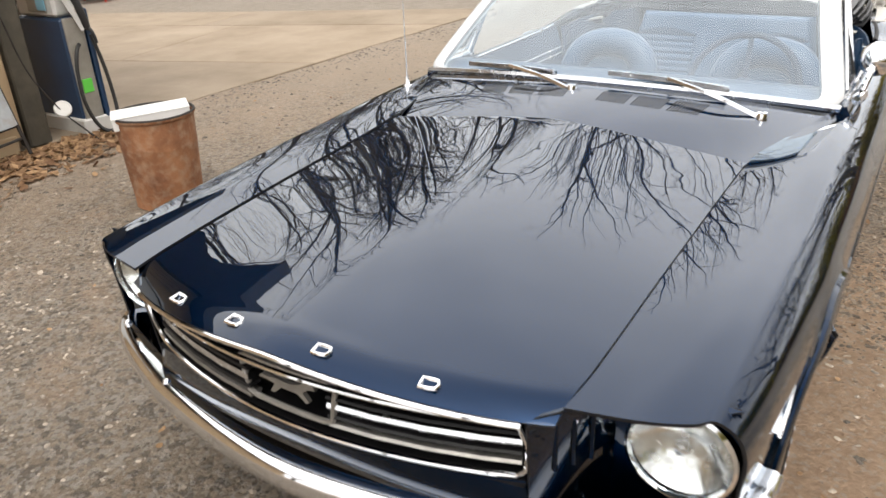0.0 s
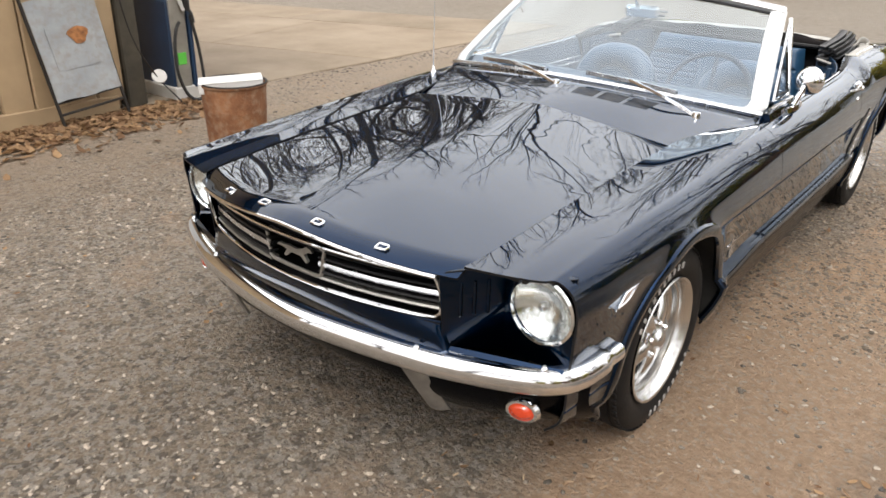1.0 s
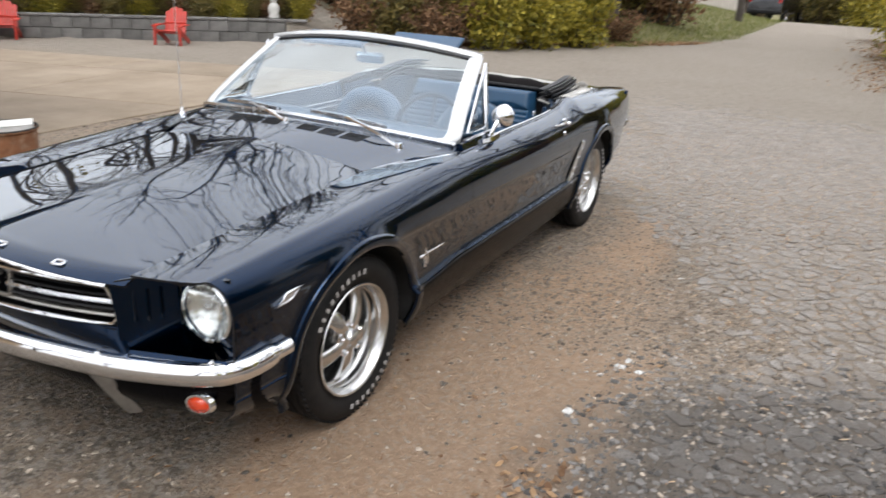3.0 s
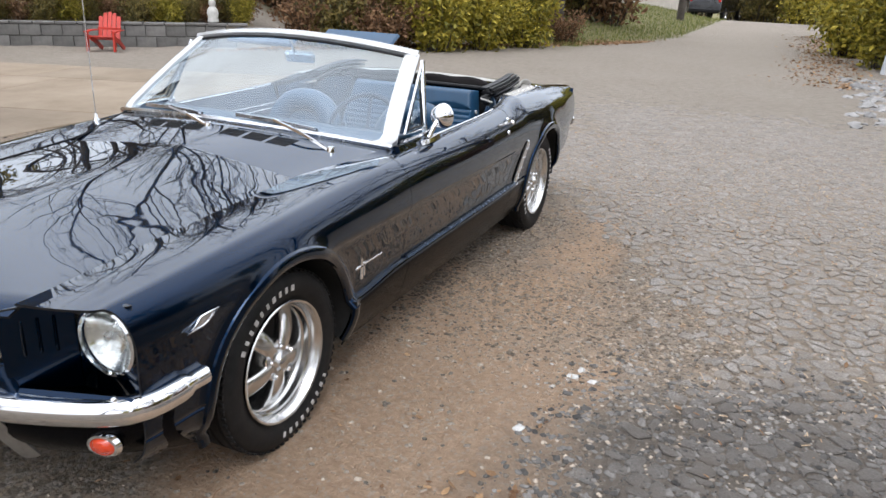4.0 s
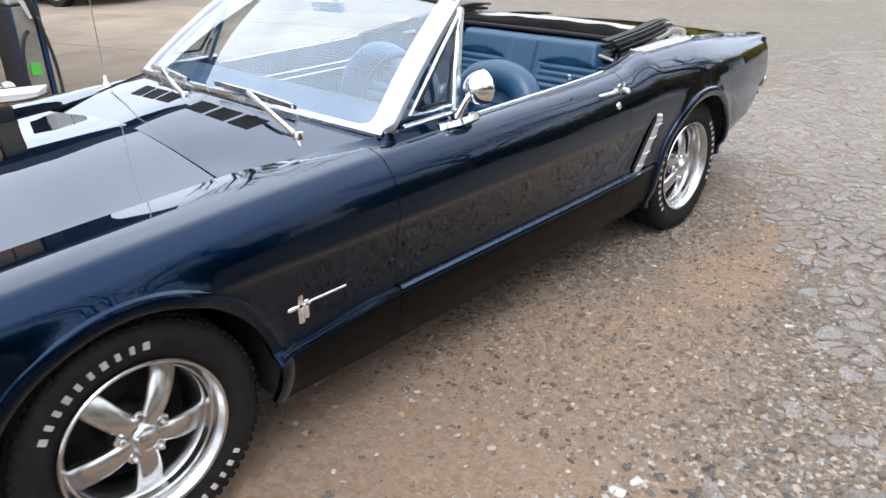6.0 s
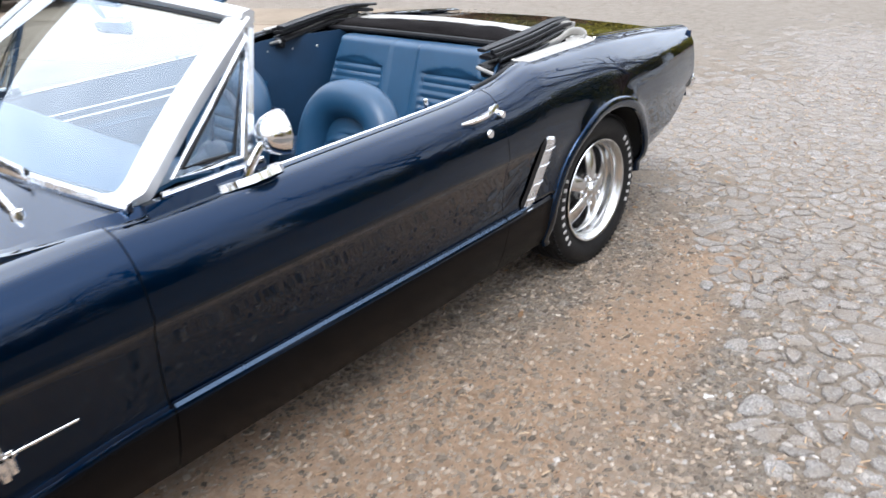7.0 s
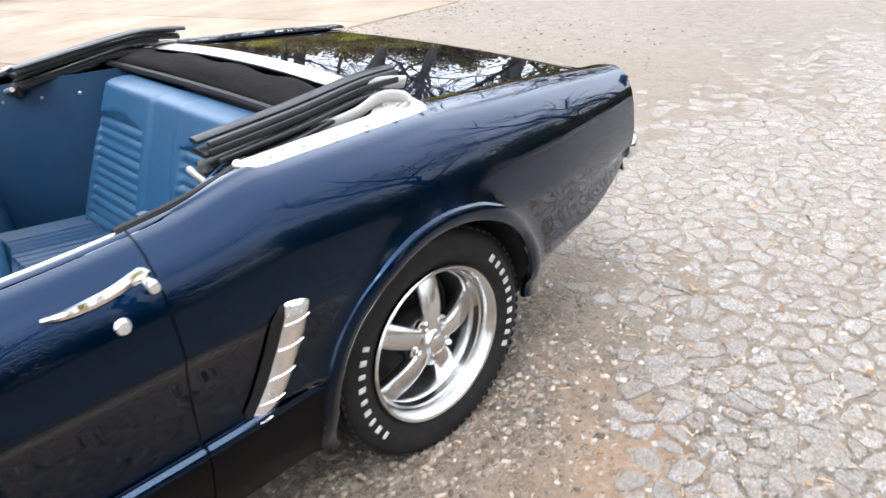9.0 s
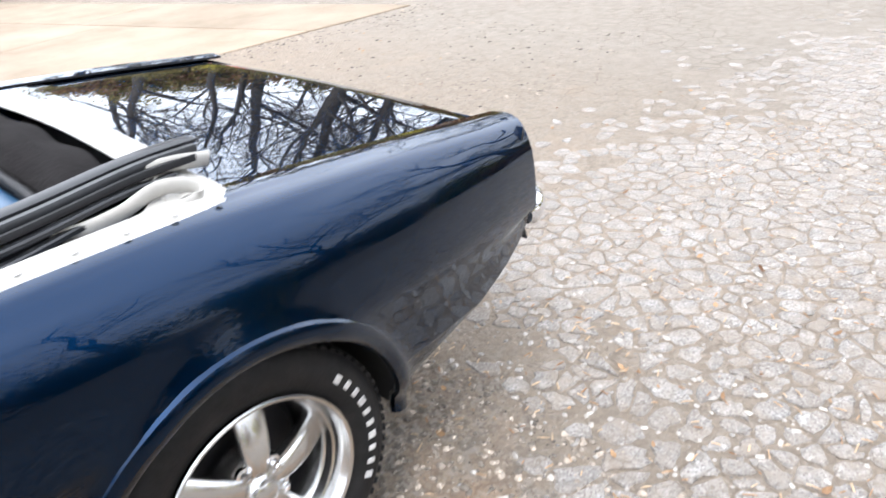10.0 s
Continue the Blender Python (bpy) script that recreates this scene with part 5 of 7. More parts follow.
for sx in (1, -1):
    g = Shape().sweep([Vector((sx * 0.415, -2.142, 0.425)), Vector((sx * 0.432, -2.100, 0.340)), Vector((sx * 0.448, -2.050, 0.250))], [(-0.033, -0.005), (0.033, -0.005), (0.035, 0.002), (0.012, 0.008), (-0.012, 0.008), (-0.035, 0.002)], up=(0, -1, 0.6))
    part("bumper_guard", g, DULL, car, "dull metal bumper guard hanging below the bumper")
    t = Shape().lathe([(0.0, 0.016), (0.022, 0.014), (0.034, 0.006), (0.038, 0.0)], 28, pose(sx * 0.702, -2.020, 0.347, 90, 0, sx * 14) @ Matrix.Diagonal((0.90, 0.66, 1, 1)))
    tl = part("turn_lamp", t, AMBER, car, "small oval amber-red turn lamp")
    part("lamp_ring", Shape().lathe([(0.035, 0.002), (0.040, 0.013), (0.049, 0.012), (0.057, 0.0), (0.054, -0.012)], 30, pose(sx * 0.702, -2.016, 0.347, 90, 0, sx * 14) @ Matrix.Diagonal((0.90, 0.66, 1, 1))), CHROME, tl)
    # fender badges: engine badge, and a bar with a cross piece in place of the script
    bm_ = pose(sx * (side_x(-1.767, 0.640) + 0.004), -1.767, 0.640, 90, 0, 90 * sx)
    ol = [(-0.066, -0.020), (-0.010, -0.020), (0.010, -0.014), (0.034, 0.006), (0.058, 0.026), (0.022, 0.024), (-0.014, 0.022), (-0.034, 0.000)]
    b = Shape().plate([(p * 0.97, q * 0.60) for p, q in ol], 0.010, bm_ @ Matrix.Translation((0, 0, -0.003)))
    b.sweep([bm_ @ Vector((p, q * 0.66, 0.006)) for p, q in ol], ring(0.0038, 6), closed=True, up=(sx, 0, 0))
    part("v_badge", b, BRIGHT, car, "small chrome V-shaped fender badge")
    e = Shape()
    bx = sx * (side_x(-0.95, 0.515) + 0.006)
    e.block((bx, -0.912, 0.498), (0.008, 0.020, 0.095), 0.004, )
    e.block((bx, -0.894, 0.490), (0.008, 0.016, 0.060), 0.004)
    e.block((bx, -0.917, 0.505), (0.008, 0.075, 0.014), 0.004)
    e.block((bx, -0.817, 0.508), (0.006, 0.130, 0.010), 0.003)
    part("fender_emblem", e, CHROME, car, "chrome fender emblem with a plain bar")

# doors: handle, lock, belt strip
for sx, d in ((1, doors[0]), (-1, doors[1])):
    hx = lambda y, z: sx * side_x(y, z)
    hp_ = catmull([(hx(0.525, 0.815) + sx * 0.012, 0.525, 0.812), (hx(0.56, 0.815) + sx * 0.034, 0.565, 0.818), (hx(0.63, 0.82) + sx * 0.040, 0.630, 0.824), (hx(0.69, 0.825) + sx * 0.020, 0.695, 0.828)], 5)
    h = Shape().sweep(hp_, [(-0.006, -0.007), (0.004, -0.008), (0.007, 0.0), (0.004, 0.008), (-0.006, 0.007)], scale=lambda t: 0.55 + 0.55 * min(1, t / 0.5))
    part("door_handle", h, CHROME, d, "chrome door handle")
    part("handle_base", Shape().block((hx(0.688, 0.815) + sx * 0.006, 0.688, 0.817), (0.022, 0.040, 0.028), 0.008), CHROME, d)
    part("push_button", Shape().lathe([(0, 0.016), (0.010, 0.015), (0.013, 0.008), (0.013, -0.01)], 16, pose(hx(0.69, 0.80) + sx * 0.012, 0.70, 0.802, 0, 90 * sx, 0)), CHROME, d)
    part("door_lock", Shape().lathe([(0, 0.010), (0.012, 0.009), (0.016, 0.003), (0.017, -0.006)], 18, pose(hx(0.633, 0.756) + sx * 0.002, 0.633, 0.756, 0, 90 * sx, 0)), CHROME, d, "round chrome door lock")
    strip = [(sx * 0.742, y, z_top(y) + 0.002) for y in np.linspace(-0.10, 0.70, 14)]
    part("belt_strip", Shape().sweep(strip, [(-0.004, -0.005), (0.004, -0.005), (0.004, 0.002), (0.0, 0.004), (-0.004, 0.002)]), BRIGHT, d, "bright strip along the top of the door")
    part("lock_knob", Shape().lathe([(0, 0.030), (0.008, 0.028), (0.009, 0.012), (0.005, 0.008), (0.005, -0.01)], 12, Matrix.Translation((sx * 0.715, 0.50, 0.852))), BRIGHT, d)
    # door's inner side
    inn = Shape().grid(lambda u, v: (sx * (0.735 - 0.05 * min(1, v * 2.5) - 0.02 * math.sin(math.pi * v)), lerp(-0.52, 0.70, u), lerp(z_top(lerp(-0.52, 0.70, u)) - 0.004, 0.28, v)), 24, 10)
    dp = part("door_panel", inn, VINYL_D, d, "blue vinyl door panel", thick=0.004)
    part("padded_inset", Shape().grid(lambda u, v: (sx * (0.672 - 0.014 * min(1, 8 * min(u, 1 - u), 5 * min(v, 1 - v)) ** 0.6), lerp(-0.40, 0.56, u), lerp(0.70, 0.42, v)), 30, 12), VINYL, dp, thick=0.004)
    for zz in (0.765, 0.735):
        part("bright_line", Shape().sweep([(sx * 0.678, y, zz) for y in np.linspace(-0.46, 0.66, 8)], ring(0.004, 6)), BRIGHT, dp)
    oval = [(sx * 0.664, 0.08 + 0.44 * math.copysign(abs(math.cos(a)) ** 0.6, math.cos(a)), 0.565 + 0.115 * math.copysign(abs(math.sin(a)) ** 0.6, math.sin(a))) for a in [2 * math.pi * i / 40 for i in range(40)]]
    part("inset_piping", Shape().sweep(oval, ring(0.007, 8), closed=True, up=(sx, 0, 0)), VINYL, dp)
    part("arm_rest", Shape().sweep(catmull([(sx * 0.655, 0.02, 0.545), (sx * 0.635, 0.10, 0.560), (sx * 0.632, 0.30, 0.565), (sx * 0.655, 0.42, 0.575)], 5), ring(1.0, 12, 0.030, 0.024)), VINYL, dp)
    part("window_crank", Shape().rod((sx * 0.66, -0.05, 0.60), (sx * 0.635, 0.06, 0.57), 0.007), CHROME, dp)
    # vent window
    A, B = Vector((sx * 0.745, -0.385, 0.905)), Vector((sx * 0.745, -0.195, 0.902))
    T = Vector((sx * 0.664, -0.075, 1.160))
    vf = part("vent_frame", Shape().sweep([A.lerp(B, 0.5), B, B.lerp(T, 0.5), T, T.lerp(A, 0.5), A], ring(0.006, 8), closed=True, up=(sx, 0, 0.3)), BRIGHT, d, "chrome-framed triangular vent window")
    part("vent_post", Shape().sweep([B + Vector((0, 0.014, -0.03)), T + Vector((0, 0.014, 0.02))], [(-0.008, -0.008), (0.008, -0.008), (0.008, 0.008), (-0.008, 0.008)], up=(sx, 0, 0)), BRIGHT, vf)
    part("vent_seal", Shape().sweep([(A + (B - A) * 0.5) * 1.0 + Vector((0, -0.004, 0.016)), B + Vector((0, -0.02, 0.016)), T + Vector((0, -0.016, -0.03)), A + Vector((0, 0.03, 0.016))], ring(0.006, 6), closed=True, up=(sx, 0, 0.3)), BLACK, vf)
    gv = part("vent_glass", Shape().add([tuple(A), tuple(B), tuple(T)], [(0, 1, 2)]), CLEAR, vf)
    gv.visible_shadow = False
    part("sill_plate", Shape().sweep([(sx * 0.752, y, z_top(y) + 0.003) for y in np.linspace(-0.47, -0.14, 8)], [(-0.024, -0.010), (0.024, -0.010), (0.010, 0.026), (-0.012, 0.026)]), PAINT, d)
    part("vent_sill", Shape().sweep([(sx * 0.750, y, z_top(y) + 0.034) for y in np.linspace(-0.42, -0.14, 8)], ring(0.008, 8, 1.3, 1.0)), BRIGHT, d)

# door mirror, driver's side only
mir = Shape().lathe([(0.0, -0.055), (0.025, -0.050), (0.044, -0.032), (0.054, -0.008), (0.057, 0.012), (0.054, 0.016)], 32, pose(0.797, -0.119, 0.952, -90, 0, -12))
dm = part("door_mirror", mir, CHROME, car, "round chrome mirror on the driver's door")
part("mirror_glass", Shape().lathe([(0.0, 0.013), (0.054, 0.013)], 32, pose(0.797, -0.119, 0.952, -90, 0, -12)), CHROME, dm)
part("mirror_arm", Shape().sweep(catmull([(0.778, -0.210, 0.866), (0.784, -0.195, 0.895), (0.792, -0.168, 0.932), (0.797, -0.137, 0.952)], 4), ring(0.011, 10)), CHROME, dm)
part("mirror_foot", Shape().sweep([(0.770, -0.290, 0.855), (0.782, -0.205, 0.857), (0.772, -0.11, 0.858)], [(-0.016, -0.008), (0.016, -0.008), (0.010, 0.010), (-0.010, 0.010)]), CHROME, dm)

# side scoops ahead of the rear wheels: a broad bright blade with slanting ribs, open to the front
scoop_f = catmull([(0.930, 0.676, 0), (0.917, 0.620, 0), (0.897, 0.560, 0), (0.868, 0.494, 0), (0.836, 0.446, 0), (0.818, 0.420, 0)], 5)
scoop_r = catmull([(0.990, 0.662, 0), (0.979, 0.606, 0), (0.956, 0.544, 0), (0.924, 0.478, 0), (0.886, 0.430, 0), (0.828, 0.410, 0)], 5)
for sx, q in ((1, quarters[0]), (-1, quarters[1])):
    def blade_pt(u, v, lift=0.0):
        t = v * (len(scoop_f) - 1)
        i = min(int(t), len(scoop_f) - 2)
        p = scoop_f[i].lerp(scoop_f[i + 1], t - i).lerp(scoop_r[i].lerp(scoop_r[i + 1], t - i), u)
        edge = min(1.0, v / 0.04, (1 - v) / 0.12)
        rise = (0.004 + 0.011 * math.sin(math.pi * min(1, 0.12 + 0.9 * u)) ** 0.7) * edge
        return Vector((sx * (side_x(p.x, p.y) + rise + lift), p.x, p.y))

    sh = Shape().grid(blade_pt, 8, 40)
    sc = part("side_scoop", sh if sx < 0 else sh.flip(), BRIGHT, q, "bright ribbed side scoop trim", thick=0.006)
    for k in range(4):
        v = 0.20 + 0.185 * k
        part("scoop_rib", Shape().sweep([blade_pt(lerp(0.06, 0.94, j / 6), v - 0.055 * j / 6, 0.002) for j in range(7)], ring(1.0, 6, 0.0022, 0.0016), up=(sx, 0, 0)), CHROME, sc)
    mouth = Shape().grid(lambda u, v: (lambda p: (p.x + sx * 0.001, p.y - (0.004 + 0.030 * u) * min(1.0, (1 - v) / 0.25, 0.3 + v / 0.15), p.z))(blade_pt(0.0, 0.02 + 0.96 * v)), 3, 20)
    part("scoop_mouth", mouth if sx > 0 else mouth.flip(), BLACK, sc)

# rear deck, panel ahead of it, tail
def deck_pt(u, v):
    x0 = lerp(-1, 1, u)
    y = lerp(1.655 + 0.03 * (1 - x0 * x0), 2.262, v)
    w = x_in(y) - 0.006
    return (x0 * w, y, z_top(y) - 0.010 - 0.010 * (1 if v > 0.9 else 0) * (v - 0.9) * 10 + 0.022 * (1 - x0 * x0) * (1 - 0.3 * v))


part("deck_lid", Shape().grid(deck_pt, 40, 30), PAINT, car, "glossy dark deck lid", thick=0.01, angle=60)


def tulip_pt(u, v):
    x0 = lerp(-1, 1, u)
    y = lerp(1.575 + 0.035 * (1 - x0 * x0), 1.648 + 0.03 * (1 - x0 * x0), v)
    w = x_in(y) - 0.001
    return (x0 * w, y, z_top(y) - 0.007 + 0.022 * (1 - x0 * x0))


part("rear_deck_panel", Shape().grid(tulip_pt, 36, 5), PAINT, car, thick=0.008)
tail = Shape().grid(lambda u, v: (lerp(-0.775, 0.775, u), 2.262 - 0.03 * math.sin(math.pi * v), lerp(0.802, 0.50, v)), 20, 8)
part("tail_panel", tail, PAINT, car, thick=0.006)
for sx in (1, -1):
    for k in range(3):
        s = Shape().block((sx * (0.60 - 0.062 * k), 2.266, 0.715), (0.050, 0.05, 0.135), 0.012)
        part("tail_lamp", s, REDLENS, car, "red tail lamp bar")
rb_half = [(0.0, 2.375, 0.575), (0.40, 2.362, 0.575), (0.62, 2.352, 0.573), (0.70, 2.362, 0.570), (0.745, 2.335, 0.568), (0.768, 2.300, 0.567), (0.774, 2.26, 0.567)]
rbp = catmull([(-x, y, z) for x, y, z in rb_half[:0:-1]] + rb_half, 5)
part("rear_bumper", Shape().sweep(rbp[::-1], prof, scale=lambda t: 1.0 if 0.04 < t < 0.96 else 0.7), CHROME, car, "slim chrome rear bumper")
def rear_valance(u, v):
    x = lerp(-0.70, 0.70, u)
    return (x, lerp(2.22, 2.06, v) - 0.05 * (abs(x) / 0.70) ** 4, lerp(0.54, 0.40, v))


part("rear_valance", Shape().grid(rear_valance, 24, 5), PAINT, car, thick=0.004)

# ---- wheels: five-spoke polished wheels on raised-letter tyres ----
def tyre_profile():
    R, w = 0.318, 0.104
    p = [(0.205, -w * 0.78), (0.222, -w * 0.92), (0.258, -w * 1.04), (0.288, -w * 1.00), (0.307, -w * 0.88), (R - 0.003, -w * 0.74)]
    for g in (-0.50, -0.18, 0.18, 0.50):
        p += [(R, (g - 0.05) * w * 1.3), (R - 0.007, (g - 0.035) * w * 1.3), (R - 0.007, (g + 0.035) * w * 1.3), (R, (g + 0.05) * w * 1.3)]
    p += [(a, -b) for a, b in [(0.205, -w * 0.78), (0.222, -w * 0.92), (0.258, -w * 1.04), (0.288, -w * 1.00), (0.307, -w * 0.88), (R - 0.003, -w * 0.74)]][::-1]
    return p


me_tyre = Shape().lathe(tyre_profile()[::-1], 72)
for i in range(72):  # shoulder tread blocks
    a = 2 * math.pi * i / 72
    for s in (-1, 1):
        me_tyre.block((0, 0, 0), (0.007, 0.017, 0.018), 0.002, Matrix.Rotation(a, 4, "Z") @ Matrix.Translation((0.3115, 0, s * 0.086)))
me_tyre = me_tyre.mesh("tyre", RUBBER)
me_rim = Shape().lathe([(0.213, 0.094), (0.216, 0.100), (0.213, 0.104), (0.206, 0.101), (0.199, 0.088), (0.195, 0.082), (0.192, 0.066), (0.187, 0.062), (0.184, 0.044), (0.178, 0.038), (0.172, 0.010), (0.166, -0.03), (0.166, -0.09), (0.19, -0.1)], 64).mesh("rim", ALLOY)
me_back = Shape().lathe([(0.0, -0.02), (0.10, -0.02), (0.15, -0.03), (0.168, -0.05)], 32).mesh("brake_drum", BLACK)
sp = Shape()


def spoke_pt(u, v):
    r = lerp(0.030, 0.180, v)
    w = 0.0240 + 0.012 * v**1.6 + 0.005 * math.sin(math.pi * v)
    top = lerp(0.074, 0.034, v**1.8) + 0.006 * math.sin(math.pi * v)
    a = 2 * math.pi * u
    c, q = math.cos(a), math.sin(a)
    return (r, w * math.copysign(abs(c) ** 0.75, c), top - 0.016 + (0.018 if q > 0 else 0.034) * math.copysign(abs(q) ** 0.85, q))


sp.grid(spoke_pt, 20, 14)
me_spoke = sp.mesh("spoke", ALLOY, angle=60)
me_hub = Shape().lathe([(0.0, 0.100), (0.018, 0.099), (0.027, 0.093), (0.031, 0.080), (0.036, 0.076), (0.044, 0.070), (0.070, 0.060), (0.074, 0.045), (0.074, 0.0)], 36).mesh("hub_cap", ALLOY)
me_nut = Shape().lathe([(0, 0.020), (0.006, 0.019), (0.0105, 0.012), (0.011, 0.0), (0.018, -0.002), (0.018, -0.012)], 8).mesh("lug_nut", CHROME)


def letter_bar(a, wide):
    s = Shape()
    s.block((0, 0, 0), (0.020, wide, 0.003), 0.001, Matrix.Rotation(a, 4, "Z") @ Matrix.Translation((0.262, 0, 0.1085)))
    return s.mesh("raised_bar", LETTER)


bars = [letter_bar(radians(-34 + 7.4 * k), 0.0125 if k % 3 else 0.017) for k in range(10)] + [letter_bar(radians(146 + 7.8 * k), 0.015 if k % 2 else 0.012) for k in range(9)]


def wheel(m, turn=0.0):
    ty = part("wheel", me_tyre, None, car, "black tyre with raised white marks on a polished wheel")
    ty.matrix_basis = m
    for nm, me in (("rim", me_rim), ("brake_drum", me_back), ("hub_cap", me_hub)):
        part(nm, me, None, ty)
    for k in range(5):
        o = part("spoke", me_spoke, None, ty)
        o.matrix_basis = Matrix.Rotation(2 * math.pi * k / 5, 4, "Z")
        o = part("lug_nut", me_nut, None, ty)
        o.matrix_basis = Matrix.Rotation(2 * math.pi * (k + 0.5) / 5, 4, "Z") @ Matrix.Translation((0.056, 0, 0.068))
    for me in bars:
        o = part("raised_bar", me, None, ty)
        o.matrix_basis = Matrix.Rotation(radians(turn), 4, "Z")
    return ty


wheel(pose(0.722, -1.3716, 0.313, 90, 0, 90) @ Matrix.Rotation(radians(55), 4, "Z"), 61)
wheel(pose(0.722, 1.3716, 0.313, 90, 0, 90) @ Matrix.Rotation(radians(8), 4, "Z"))
wheel(pose(-0.722, -1.3716, 0.313, 90, 0, -90))
wheel(pose(-0.722, 1.3716, 0.313, 90, 0, -90) @ Matrix.Rotation(radians(30), 4, "Z"))

# ---- cabin ----
s = Shape()
s.add([(-0.70, -0.78, 0.27), (0.70, -0.78, 0.27), (0.70, 0.95, 0.27), (-0.70, 0.95, 0.27)], [(0, 1, 2, 3)])
s.add([(-0.12, -0.7, 0.27), (-0.12, 0.9, 0.27), (-0.07, 0.9, 0.40), (-0.07, -0.7, 0.42)], [(0, 1, 2, 3)])
s.add([(0.12, -0.7, 0.27), (0.12, 0.9, 0.27), (0.07, 0.9, 0.40), (0.07, -0.7, 0.42)], [(0, 1, 2, 3)])
s.add([(-0.07, -0.7, 0.42), (0.07, -0.7, 0.42), (0.07, 0.9, 0.40), (-0.07, 0.9, 0.40)], [(0, 1, 2, 3)])
part("cabin_floor", s, CARPET, car, "dark blue carpet", thick=0.01)


def dash_pt(u, v):
    x0 = lerp(-1, 1, u)
    yb = -0.45 - 0.11 * (1 - x0 * x0)
    prof_y = (yb, -0.36, -0.26, -0.225, -0.24, -0.30)
    prof_z = (0.876 + 0.02 * (1 - x0 * x0), 0.893, 0.880, 0.850, 0.74, 0.60)
    t = v * 5
    i = min(int(t), 4)
    return (0.715 * x0, lerp(prof_y[i], prof_y[i + 1], t - i), lerp(prof_z[i], prof_z[i + 1], t - i))


part("dashboard", Shape().grid(dash_pt, 40, 30), VINYL, car, "blue padded dashboard", thick=0.01)
part("instrument_panel", Shape().block((0.36, -0.228, 0.785), (0.50, 0.02, 0.11), 0.02), BLACK, car)
st_c = pose(0.375, -0.095, 0.815, 66, 0, 0)
rim_pts = [st_c @ Vector((0.195 * math.cos(2 * math.pi * i / 48), 0.195 * math.sin(2 * math.pi * i / 48), 0)) for i in range(48)]
sw = part("steering_wheel", Shape().sweep(rim_pts, ring(0.012, 10), closed=True, up=st_c.to_3x3() @ Vector((0, 0, 1))), VINYL_D, car, "thin-rimmed blue steering wheel with bright spokes")
for a in (90 + 120, 90 - 120, 90):
    a = radians(a)
    part("wheel_spoke", Shape().sweep([st_c @ Vector((0.03 * math.cos(a), 0.03 * math.sin(a), -0.03)), st_c @ Vector((0.19 * math.cos(a), 0.19 * math.sin(a), -0.002))], [(-0.009, -0.002), (0.009, -0.002), (0.009, 0.003), (-0.009, 0.003)]), VINYL_D, sw)
part("horn_button", Shape().lathe([(0, 0.016), (0.03, 0.010), (0.045, -0.01), (0.048, -0.04)], 24, st_c @ Matrix.Translation((0, 0, -0.02))), VINYL_D, sw)
part("steering_column", Shape().rod(st_c @ Vector((0, 0, -0.03)), (0.36, -0.42, 0.60), 0.028, 0.03, 14), VINYL_D, sw)


def padded(w_of, h, thick, inset, ribs, across=False, nu=40, nv=64, groove=0.010, arch=0.0):
    """A stuffed slab in local x (width), z (height); front towards -y; a ribbed inset between (left, right, low, high)."""
    s = Shape()
    xl, xr, bl, bh = inset

    def front(u, v):
        a, b = lerp(-1, 1, u), v
        w = w_of(b)
        x, z = a * w, b * h
        edge = min((1 - abs(a)) * w, (1 - b) * h + 0.0, b * h + 0.02)
        d = thick * (1 - max(0, 1 - edge / 0.06) ** 2.2)
        top = bh * h - arch * (2 * x / (xr - xl)) ** 2
        if xl < x < xr and bl * h < z < top:
            into = min(x - xl, xr - x, z - bl * h, top - z)
            k = min(1, into / 0.020)
            t = ((x - xl) / (xr - xl) if across else (z / h - bl) / (bh - bl)) * ribs
            d -= k * ((0.034 if arch else 0.016) + groove * (1 - abs(math.sin(math.pi * t)) ** 0.6))
        return (x, -d, z)

    s.grid(front, nu, nv)
    s.grid(lambda u, v: (lerp(1, -1, u) * w_of(v), 0.05 * (1 - abs(lerp(-1, 1, u)) ** 4) * min(1, (1 - v) * 6), v * h), 14, 16)
    return s


def rounded_w(w, top, low=0.0, taper=0.0):
    def f(b):
        r = top
        k = w * (1 - taper * b)
        if b > 1 - r:
            t = (b - (1 - r)) / r
            k *= 0.22 + 0.78 * math.sqrt(max(0, 1 - t**2.1))
        if low and b < low:
            k *= 0.92 + 0.08 * (b / low)
        return k

    return f


def seat_back_shape():
    s = Shape()
    arc = [(-0.172, 0.0), (-0.180, 0.14), (-0.182, 0.28), (-0.166, 0.40), (-0.105, 0.474), (0.0, 0.497), (0.105, 0.474), (0.166, 0.40), (0.182, 0.28), (0.180, 0.14), (0.172, 0.0)]
    path = catmull([(x, -0.050, z) for x, z in arc], 5)
    s.sweep(path, ring(1.0, 16, 0.066, 0.062), up=(0, 1, 0))

    def inset(u, v):
        z = lerp(0.0, 0.47, v)
        w = 0.178 * math.sqrt(max(0.02, 1 - max(0, (z - 0.30) / 0.178) ** 2)) if z > 0.30 else 0.178
        x = lerp(-w, w, u)
        edge = min(1, (1 - abs(2 * u - 1)) / 0.22)
        rib = 0.013 * abs(math.sin(math.pi * z / 0.047)) ** 0.6
        top = smooth(0.40, 0.36, z + 0.10 * (x / 0.15) ** 2)
        return (x, -0.050 - edge * (0.006 + rib * top), z)

    s.grid(inset, 30, 90)
    s.grid(lambda u, v: (lerp(1, -1, u) * (0.20 - 0.05 * v), 0.012, lerp(0, 0.50, v)), 4, 4)
    return s


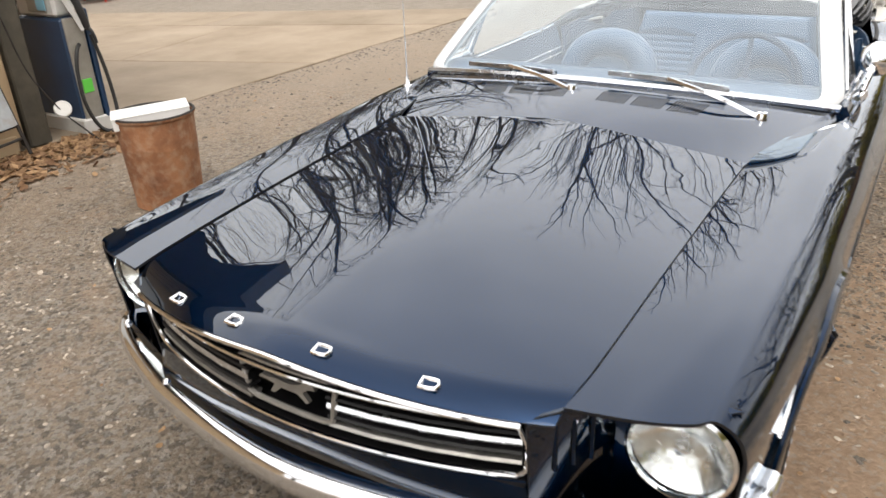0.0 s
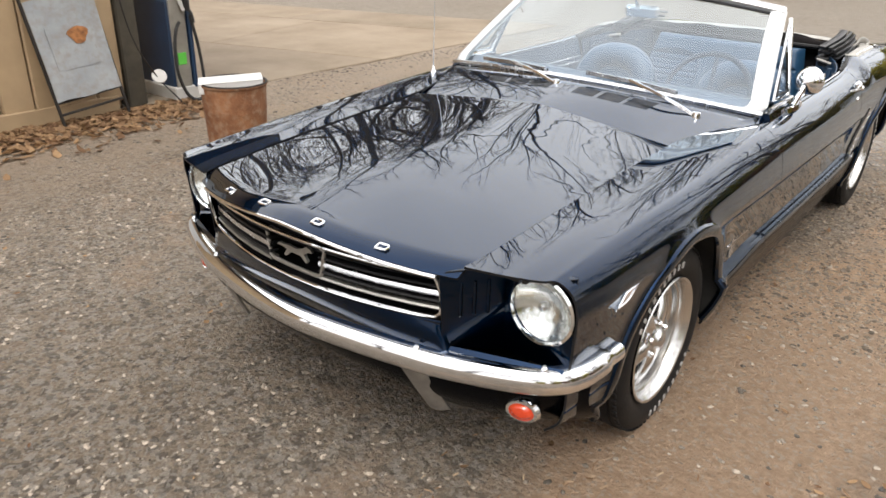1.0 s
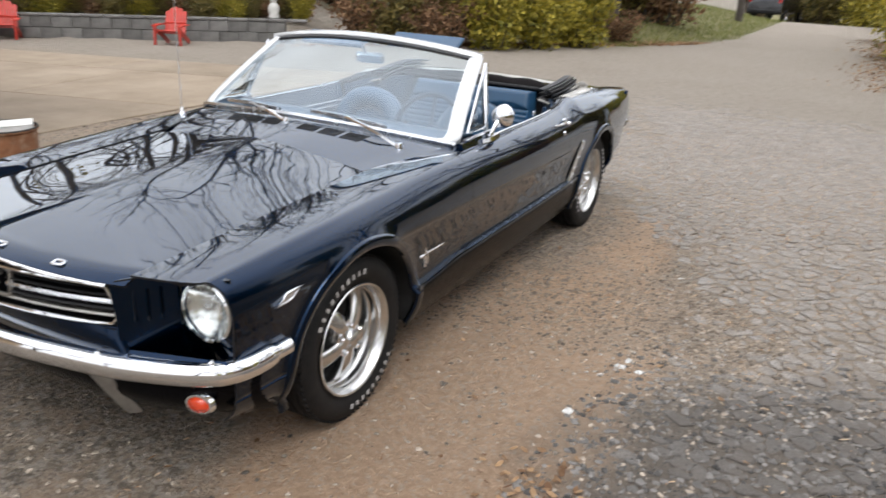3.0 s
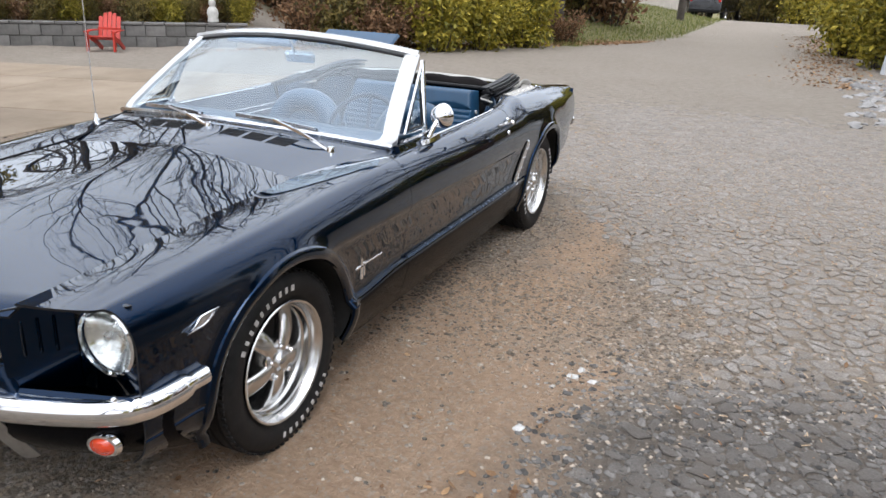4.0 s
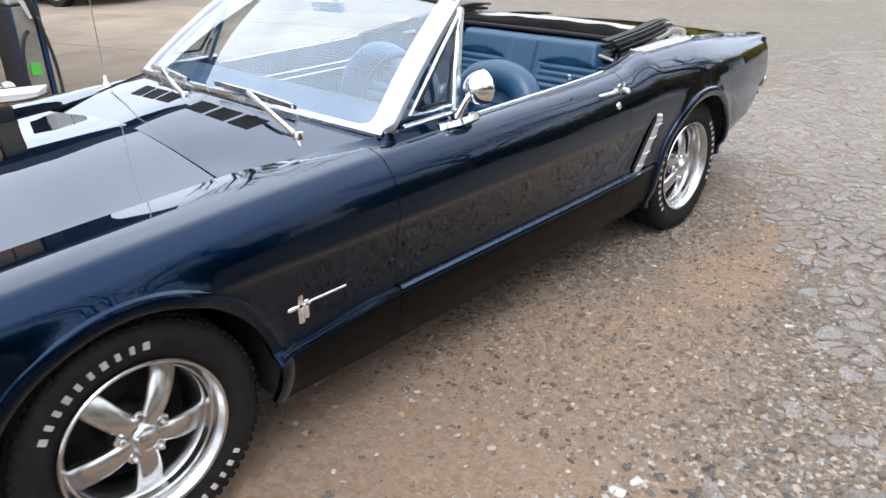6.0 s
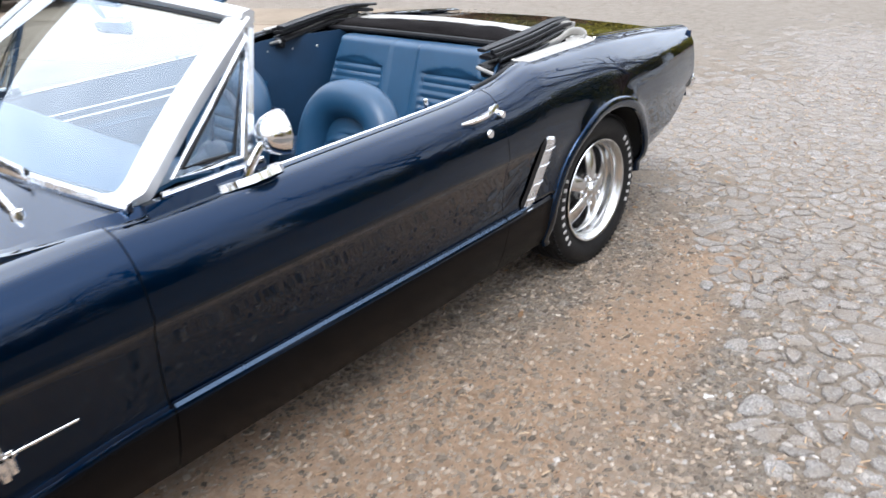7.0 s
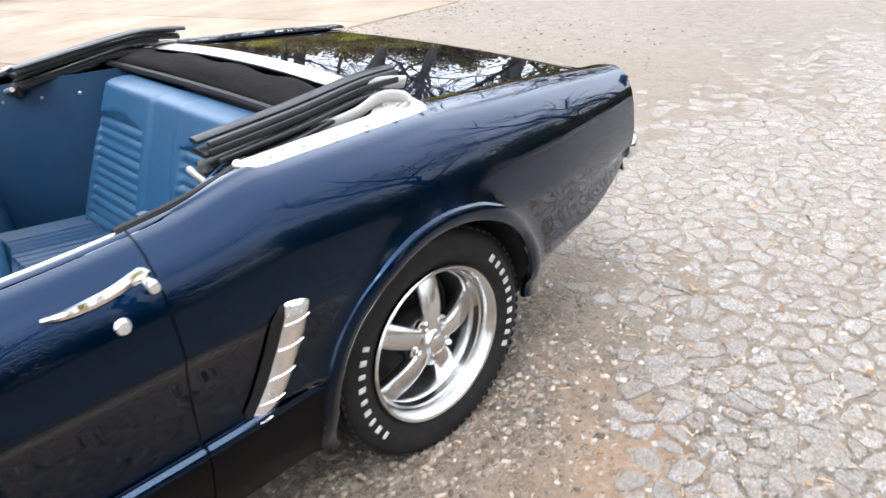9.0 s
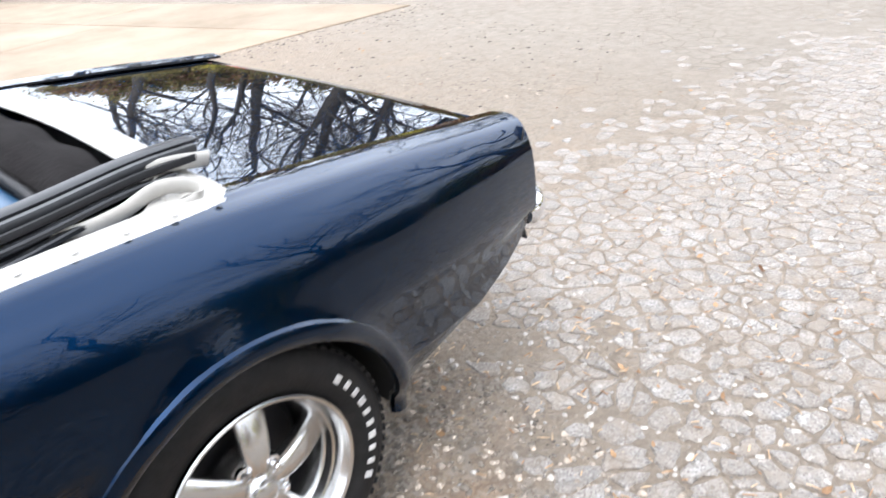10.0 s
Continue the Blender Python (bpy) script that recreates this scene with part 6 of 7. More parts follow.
back_sh = seat_back_shape()
cush_sh = padded(rounded_w(0.250, 0.18, 0.1), 0.50, 0.12, (-0.14, 0.14, 0.12, 0.86), 9)
for sx in (1, -1):
    cu = part("bucket_seat", cush_sh, VINYL, car, "blue vinyl bucket seat with ribbed inserts")
    seat_m = pose(sx * 0.358, -0.10, 0.335, -82, 0, 0)
    cu.matrix_basis = seat_m
    bk = part("seat_back", back_sh, VINYL, cu)
    back_m = seat_m.inverted() @ pose(sx * 0.358, 0.425, 0.338, -17, 0, 0)
    bk.matrix_basis = back_m
    sb = part("seat_rear_shell", Shape().grid(lambda u, v: (lerp(-0.22, 0.22, u), 0.045, lerp(0.02, 0.40, v)), 6, 6), VINYL_D, cu, thick=0.01)
    sb.matrix_basis = back_m

def bench_front(u, v):
    a = lerp(-1, 1, u)
    w, h = 0.515 - 0.085 * v**1.5, 0.56
    x, z = a * w, v * h
    edge = min((1 - abs(a)) * w, (1 - v) * h)
    d = 0.09 * (1 - max(0, 1 - edge / 0.045) ** 2.4)
    for xl, xr in ((-0.47 + 0.05 * v, -0.115), (0.115, 0.47 - 0.05 * v)):
        if xl < x < xr and 0.03 < z < 0.452 - 1.1 * (abs(x) - 0.28) ** 2:
            k = min(1, min(x - xl, xr - x, z - 0.03, 0.452 - 1.1 * (abs(x) - 0.28) ** 2 - z) / 0.012)
            t = (z - 0.03) / 0.422 * 13
            d -= k * (0.010 + 0.012 * (1 - abs(math.sin(math.pi * t)) ** 0.6))
    d -= 0.007 * smooth(0.085, 0.070, abs(x))
    return (x, -d, z)


bench = Shape().grid(bench_front, 110, 64).grid(lambda u, v: (lerp(0.50, -0.50, u) * (1 - 0.15 * v), 0.03, v * 0.54), 4, 4)
rear_bench = part("rear_seat", bench, VINYL, car, "blue vinyl rear bench with two ribbed inserts")
trim_x = interp([0.72, 0.85, 1.0, 1.15, 1.30], [0.715, 0.69, 0.615, 0.535, 0.49])
bench_m = pose(0, 1.060, 0.345, -20, 0, 0)
rear_bench.matrix_basis = bench_m
rc = part("rear_cushion", padded(lambda b: 0.53, 0.46, 0.11, (-0.48, 0.48, 0.12, 0.85), 26, across=True, nu=110, nv=30), VINYL_D, rear_bench)
rc.matrix_basis = bench_m.inverted() @ pose(0, 0.64, 0.385, -97, 0, 0)
for sx in (1, -1):
    q = Shape().grid(lambda u, v: (sx * (trim_x(lerp(0.72, 1.30, u)) - 0.03 * math.sin(math.pi * v) * (1 - u)), lerp(0.72, 1.30, u), lerp(z_top(lerp(0.72, 1.28, u)) - 0.015, 0.30, v)), 24, 12)
    qp = part("quarter_trim", q, VINYL_D, car, "blue vinyl quarter trim panel", thick=0.006)
    part("trim_post", Shape().sweep([(sx * 0.675, 0.78, 0.86), (sx * 0.665, 0.775, 0.60), (sx * 0.645, 0.78, 0.40)], ring(0.045, 12), scale=lambda t: 0.25 + 0.75 * smooth(0.0, 0.16, t)), VINYL_D, qp)
    for k in range(4):
        part("snap", Shape().lathe([(0, 0.006), (0.006, 0.004), (0.008, 0)], 10, pose(sx * (trim_x(0.82 + 0.10 * k) - 0.007), 0.82 + 0.10 * k, 0.825, 0, -90 * sx, 0)), DULL, qp)
    part("pinch_weld_seal", Shape().sweep(catmull([(sx * 0.738, 0.70, z_top(0.70) + 0.004), (sx * 0.730, 0.85, z_top(0.85) + 0.004), (sx * 0.70, 1.0, z_top(1.0) + 0.004)], 5), ring(0.009, 8)), BLACK, qp)
part("console", Shape().block((0, 0.10, 0.44), (0.15, 0.75, 0.10), 0.03), VINYL_D, car)
part("shift_lever", Shape().rod((0, -0.05, 0.48), (0, -0.10, 0.66), 0.006).lathe([(0, 0.03), (0.018, 0.015), (0.02, 0), (0.01, -0.015)], 16, Matrix.Translation((0, -0.10, 0.66))), CHROME, car)

# folded top: frame bundles, canvas roll, white binding and straps
for sx in (1, -1):
    lay = ((0.590, 0.962, 0.019, 0.006, SEAL), (0.630, 0.957, 0.009, 0.008, SEAL), (0.653, 0.948, 0.006, 0.007, BLACK), (0.664, 0.932, 0.008, 0.006, SEAL), (0.606, 0.938, 0.030, 0.007, BLACK), (0.668, 0.908, 0.009, 0.006, SEAL), (0.600, 0.905, 0.030, 0.008, BLACK), (0.640, 0.885, 0.016, 0.006, SEAL))
    base = None
    for i, (x, z, w, h, mt) in enumerate(lay):
        y0, y1 = 0.955 + 0.012 * (i % 2), (1.52, 1.505, 1.49, 1.44, 1.50, 1.36, 1.40, 1.30)[i]
        pth = catmull([(sx * (x - 0.015), y0, z - 0.030), (sx * x, lerp(y0, y1, 0.4), z - 0.010), (sx * (x - 0.01), lerp(y0, y1, 0.75), z + 0.006), (sx * (x - 0.045), y1, z - 0.004)], 5)
        b = Shape().sweep(pth, [(-w, -h * 0.8), (-w * 0.6, -h), (w * 0.6, -h), (w, -h * 0.6), (w, h * 0.5), (w * 0.7, h), (-w * 0.7, h), (-w, h * 0.6)])
        if base is None:
            base = part("top_frame", b, mt, car, "folded black convertible-top side rails")
        else:
            part("rail", b, mt, base)
    part("hinge", Shape().block((sx * 0.60, 0.955, 0.862), (0.05, 0.03, 0.045), 0.008), BLACK, base)
    part("hinge_pin", Shape().rod((sx * 0.57, 0.935, 0.875), (sx * 0.645, 0.935, 0.858), 0.008), DULL, base)
    for k, (a, b) in enumerate((((0.60, 1.02, 0.885), (0.62, 1.40, 0.935)), ((0.64, 1.08, 0.868), (0.60, 1.44, 0.91)))):
        part("link_rod", Shape().rod((sx * a[0], a[1], a[2]), (sx * b[0], b[1], b[2]), 0.008), DULL, base)
    # white binding along the quarter's top edge
    def binding(u, v, sx=sx):
        y = lerp(0.962 + 0.016 * (2 * v - 1) ** 2, 1.500 - 0.030 * v, u)
        out = lerp(0.757, 0.742, u) - 0.016 * max(0, 1 - u / 0.06) ** 2 - 0.03 * max(0, (u - 0.95) / 0.05) ** 2
        wide = 0.050 + 0.015 * u + 0.13 * smooth(0.72, 0.95, u)
        return (sx * (out - wide * v), y, z_top(y) - 0.001 + 0.012 * math.sin(math.pi * min(0.6, v * 1.3)) + 0.02 * v * smooth(0.7, 1.0, u))

    bind = part("top_binding", Shape().grid(binding, 30, 10), WHITE_V, car, "off-white vinyl binding strip with snaps", thick=0.004)
    for k in range(6):
        yy = 1.03 + 0.085 * k
        part("snap", Shape().lathe([(0, 0.004), (0.005, 0.003), (0.007, 0)], 10, Matrix.Translation((sx * 0.738, yy, z_top(yy) + 0.0125))), BRIGHT, bind)
    loop = catmull([(sx * x, y, z) for x, y, z in ((0.600, 1.520, 0.930), (0.615, 1.42, 0.950), (0.625, 1.31, 0.946), (0.632, 1.232, 0.930), (0.645, 1.208, 0.914), (0.660, 1.24, 0.906), (0.668, 1.31, 0.914), (0.668, 1.365, 0.930), (0.676, 1.40, 0.934), (0.690, 1.432, 0.926), (0.700, 1.440, 0.908), (0.702, 1.40, 0.896), (0.702, 1.32, 0.890), (0.700, 1.25, 0.886))], 5)
    part("strap", Shape().sweep(loop, ring(1.0, 12, 0.0065, 0.017), up=(0.3 * sx, 0, 1)), WHITE_V, bind, "looped white vinyl strap")
    wedge = Shape().grid(lambda u, v: (sx * lerp(lerp(0.60, 0.69, v), lerp(0.545, 0.70, v), u), lerp(1.40 - 0.02 * v, 1.490 - 0.02 * v, u), lerp(lerp(0.950, 0.905, v), 0.903, u) + 0.008 * math.sin(9 * u + 4 * v)), 12, 6)
    part("binding_flap", wedge, WHITE_V, bind, thick=0.003)


def roll_pt(u, v):
    x = lerp(-0.60, 0.60, u)
    a = 2 * math.pi * v
    wob = 0.010 * noise.noise((x * 4, math.cos(a) * 1.5, math.sin(a) * 1.5)) + 0.006 * math.sin(x * 21 + 2 * math.cos(a))
    return (x, 1.352 - 0.035 * (x / 0.6) ** 2 + (0.068 + wob) * math.cos(a), 0.868 + 0.028 * (1 - (x / 0.6) ** 4) + (0.036 + wob) * math.sin(a))


part("folded_top", Shape().grid(roll_pt, 70, 24), CANVAS, car, "black canvas top folded behind the rear seat", angle=70)
part("top_bow", Shape().sweep([(x, 1.268 - 0.02 * (x / 0.58) ** 2, 0.888) for x in np.linspace(-0.58, 0.58, 15)], ring(0.012, 8)), BLACK, car)
part("well_cover", Shape().grid(lambda u, v: (lerp(-0.67, 0.67, u), lerp(1.455, 1.60, v), z_top(lerp(1.455, 1.60, v)) - 0.004 + 0.018 * (1 - lerp(-1, 1, u) ** 2)), 24, 6), PAINT, car, "painted panel behind the folded top", thick=0.004)
part("rear_binding", Shape().grid(lambda u, v: (lerp(-0.66, 0.66, u), 1.415 + 0.025 * (1 - lerp(-1, 1, u) ** 2) + lerp(0, 0.075, v), z_top(1.44) + 0.022 * (1 - lerp(-1, 1, u) ** 2) + 0.004 + 0.010 * math.sin(math.pi * v)), 30, 6), WHITE_V, car, "off-white vinyl band across the rear deck", thick=0.004)
s = Shape().add([(-0.64, 1.36, 0.62), (0.64, 1.36, 0.62), (0.62, 1.58, 0.80), (-0.62, 1.58, 0.80)], [(0, 1, 2, 3)])
part("top_well", s, BLACK, car, thick=0.004)

# ---- trees, bare for the winter ----
def bare_tree(seed, height, spread=1.0):
    rnd = random.Random(seed)
    s = Shape()

    def grow(p, d, length, r, level):
        n = 4 if level < 2 else 3
        sides = (9, 7, 5, 4, 3, 3)[level]
        pts, q, dd = [p.copy()], p.copy(), d.copy()
        for i in range(n):
            dd = (dd + Vector((rnd.gauss(0, 1), rnd.gauss(0, 1), rnd.gauss(0.10, 0.6))) * (0.07 + 0.045 * level)).normalized()
            q = q + dd * (length / n)
            pts.append(q.copy())
        end = 0.62 if level < 4 else 0.3
        s.sweep(pts, ring(1.0, sides), caps=False, up=(0.3, 0.9, 0.1), scale=lambda t: r * lerp(1, end, t))
        if level >= 5:
            return
        kids = (4, 4, 4, 3, 3)[level]
        for k in range(kids):
            t = lerp(0.38 if level == 0 else 0.25, 1.0, (k + rnd.random() * 0.7) / kids)
            i = min(int(t * n), n - 1)
            b = pts[i].lerp(pts[i + 1], t * n - i)
            ax = pts[i + 1] - pts[i]
            out = ax.normalized().orthogonal()
            out.rotate(Matrix.Rotation(rnd.uniform(0, 6.283), 3, ax))
            tilt = rnd.uniform(0.45, 0.95) * spread
            nd = (ax.normalized() * math.cos(tilt) + out * math.sin(tilt) + Vector((0, 0, 0.22))).normalized()
            grow(b, nd, length * rnd.uniform(0.50, 0.74) * (0.85 if level == 0 else 1), r * lerp(1, end, t) * rnd.uniform(0.45, 0.64), level + 1)
        if level < 4:
            grow(pts[-1], dd, length * 0.62, r * end * 0.95, level + 1)

    grow(Vector((0, 0, -0.2)), Vector((rnd.gauss(0, 0.05), rnd.gauss(0, 0.05), 1)).normalized(), height * 0.42, height * 0.0140, 0)
    return s


tree_shapes = []
for k, (hh, spr) in enumerate(((14.0, 1.0), (12.0, 1.2), (15.0, 0.85), (10.5, 1.15))):
    t = thing("bare_tree", "tall leafless hardwood tree on the wooded bank", "tree", "bare trees round the yard")
    sh = bare_tree(11 + k, hh, spr)
    part("trunk_and_limbs", sh, BARK, t, smooth=True, angle=80)
    tree_shapes.append(t)
rnd = random.Random(5)
spots = []
for k in range(14):  # behind the wall and the shrubs
    a = k / 13
    spots.append((lerp(-18.5, -3.0, a) + rnd.uniform(-0.9, 0.9), lerp(7.5, 18.5, a) + rnd.uniform(0.2, 3.2)))
for k in range(7):  # second row
    a = k / 6
    spots.append((lerp(-26, -3.5, a) + rnd.uniform(-1.5, 1.5), lerp(12, 30, a) + rnd.uniform(0, 3)))
for k in range(10):  # along the far side of the drive, behind the walk
    a = k / 9
    spots.append((lerp(6.0, 13.0, rnd.random()), lerp(24, -12, a) + rnd.uniform(-1, 1)))
for k in range(5):
    spots.append((lerp(-12, 8, k / 4) + rnd.uniform(-1, 1), -15 + rnd.uniform(-3, 2)))
for k in range(14):  # woods at the end of the drive
    spots.append((lerp(-16, 26, k / 13) + rnd.uniform(-1, 1), 54 + rnd.uniform(-3, 6)))
for i, (x, y) in enumerate(spots):
    m = pose(x, y, ground_z(x, y), 0, 0, rnd.uniform(0, 360)) @ Matrix.Scale(rnd.uniform(0.75, 1.05), 4)
    src = tree_shapes[i % 4]
    if i < 4:
        src.matrix_basis = m
    else:
        c = copy_thing(src, pose(0, 0, 0))
        c.matrix_basis = m


# ---- shrubs of many small leaves on thin stems ----
def shrub(seed, leaves, size, mat, label, name="shrub", leaf=0.05, bare=0.0):
    rg = np.random.RandomState(seed)
    t = thing(name, label, "shrub", "shrubs round the yard")
    st = Shape()
    tips = []
    rn = random.Random(seed)
    for k in range(26):
        a, lean = rn.uniform(0, 6.283), rn.uniform(0.1, 0.75)
        h = rn.uniform(0.55, 1.0) * size[2]
        p = [Vector((0.25 * size[0] * math.cos(a) * rn.random(), 0.25 * size[1] * math.sin(a) * rn.random(), -0.05))]
        for j in range(1, 5):
            f = j / 4
            p.append(Vector((p[0].x + size[0] * 0.75 * lean * math.cos(a) * f**1.3 + rn.gauss(0, 0.06), p[0].y + size[1] * 0.75 * lean * math.sin(a) * f**1.3 + rn.gauss(0, 0.06), h * f * (1 - 0.2 * lean * f))))
        st.sweep(p, ring(1.0, 4), caps=False, up=(0.3, 0.9, 0.1), scale=lambda q: 0.014 * (1.1 - q))
        tips += p[1:]
    part("branchwork", st, BARK, t)
    c = np.array([tuple(q) for q in tips])
    pick = c[rg.randint(0, len(c), leaves)] + rg.normal(0, 1, (leaves, 3)) * np.array([0.13 * size[0], 0.13 * size[1], 0.09 * size[2]])
    pick[:, 2] = np.abs(pick[:, 2])
    d1 = rg.normal(0, 1, (leaves, 3))
    d1 /= np.linalg.norm(d1, axis=1)[:, None]
    d2 = np.cross(d1, rg.normal(0, 1, (leaves, 3)))
    d2 /= np.linalg.norm(d2, axis=1)[:, None]
    ln = leaf * rg.uniform(0.6, 1.4, (leaves, 1))
    nrm = np.cross(d1, d2) * ln * 0.15
    v = np.stack([pick - d1 * ln, pick + d2 * ln * 0.45 + nrm, pick + d1 * ln, pick - d2 * ln * 0.45 + nrm], 1).reshape(-1, 3)
    s = Shape()
    s.v, s.f = v.tolist(), [(4 * i, 4 * i + 1, 4 * i + 2, 4 * i + 3) for i in range(leaves)]
    part("foliage", s, mat, t, smooth=False)
    return t


sh_a = shrub(3, 5200, (1.1, 1.0, 1.9), LEAF_GREEN, "dense shrub with yellow-green autumn leaves", leaf=0.055)
sh_b = shrub(4, 4200, (1.2, 1.1, 1.6), LEAF_OLIVE, "dark olive shrub with thin stems on the bank", leaf=0.05)
sh_c = shrub(6, 2200, (1.2, 1.1, 1.3), LEAF_BROWN, "tangled shrub with dry brown leaves", leaf=0.05)
used = set()
rnd = random.Random(9)


def put(src, x, y, sc):
    m = pose(x, y, ground_z(x, y) - 0.03, 0, 0, rnd.uniform(0, 360)) @ Matrix.Scale(sc, 4)
    if src.name in used:
        o = copy_thing(src, pose(0, 0, 0))
    else:
        used.add(src.name)
        o = src
    o.matrix_basis = m


for x, y, sc, kd in ((-4.9, 12.2, 1.15, "a"), (-4.2, 13.2, 1.05, "a"), (-3.6, 14.4, 1.0, "a"), (-5.4, 13.6, 1.3, "a"), (-6.0, 11.6, 1.0, "c"), (-6.9, 11.4, 1.1, "b"), (-7.8, 11.6, 1.1, "c"), (-6.4, 12.9, 1.4, "b"), (-4.6, 15.4, 1.3, "a"),
                     (-3.2, 16.4, 0.7, "c"), (3.4, 18.2, 1.35, "a"), (4.0, 15.6, 1.25, "a"), (4.2, 21.0, 1.6, "a"), (5.2, 14.2, 1.4, "b"), (3.6, 25.0, 1.7, "a"), (5.6, 18.5, 1.8, "b"),
                     (0.2, 43.5, 2.0, "b"), (2.2, 42.0, 1.8, "a"), (-0.8, 46.0, 2.1, "b"), (4.2, 34.0, 2.2, "a"), (6.0, 11.0, 1.1, "c"), (6.2, 7.0, 1.0, "b")):
    put({"a": sh_a, "b": sh_b, "c": sh_c}[kd], x, y, sc)
for k in range(26):  # undergrowth on the bank
    t = k / 25
    c = W0 + WD * lerp(0.5, length - 0.2, t) + WN * rnd.uniform(1.0, 2.6)
    put((sh_b, sh_c, sh_b, sh_a)[k % 4 if k % 7 == 3 else k % 3], c.x, c.y, rnd.uniform(0.55, 1.05))
for k in range(30):  # low growth hard against the back of the wall
    c = W0 + WD * lerp(2.0, length - 0.1, (k + rnd.uniform(-0.3, 0.3)) / 29) + WN * rnd.uniform(0.55, 0.9)
    put((sh_a, sh_b, sh_c, sh_b, sh_a)[k % 5], c.x, c.y, rnd.uniform(0.36, 0.58))
for k in range(22):  # a second, taller belt that closes the view
    t = k / 21
    x, y = lerp(-23, -3.5, t), lerp(10.0, 21.0, t) + rnd.uniform(-0.5, 1.5)
    put((sh_b, sh_c)[k % 2], x, y, rnd.uniform(1.5, 2.3))
for k in range(20):  # woods at the end of the drive
    put((sh_b, sh_c, sh_b, sh_a)[k % 4], lerp(-15, 26, k / 19) if k % 2 else lerp(3, 20, k / 19), 50.5 + rnd.uniform(0, 5), rnd.uniform(2.8, 4.2))
for k in range(18):  # belt behind the walk
    y = lerp(22, -14, k / 17)
    put((sh_b, sh_c, sh_a)[k % 3], rnd.uniform(7.5, 10.5), y, rnd.uniform(1.2, 2.0))


# ---- loose stuff on the ground ----
def scatter(name, label, category, mat, n, seed, where, build, smooth=False):
    rg = np.random.RandomState(seed)
    s = Shape()
    made, tries = 0, 0
    while made < n and tries < n * 12:
        tries += 1
        p = where(rg)
        if p is None:
            continue
        build(s, rg, *p)
        made += 1
    return solid(name, s, mat, label, category, kind="stuff", smooth=smooth, angle=60)


OCT = [(1, 0, 0), (0, 1, 0), (-1, 0, 0), (0, -1, 0), (0, 0, 1), (0.7, 0.7, 0.55), (-0.7, 0.7, 0.5), (-0.7, -0.7, 0.6), (0.7, -0.7, 0.5)]
OCF = [(0, 5, 8), (1, 6, 5), (2, 7, 6), (3, 8, 7), (5, 6, 4), (6, 7, 4), (7, 8, 4), (8, 5, 4), (0, 1, 5), (1, 2, 6), (2, 3, 7), (3, 0, 8)]


def stone(s, rg, x, y, lo, hi):
    r = lo + (hi - lo) * rg.rand() ** 2.3
    a = rg.uniform(0, 6.283)
    sx, sy, sz = r * rg.uniform(0.8, 1.3), r * rg.uniform(0.6, 1.0), r * rg.uniform(0.45, 0.8)
    c, sn_ = math.cos(a), math.sin(a)
    z = ground_z(x, y) - 0.15 * r
    j = rg.uniform(0.75, 1.2, len(OCT))
    s.add([(x + (c * sx * p[0] - sn_ * sy * p[1]) * q, y + (sn_ * sx * p[0] + c * sy * p[1]) * q, z + sz * p[2] * q) for p, q in zip(OCT, j)], OCF)


def yard(rg, x0, x1, y0, y1, lo, hi, keep=None):
    x, y = rg.uniform(x0, x1), rg.uniform(y0, y1)
    if keep is not None and not keep(x, y, rg):
        return None
    return (x, y, lo, hi)


dens = lambda x, y: 0.5 + 0.9 * noise.noise((x * 0.8, y * 0.8, 4.4))
scatter("gravel", "small grey-brown gravel stones", "gravel", STONE, 30000, 21, lambda rg: yard(rg, -2.6, 3.4, -3.6, 2.2, 0.003, 0.014, lambda x, y, r: r.rand() < dens(x, y) * (1 - 0.85 * min(1, 1.6 * tan_patch(x, y))) * (1 - 0.85 * rear_patch(x, y))), stone)
scatter("gravel", "coarse loose gravel along the car's shaded side", "gravel", BROWNSTONE, 9000, 22, lambda rg: yard(rg, 0.55, 2.3, -1.1, 1.7, 0.003, 0.015, lambda x, y, r: r.rand() < smooth(0.15, 0.9, dens(x, y) - abs(x - 1.2) * 0.5 + 0.35) * smooth(-0.7, 0.1, y) * (1 - 0.85 * rear_patch(x, y))), stone)
scatter("gravel", "small grey gravel stones at the far side of the car", "gravel", STONE, 3000, 23, lambda rg: yard(rg, -4.3, -1.0, -1.5, 6.5, 0.004, 0.020), stone)
scatter("gravel", "pale crumbs of broken asphalt between the pieces", "gravel", CRUMB, 9000, 26, lambda rg: yard(rg, 0.3, 3.2, -0.6, 4.6, 0.003, 0.015, lambda x, y, r: r.rand() < smooth(-0.4, 0.3, asphalt_here(x, y)) * (1 - 0.8 * rear_patch(x, y))), stone)
dark_spot = lambda x, y: 0.9 * (x - 2.55) ** 2 + 0.55 * (y + 1.35) ** 2 + 0.5 * noise.noise((x * 1.6, y * 1.6, 2.0))
scatter("gravel", "dark grey crushed stone where the asphalt has worn through", "gravel", DARKSTONE, 9000, 27, lambda rg: yard(rg, 1.5, 3.4, -2.8, 0.5, 0.004, 0.020, lambda x, y, r: r.rand() < smooth(1.5, 0.6, dark_spot(x, y))), stone)
scatter("gravel", "loose stones spilled over the edge of the concrete", "gravel", STONE, 3500, 28, lambda rg: yard(rg, -5.6, -3.6, -0.2, 6.9, 0.004, 0.018, lambda x, y, r: r.rand() < math.exp(-((x + 4.3 + 0.35 * noise.noise((y * 1.3, 0, 3))) / 0.35) ** 2)), stone)
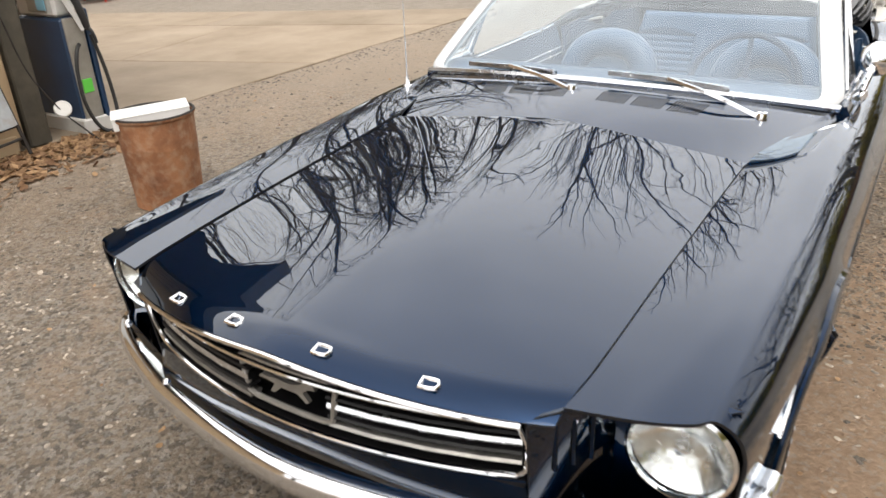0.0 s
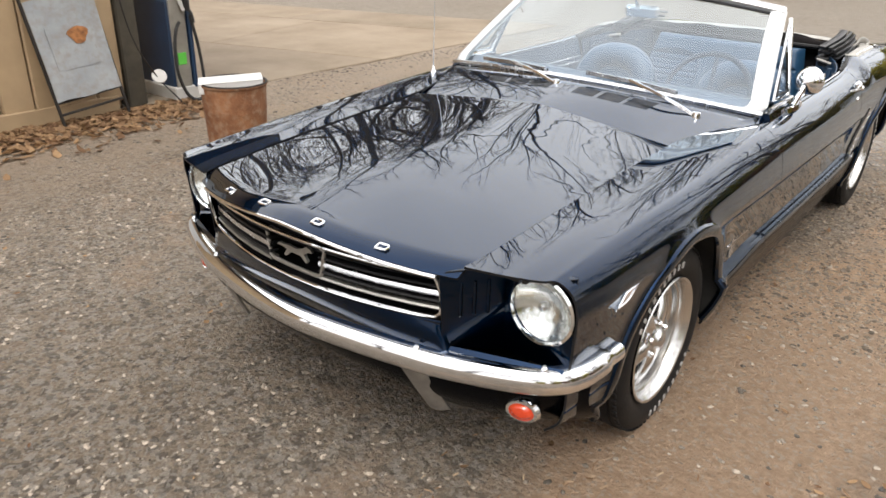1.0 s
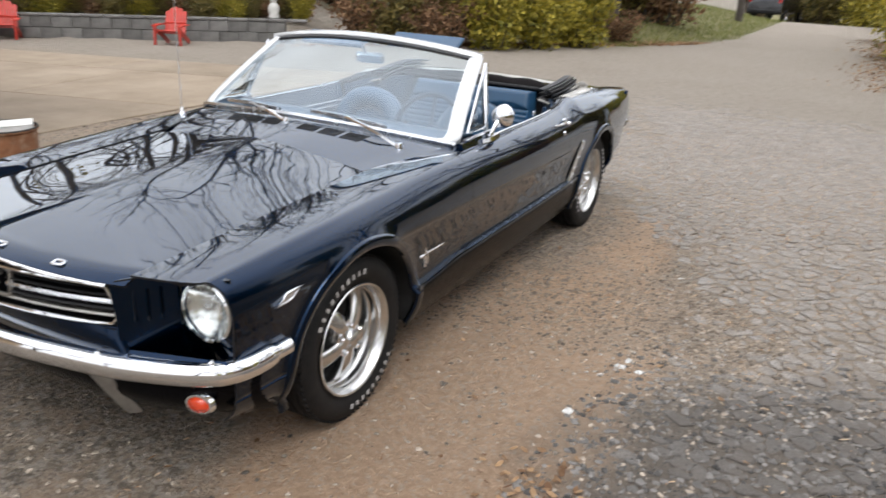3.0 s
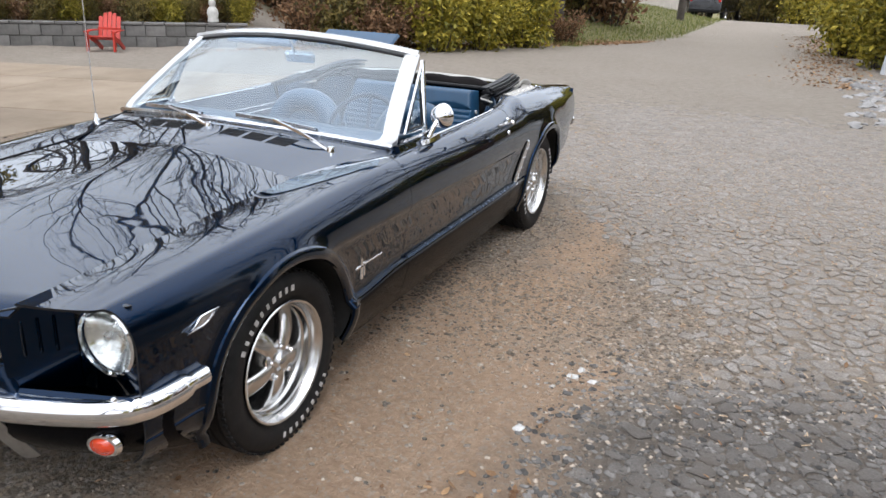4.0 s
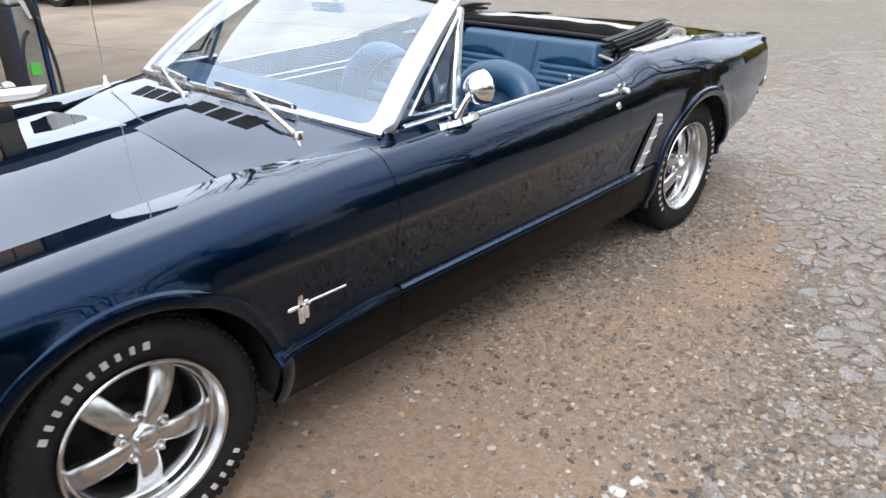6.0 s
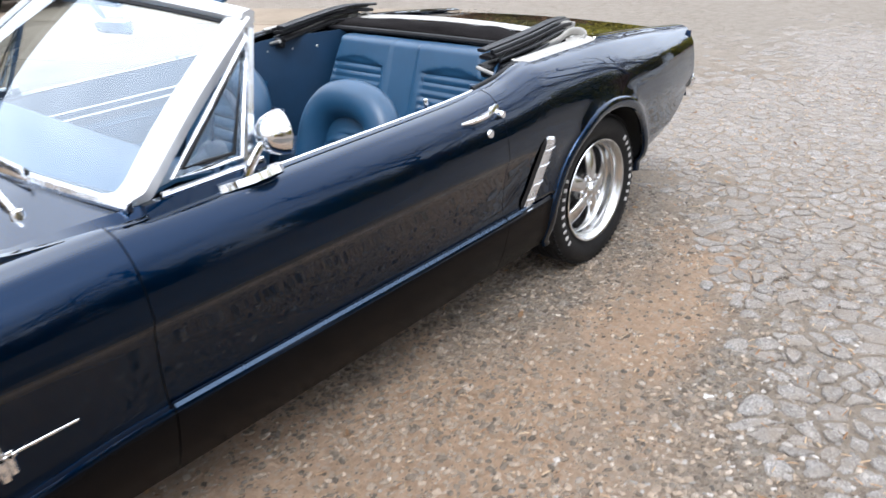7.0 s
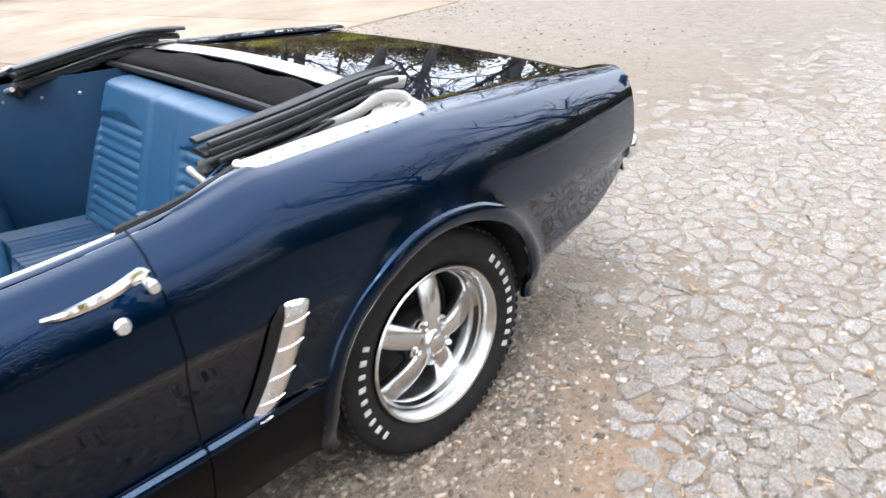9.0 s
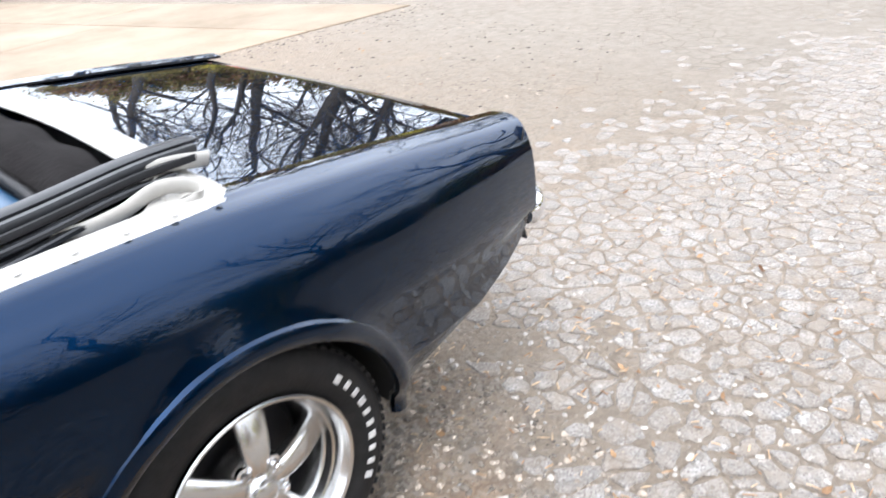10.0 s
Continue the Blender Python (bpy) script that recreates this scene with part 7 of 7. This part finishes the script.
scatter("rock_pile", "pile of broken grey rock beside the drive", "rocks", ROCK, 900, 24, lambda rg: yard(rg, 2.9, 5.0, 7.0, 13.0, 0.02, 0.12, lambda x, y, r: r.rand() < smooth(2.8, 3.9, x)), stone)
for k, (x, y, r) in enumerate(((1.511, -0.913, 0.026), (1.671, -0.455, 0.030), (1.587, -0.452, 0.028), (1.606, -0.38, 0.024), (1.60, 0.75, 0.014))):
    s = Shape()
    rg = np.random.RandomState(k)
    stone(s, rg, x, y, r, r)
    solid("pebble", s, WHITESTONE, "white pebble lying on the dirt", "stone", "white pebbles", smooth=False)


def leaf(s, rg, x, y, lo, hi):
    r = rg.uniform(lo, hi)
    a, tx, ty = rg.uniform(0, 6.283), rg.normal(0, 0.25), rg.normal(0, 0.25)
    m = Matrix.Translation((x, y, ground_z(x, y) + 0.006 + 0.010 * rg.rand())) @ Matrix.Rotation(a, 4, "Z") @ Matrix.Rotation(tx, 4, "X") @ Matrix.Rotation(ty, 4, "Y")
    w = r * rg.uniform(0.35, 0.6)
    cu = r * rg.uniform(0.1, 0.35)
    s.add([(-r, 0, cu), (-0.3 * r, -w, cu * 0.4), (0.5 * r, -w * 0.8, 0.1 * cu), (r, 0, cu), (0.5 * r, w * 0.8, 0.2 * cu), (-0.3 * r, w, cu * 0.5), (0, 0, 0)], [(0, 1, 6), (1, 2, 6), (2, 3, 6), (3, 4, 6), (4, 5, 6), (5, 0, 6)], m)


def straw(s, rg, x, y, lo, hi):
    r = rg.uniform(lo, hi)
    a = rg.uniform(0, 6.283)
    z = ground_z(x, y) + 0.010
    w = 0.0016 + 0.0014 * rg.rand()
    c, q = math.cos(a), math.sin(a)
    s.add([(x - c * r - q * w, y - q * r + c * w, z), (x - c * r + q * w, y - q * r - c * w, z), (x + c * r + q * w, y + q * r - c * w, z + 0.004), (x + c * r - q * w, y + q * r + c * w, z + 0.004), (x, y, z + 0.006)], [(0, 1, 4), (1, 2, 4), (2, 3, 4), (3, 0, 4)])


scatter("leaf_litter", "dry brown leaves drifted along the wall", "leaves", LEAF_LITTER, 2400, 31, lambda rg: (-4.33 + abs(rg.normal(0, 0.30)), rg.uniform(-3.4, 0.3), 0.026, 0.058), leaf)
scatter("leaf_litter", "scattered dry leaves on the gravel", "leaves", LEAF_LITTER, 420, 32, lambda rg: yard(rg, -4.0, 3.2, -3.6, 6.0, 0.007, 0.019, lambda x, y, r: r.rand() < 0.25 + smooth(0.4, 1.0, dens(x + 9, y))), leaf)
scatter("leaf_litter", "brown leaves under the shrubs at the yard's edge", "leaves", LEAF_LITTER, 3500, 33, lambda rg: (lambda t, o: (lerp(-8.3, -1.6, t) + o * 0.3, lerp(9.9, 17.6, t) + o, 0.03, 0.06))(rg.rand(), rg.normal(0.3, 0.6)), leaf)
scatter("leaf_litter", "brown leaves on top of the bank", "leaves", LEAF_LITTER, 3000, 34, lambda rg: (lambda c: (c.x, c.y, 0.03, 0.07))(W0 + WD * rg.uniform(0, length) + WN * rg.uniform(0.3, 3.0)), leaf)
scatter("leaf_litter", "brown leaves at the drive's far edge", "leaves", LEAF_LITTER, 1200, 35, lambda rg: (rg.normal(2.9, 0.4), rg.uniform(11, 26), 0.03, 0.06), leaf)
scatter("leaf_litter", "small drift of dry tan leaves on the dirt", "leaves", LEAF_LITTER, 60, 37, lambda rg: (rg.normal(1.55, 0.10), rg.normal(-1.42, 0.10), 0.010, 0.024), leaf)
scatter("pine_straw", "orange pine straw and chips strewn on the pavement", "straw", STRAW, 2000, 36, lambda rg: yard(rg, 0.4, 3.4, -2.5, 5.0, 0.005, 0.017, lambda x, y, r: r.rand() < 0.2 + dens(x + 3, y + 5)), straw)


def blade(s, rg, x, y, lo, hi):
    h = rg.uniform(lo, hi)
    a, b = rg.uniform(0, 6.283), rg.uniform(0, 0.5) * h
    z = ground_z(x, y) - 0.01
    w = 0.010
    c, q = math.cos(a), math.sin(a)
    s.add([(x - q * w, y + c * w, z), (x + q * w, y - c * w, z), (x + c * b, y + q * b, z + h)], [(0, 1, 2)])


scatter("grass", "patchy green-yellow grass on the mound", "grass", GRASS, 26000, 41, lambda rg: (lambda x, y: (x, y, 0.04, 0.14) if x < -1.0 - 1.6 * smooth(21, 15, y) and dens(x * 2, y) > -0.1 else None)(rg.uniform(-10, -0.8), 15.5 + 22 * rg.rand() ** 1.3), blade)


# ---- things at the edge of the yard ----
def parked_car(label, m):
    """A plain boxy black car, seen only far off; nose towards local -y."""
    t = thing("parked_car", label, "car", at=m)
    prof = [(-2.2, 0.45), (-2.15, 0.95), (-1.1, 1.08), (-0.55, 1.62), (1.9, 1.66), (2.2, 1.05), (2.25, 0.45)]
    s = Shape()
    n = len(prof)
    v = [(-0.88 + (0.12 if z > 1.2 else 0), y, z) for y, z in prof] + [(0.88 - (0.12 if z > 1.2 else 0), y, z) for y, z in prof]
    s.add(v, [tuple(range(n)), tuple(range(2 * n - 1, n - 1, -1))] + [(i, i + n, (i + 1) % n + n, (i + 1) % n) for i in range(n)])
    body = part("body", s, VANBLACK, t)
    md = body.modifiers.new("round", "BEVEL")
    md.width, md.segments = 0.06, 3
    for sx in (-1, 1):
        for y0, y1 in ((-0.35, 0.55), (0.65, 1.75)):
            part("side_window", Shape().add([(sx * 0.868, y0 - 0.2 if y0 < 0 else y0, 1.12), (sx * 0.868, y1, 1.12), (sx * 0.80, y1, 1.54), (sx * 0.80, y0, 1.54)], [(0, 1, 2, 3)]), DARKGLASS, t, thick=0.01)
        for yy in (-1.35, 1.35):
            w = part("wheel", Shape().lathe([(0.20, -0.10), (0.30, -0.11), (0.34, -0.08), (0.34, 0.08), (0.30, 0.11), (0.20, 0.10)], 28, pose(sx * 0.80, yy, 0.34, 0, 90, 0)), RUBBER, t)
            part("wheel_disc", Shape().lathe([(0, 0.06), (0.06, 0.09), (0.19, 0.07), (0.205, 0.10)], 24, pose(sx * 0.80, yy, 0.34, 0, 90 * sx, 0)), ALLOY, w)
        part("tail_light", Shape().block((sx * 0.76, 2.20, 1.10), (0.12, 0.06, 0.26), 0.02), REDLENS, t)
    part("rear_window", Shape().add([(-0.62, 2.13, 1.14), (0.62, 2.13, 1.14), (0.60, 1.98, 1.56), (-0.60, 1.98, 1.56)], [(0, 1, 2, 3)]), DARKGLASS, t, thick=0.02)
    part("bumper", Shape().block((0, 2.24, 0.52), (1.70, 0.12, 0.20), 0.04), BLACK, t)
    return t


parked_car("black utility car parked up the drive", pose(-2.0, 43.0, ground_z(-2.0, 43.0), 0, 0, 168))
parked_car("black car parked on the concrete by the wall", pose(-14.6, 4.2, 0.02 - yard_fall(-14.6), 0, 0, -70))
shed = thing("metal_shed", "pale ribbed metal shed behind the grass", "shed")
zb = ground_z(-8.5, 48.0) - 0.2
part("shed_body", Shape().block((-8.2, 49.5, zb + 1.4), (7.4, 3.0, 2.8), 0.02), SHEDMETAL, shed)
for k in range(18):
    part("rib", Shape().block((-11.7 + 0.4 * k, 47.985, zb + 1.4), (0.04, 0.04, 2.8), 0.008), SHEDMETAL, shed)
part("shed_roof", Shape().block((-8.2, 49.5, zb + 2.86), (7.8, 3.5, 0.12), 0.02), SHEDMETAL, shed)
bd = thing("pale_board", "pale painted board leaning at the drive's edge", "board")
part("board_panel", Shape().block((0, 0, 0.75), (0.9, 0.05, 1.5), 0.01, pose(4.3, 14.2, -0.02, -14, 0, -24)), PALEBOARD, bd)
part("board_edge", Shape().block((-0.46, 0, 0.75), (0.03, 0.07, 1.5), 0.008, pose(4.3, 14.2, -0.02, -14, 0, -24)), PALEBOARD, bd)
fig = solid("garden_ornament", Shape().lathe([(0.10, 0.0), (0.12, 0.03), (0.10, 0.10), (0.12, 0.20), (0.10, 0.28), (0.055, 0.33), (0.075, 0.38), (0.07, 0.44), (0.0, 0.48)], 20, pose(-9.1, 9.95, 0.50 - yard_fall(-9.1))), PLASTER, "small weathered white garden ornament on the wall", "ornament")

# ---- broken asphalt: each piece its own stone, set in dirt ----
paving = tagged(new("broken_asphalt"), "pale broken asphalt pieces set in brown dirt", "pavement", kind="structure")
rp = random.Random(77)
CELL = 0.074
PX0, PX1, PY0, PY1 = -0.9, 3.7, -2.6, 8.6
nx, ny = int((PX1 - PX0) / CELL), int((PY1 - PY0) / CELL)
seeds = {}
for i in range(-2, nx + 2):
    for j in range(-2, ny + 2):
        if rp.random() < 0.24:
            continue
        seeds[i, j] = (PX0 + (i + 0.5 + rp.uniform(-0.46, 0.46)) * CELL, PY0 + (j + 0.5 + rp.uniform(-0.46, 0.46)) * CELL)
joined = Shape()
pieces = []
for i in range(nx):
    for j in range(ny):
        if (i, j) not in seeds:
            continue
        x, y = seeds[i, j]
        a = asphalt_here(x, y)
        keep = 0.10 + 1.1 * smooth(-0.05, 0.5, a) - 0.22 * smooth(0.12, 0.45, noise.noise((x * 1.7, y * 1.7, 9.1)))
        keep *= lerp(0.62, 1.0, smooth(-0.5, 0.9, y))
        keep *= smooth(-0.8, 0.6, x + 0.9 * noise.noise((x * 0.7, y * 0.7, 3.3))) * smooth(8.4, 6.0, y + 1.2 * noise.noise((x * 0.6, y * 0.6, 6.3)))
        keep *= smooth(3.75, 2.9, x + 0.5 * noise.noise((x * 0.9, y * 0.9, 1.3)))
        if a < -0.02 or rp.random() > keep:
            continue
        h = CELL * 1.9
        poly = [(x - h, y - h), (x + h, y - h), (x + h, y + h), (x - h, y + h)]
        for di in (-2, -1, 0, 1, 2):
            for dj in (-2, -1, 0, 1, 2):
                if di or dj:
                    q = seeds.get((i + di, j + dj))
                    if q:
                        ex, ey = q[0] - x, q[1] - y
                        ln = math.hypot(ex, ey)
                        if ln > 1e-6:
                            poly = clip(poly, ex / ln, ey / ln, (ex * (x + q[0]) / 2 + ey * (y + q[1]) / 2) / ln)
        if len(poly) < 3:
            continue
        n = len(poly)
        cx, cy = sum(p[0] for p in poly) / n, sum(p[1] for p in poly) / n
        loose = smooth(4.4, 1.9, y)
        gap = lerp(rp.uniform(0.90, 0.98), rp.uniform(0.70, 0.95), loose)
        if y < 1.2:
            gap = lerp(gap, rp.uniform(0.66, 0.96), smooth(1.2, 0.4, y))
        rim = []
        for k in range(n):
            p, q = poly[k], poly[(k + 1) % n]
            for t in (0.24, 0.5, 0.76) if math.hypot(q[0] - p[0], q[1] - p[1]) > 0.03 else (0.5,):
                g = gap * (1 + lerp(0.05, 0.15, loose) * rp.uniform(-1, 1))
                ex, ey = cx + (lerp(p[0], q[0], t) - cx) * g, cy + (lerp(p[1], q[1], t) - cy) * g
                rim.append((ex + 0.016 * noise.noise((ex * 19, ey * 19, 5.0)), ey + 0.016 * noise.noise((ex * 17, ey * 17, 8.0))))
        m = len(rim)
        z = ground_z(cx, cy)
        flat = smooth(1.5, 3.0, y)
        top = z + rp.uniform(0.002, lerp(0.010, 0.005, flat))
        tl = lerp(0.035, 0.010, flat)
        tilt = (rp.uniform(-tl, tl), rp.uniform(-tl, tl))
        hgt = lambda p: top + (p[0] - cx) * tilt[0] + (p[1] - cy) * tilt[1]
        ins = [(lerp(p[0], cx, 0.16), lerp(p[1], cy, 0.16)) for p in rim]
        v = [(*p, z - 0.012) for p in rim] + [(*p, hgt(p) - 0.004) for p in rim] + [(*p, hgt(p)) for p in ins]
        f = [(k, (k + 1) % m, m + (k + 1) % m, m + k) for k in range(m)] + [(m + k, m + (k + 1) % m, 2 * m + (k + 1) % m, 2 * m + k) for k in range(m)] + [tuple(range(2 * m, 3 * m))]
        pieces.append((math.hypot(cx - 1.75, (cy - 1.9) * 0.8), cx, cy, v, f))
pieces.sort(key=lambda p: p[0])
for k, (d, cx, cy, v, f) in enumerate(pieces):
    if k < 300:
        part("asphalt_piece", Shape().add(v, f), ASPHALT, paving, smooth=False)
    else:
        joined.add(v, f)
rest = part("asphalt_pieces", joined, ASPHALT, paving, smooth=False)
tagged(rest, kind="stuff")
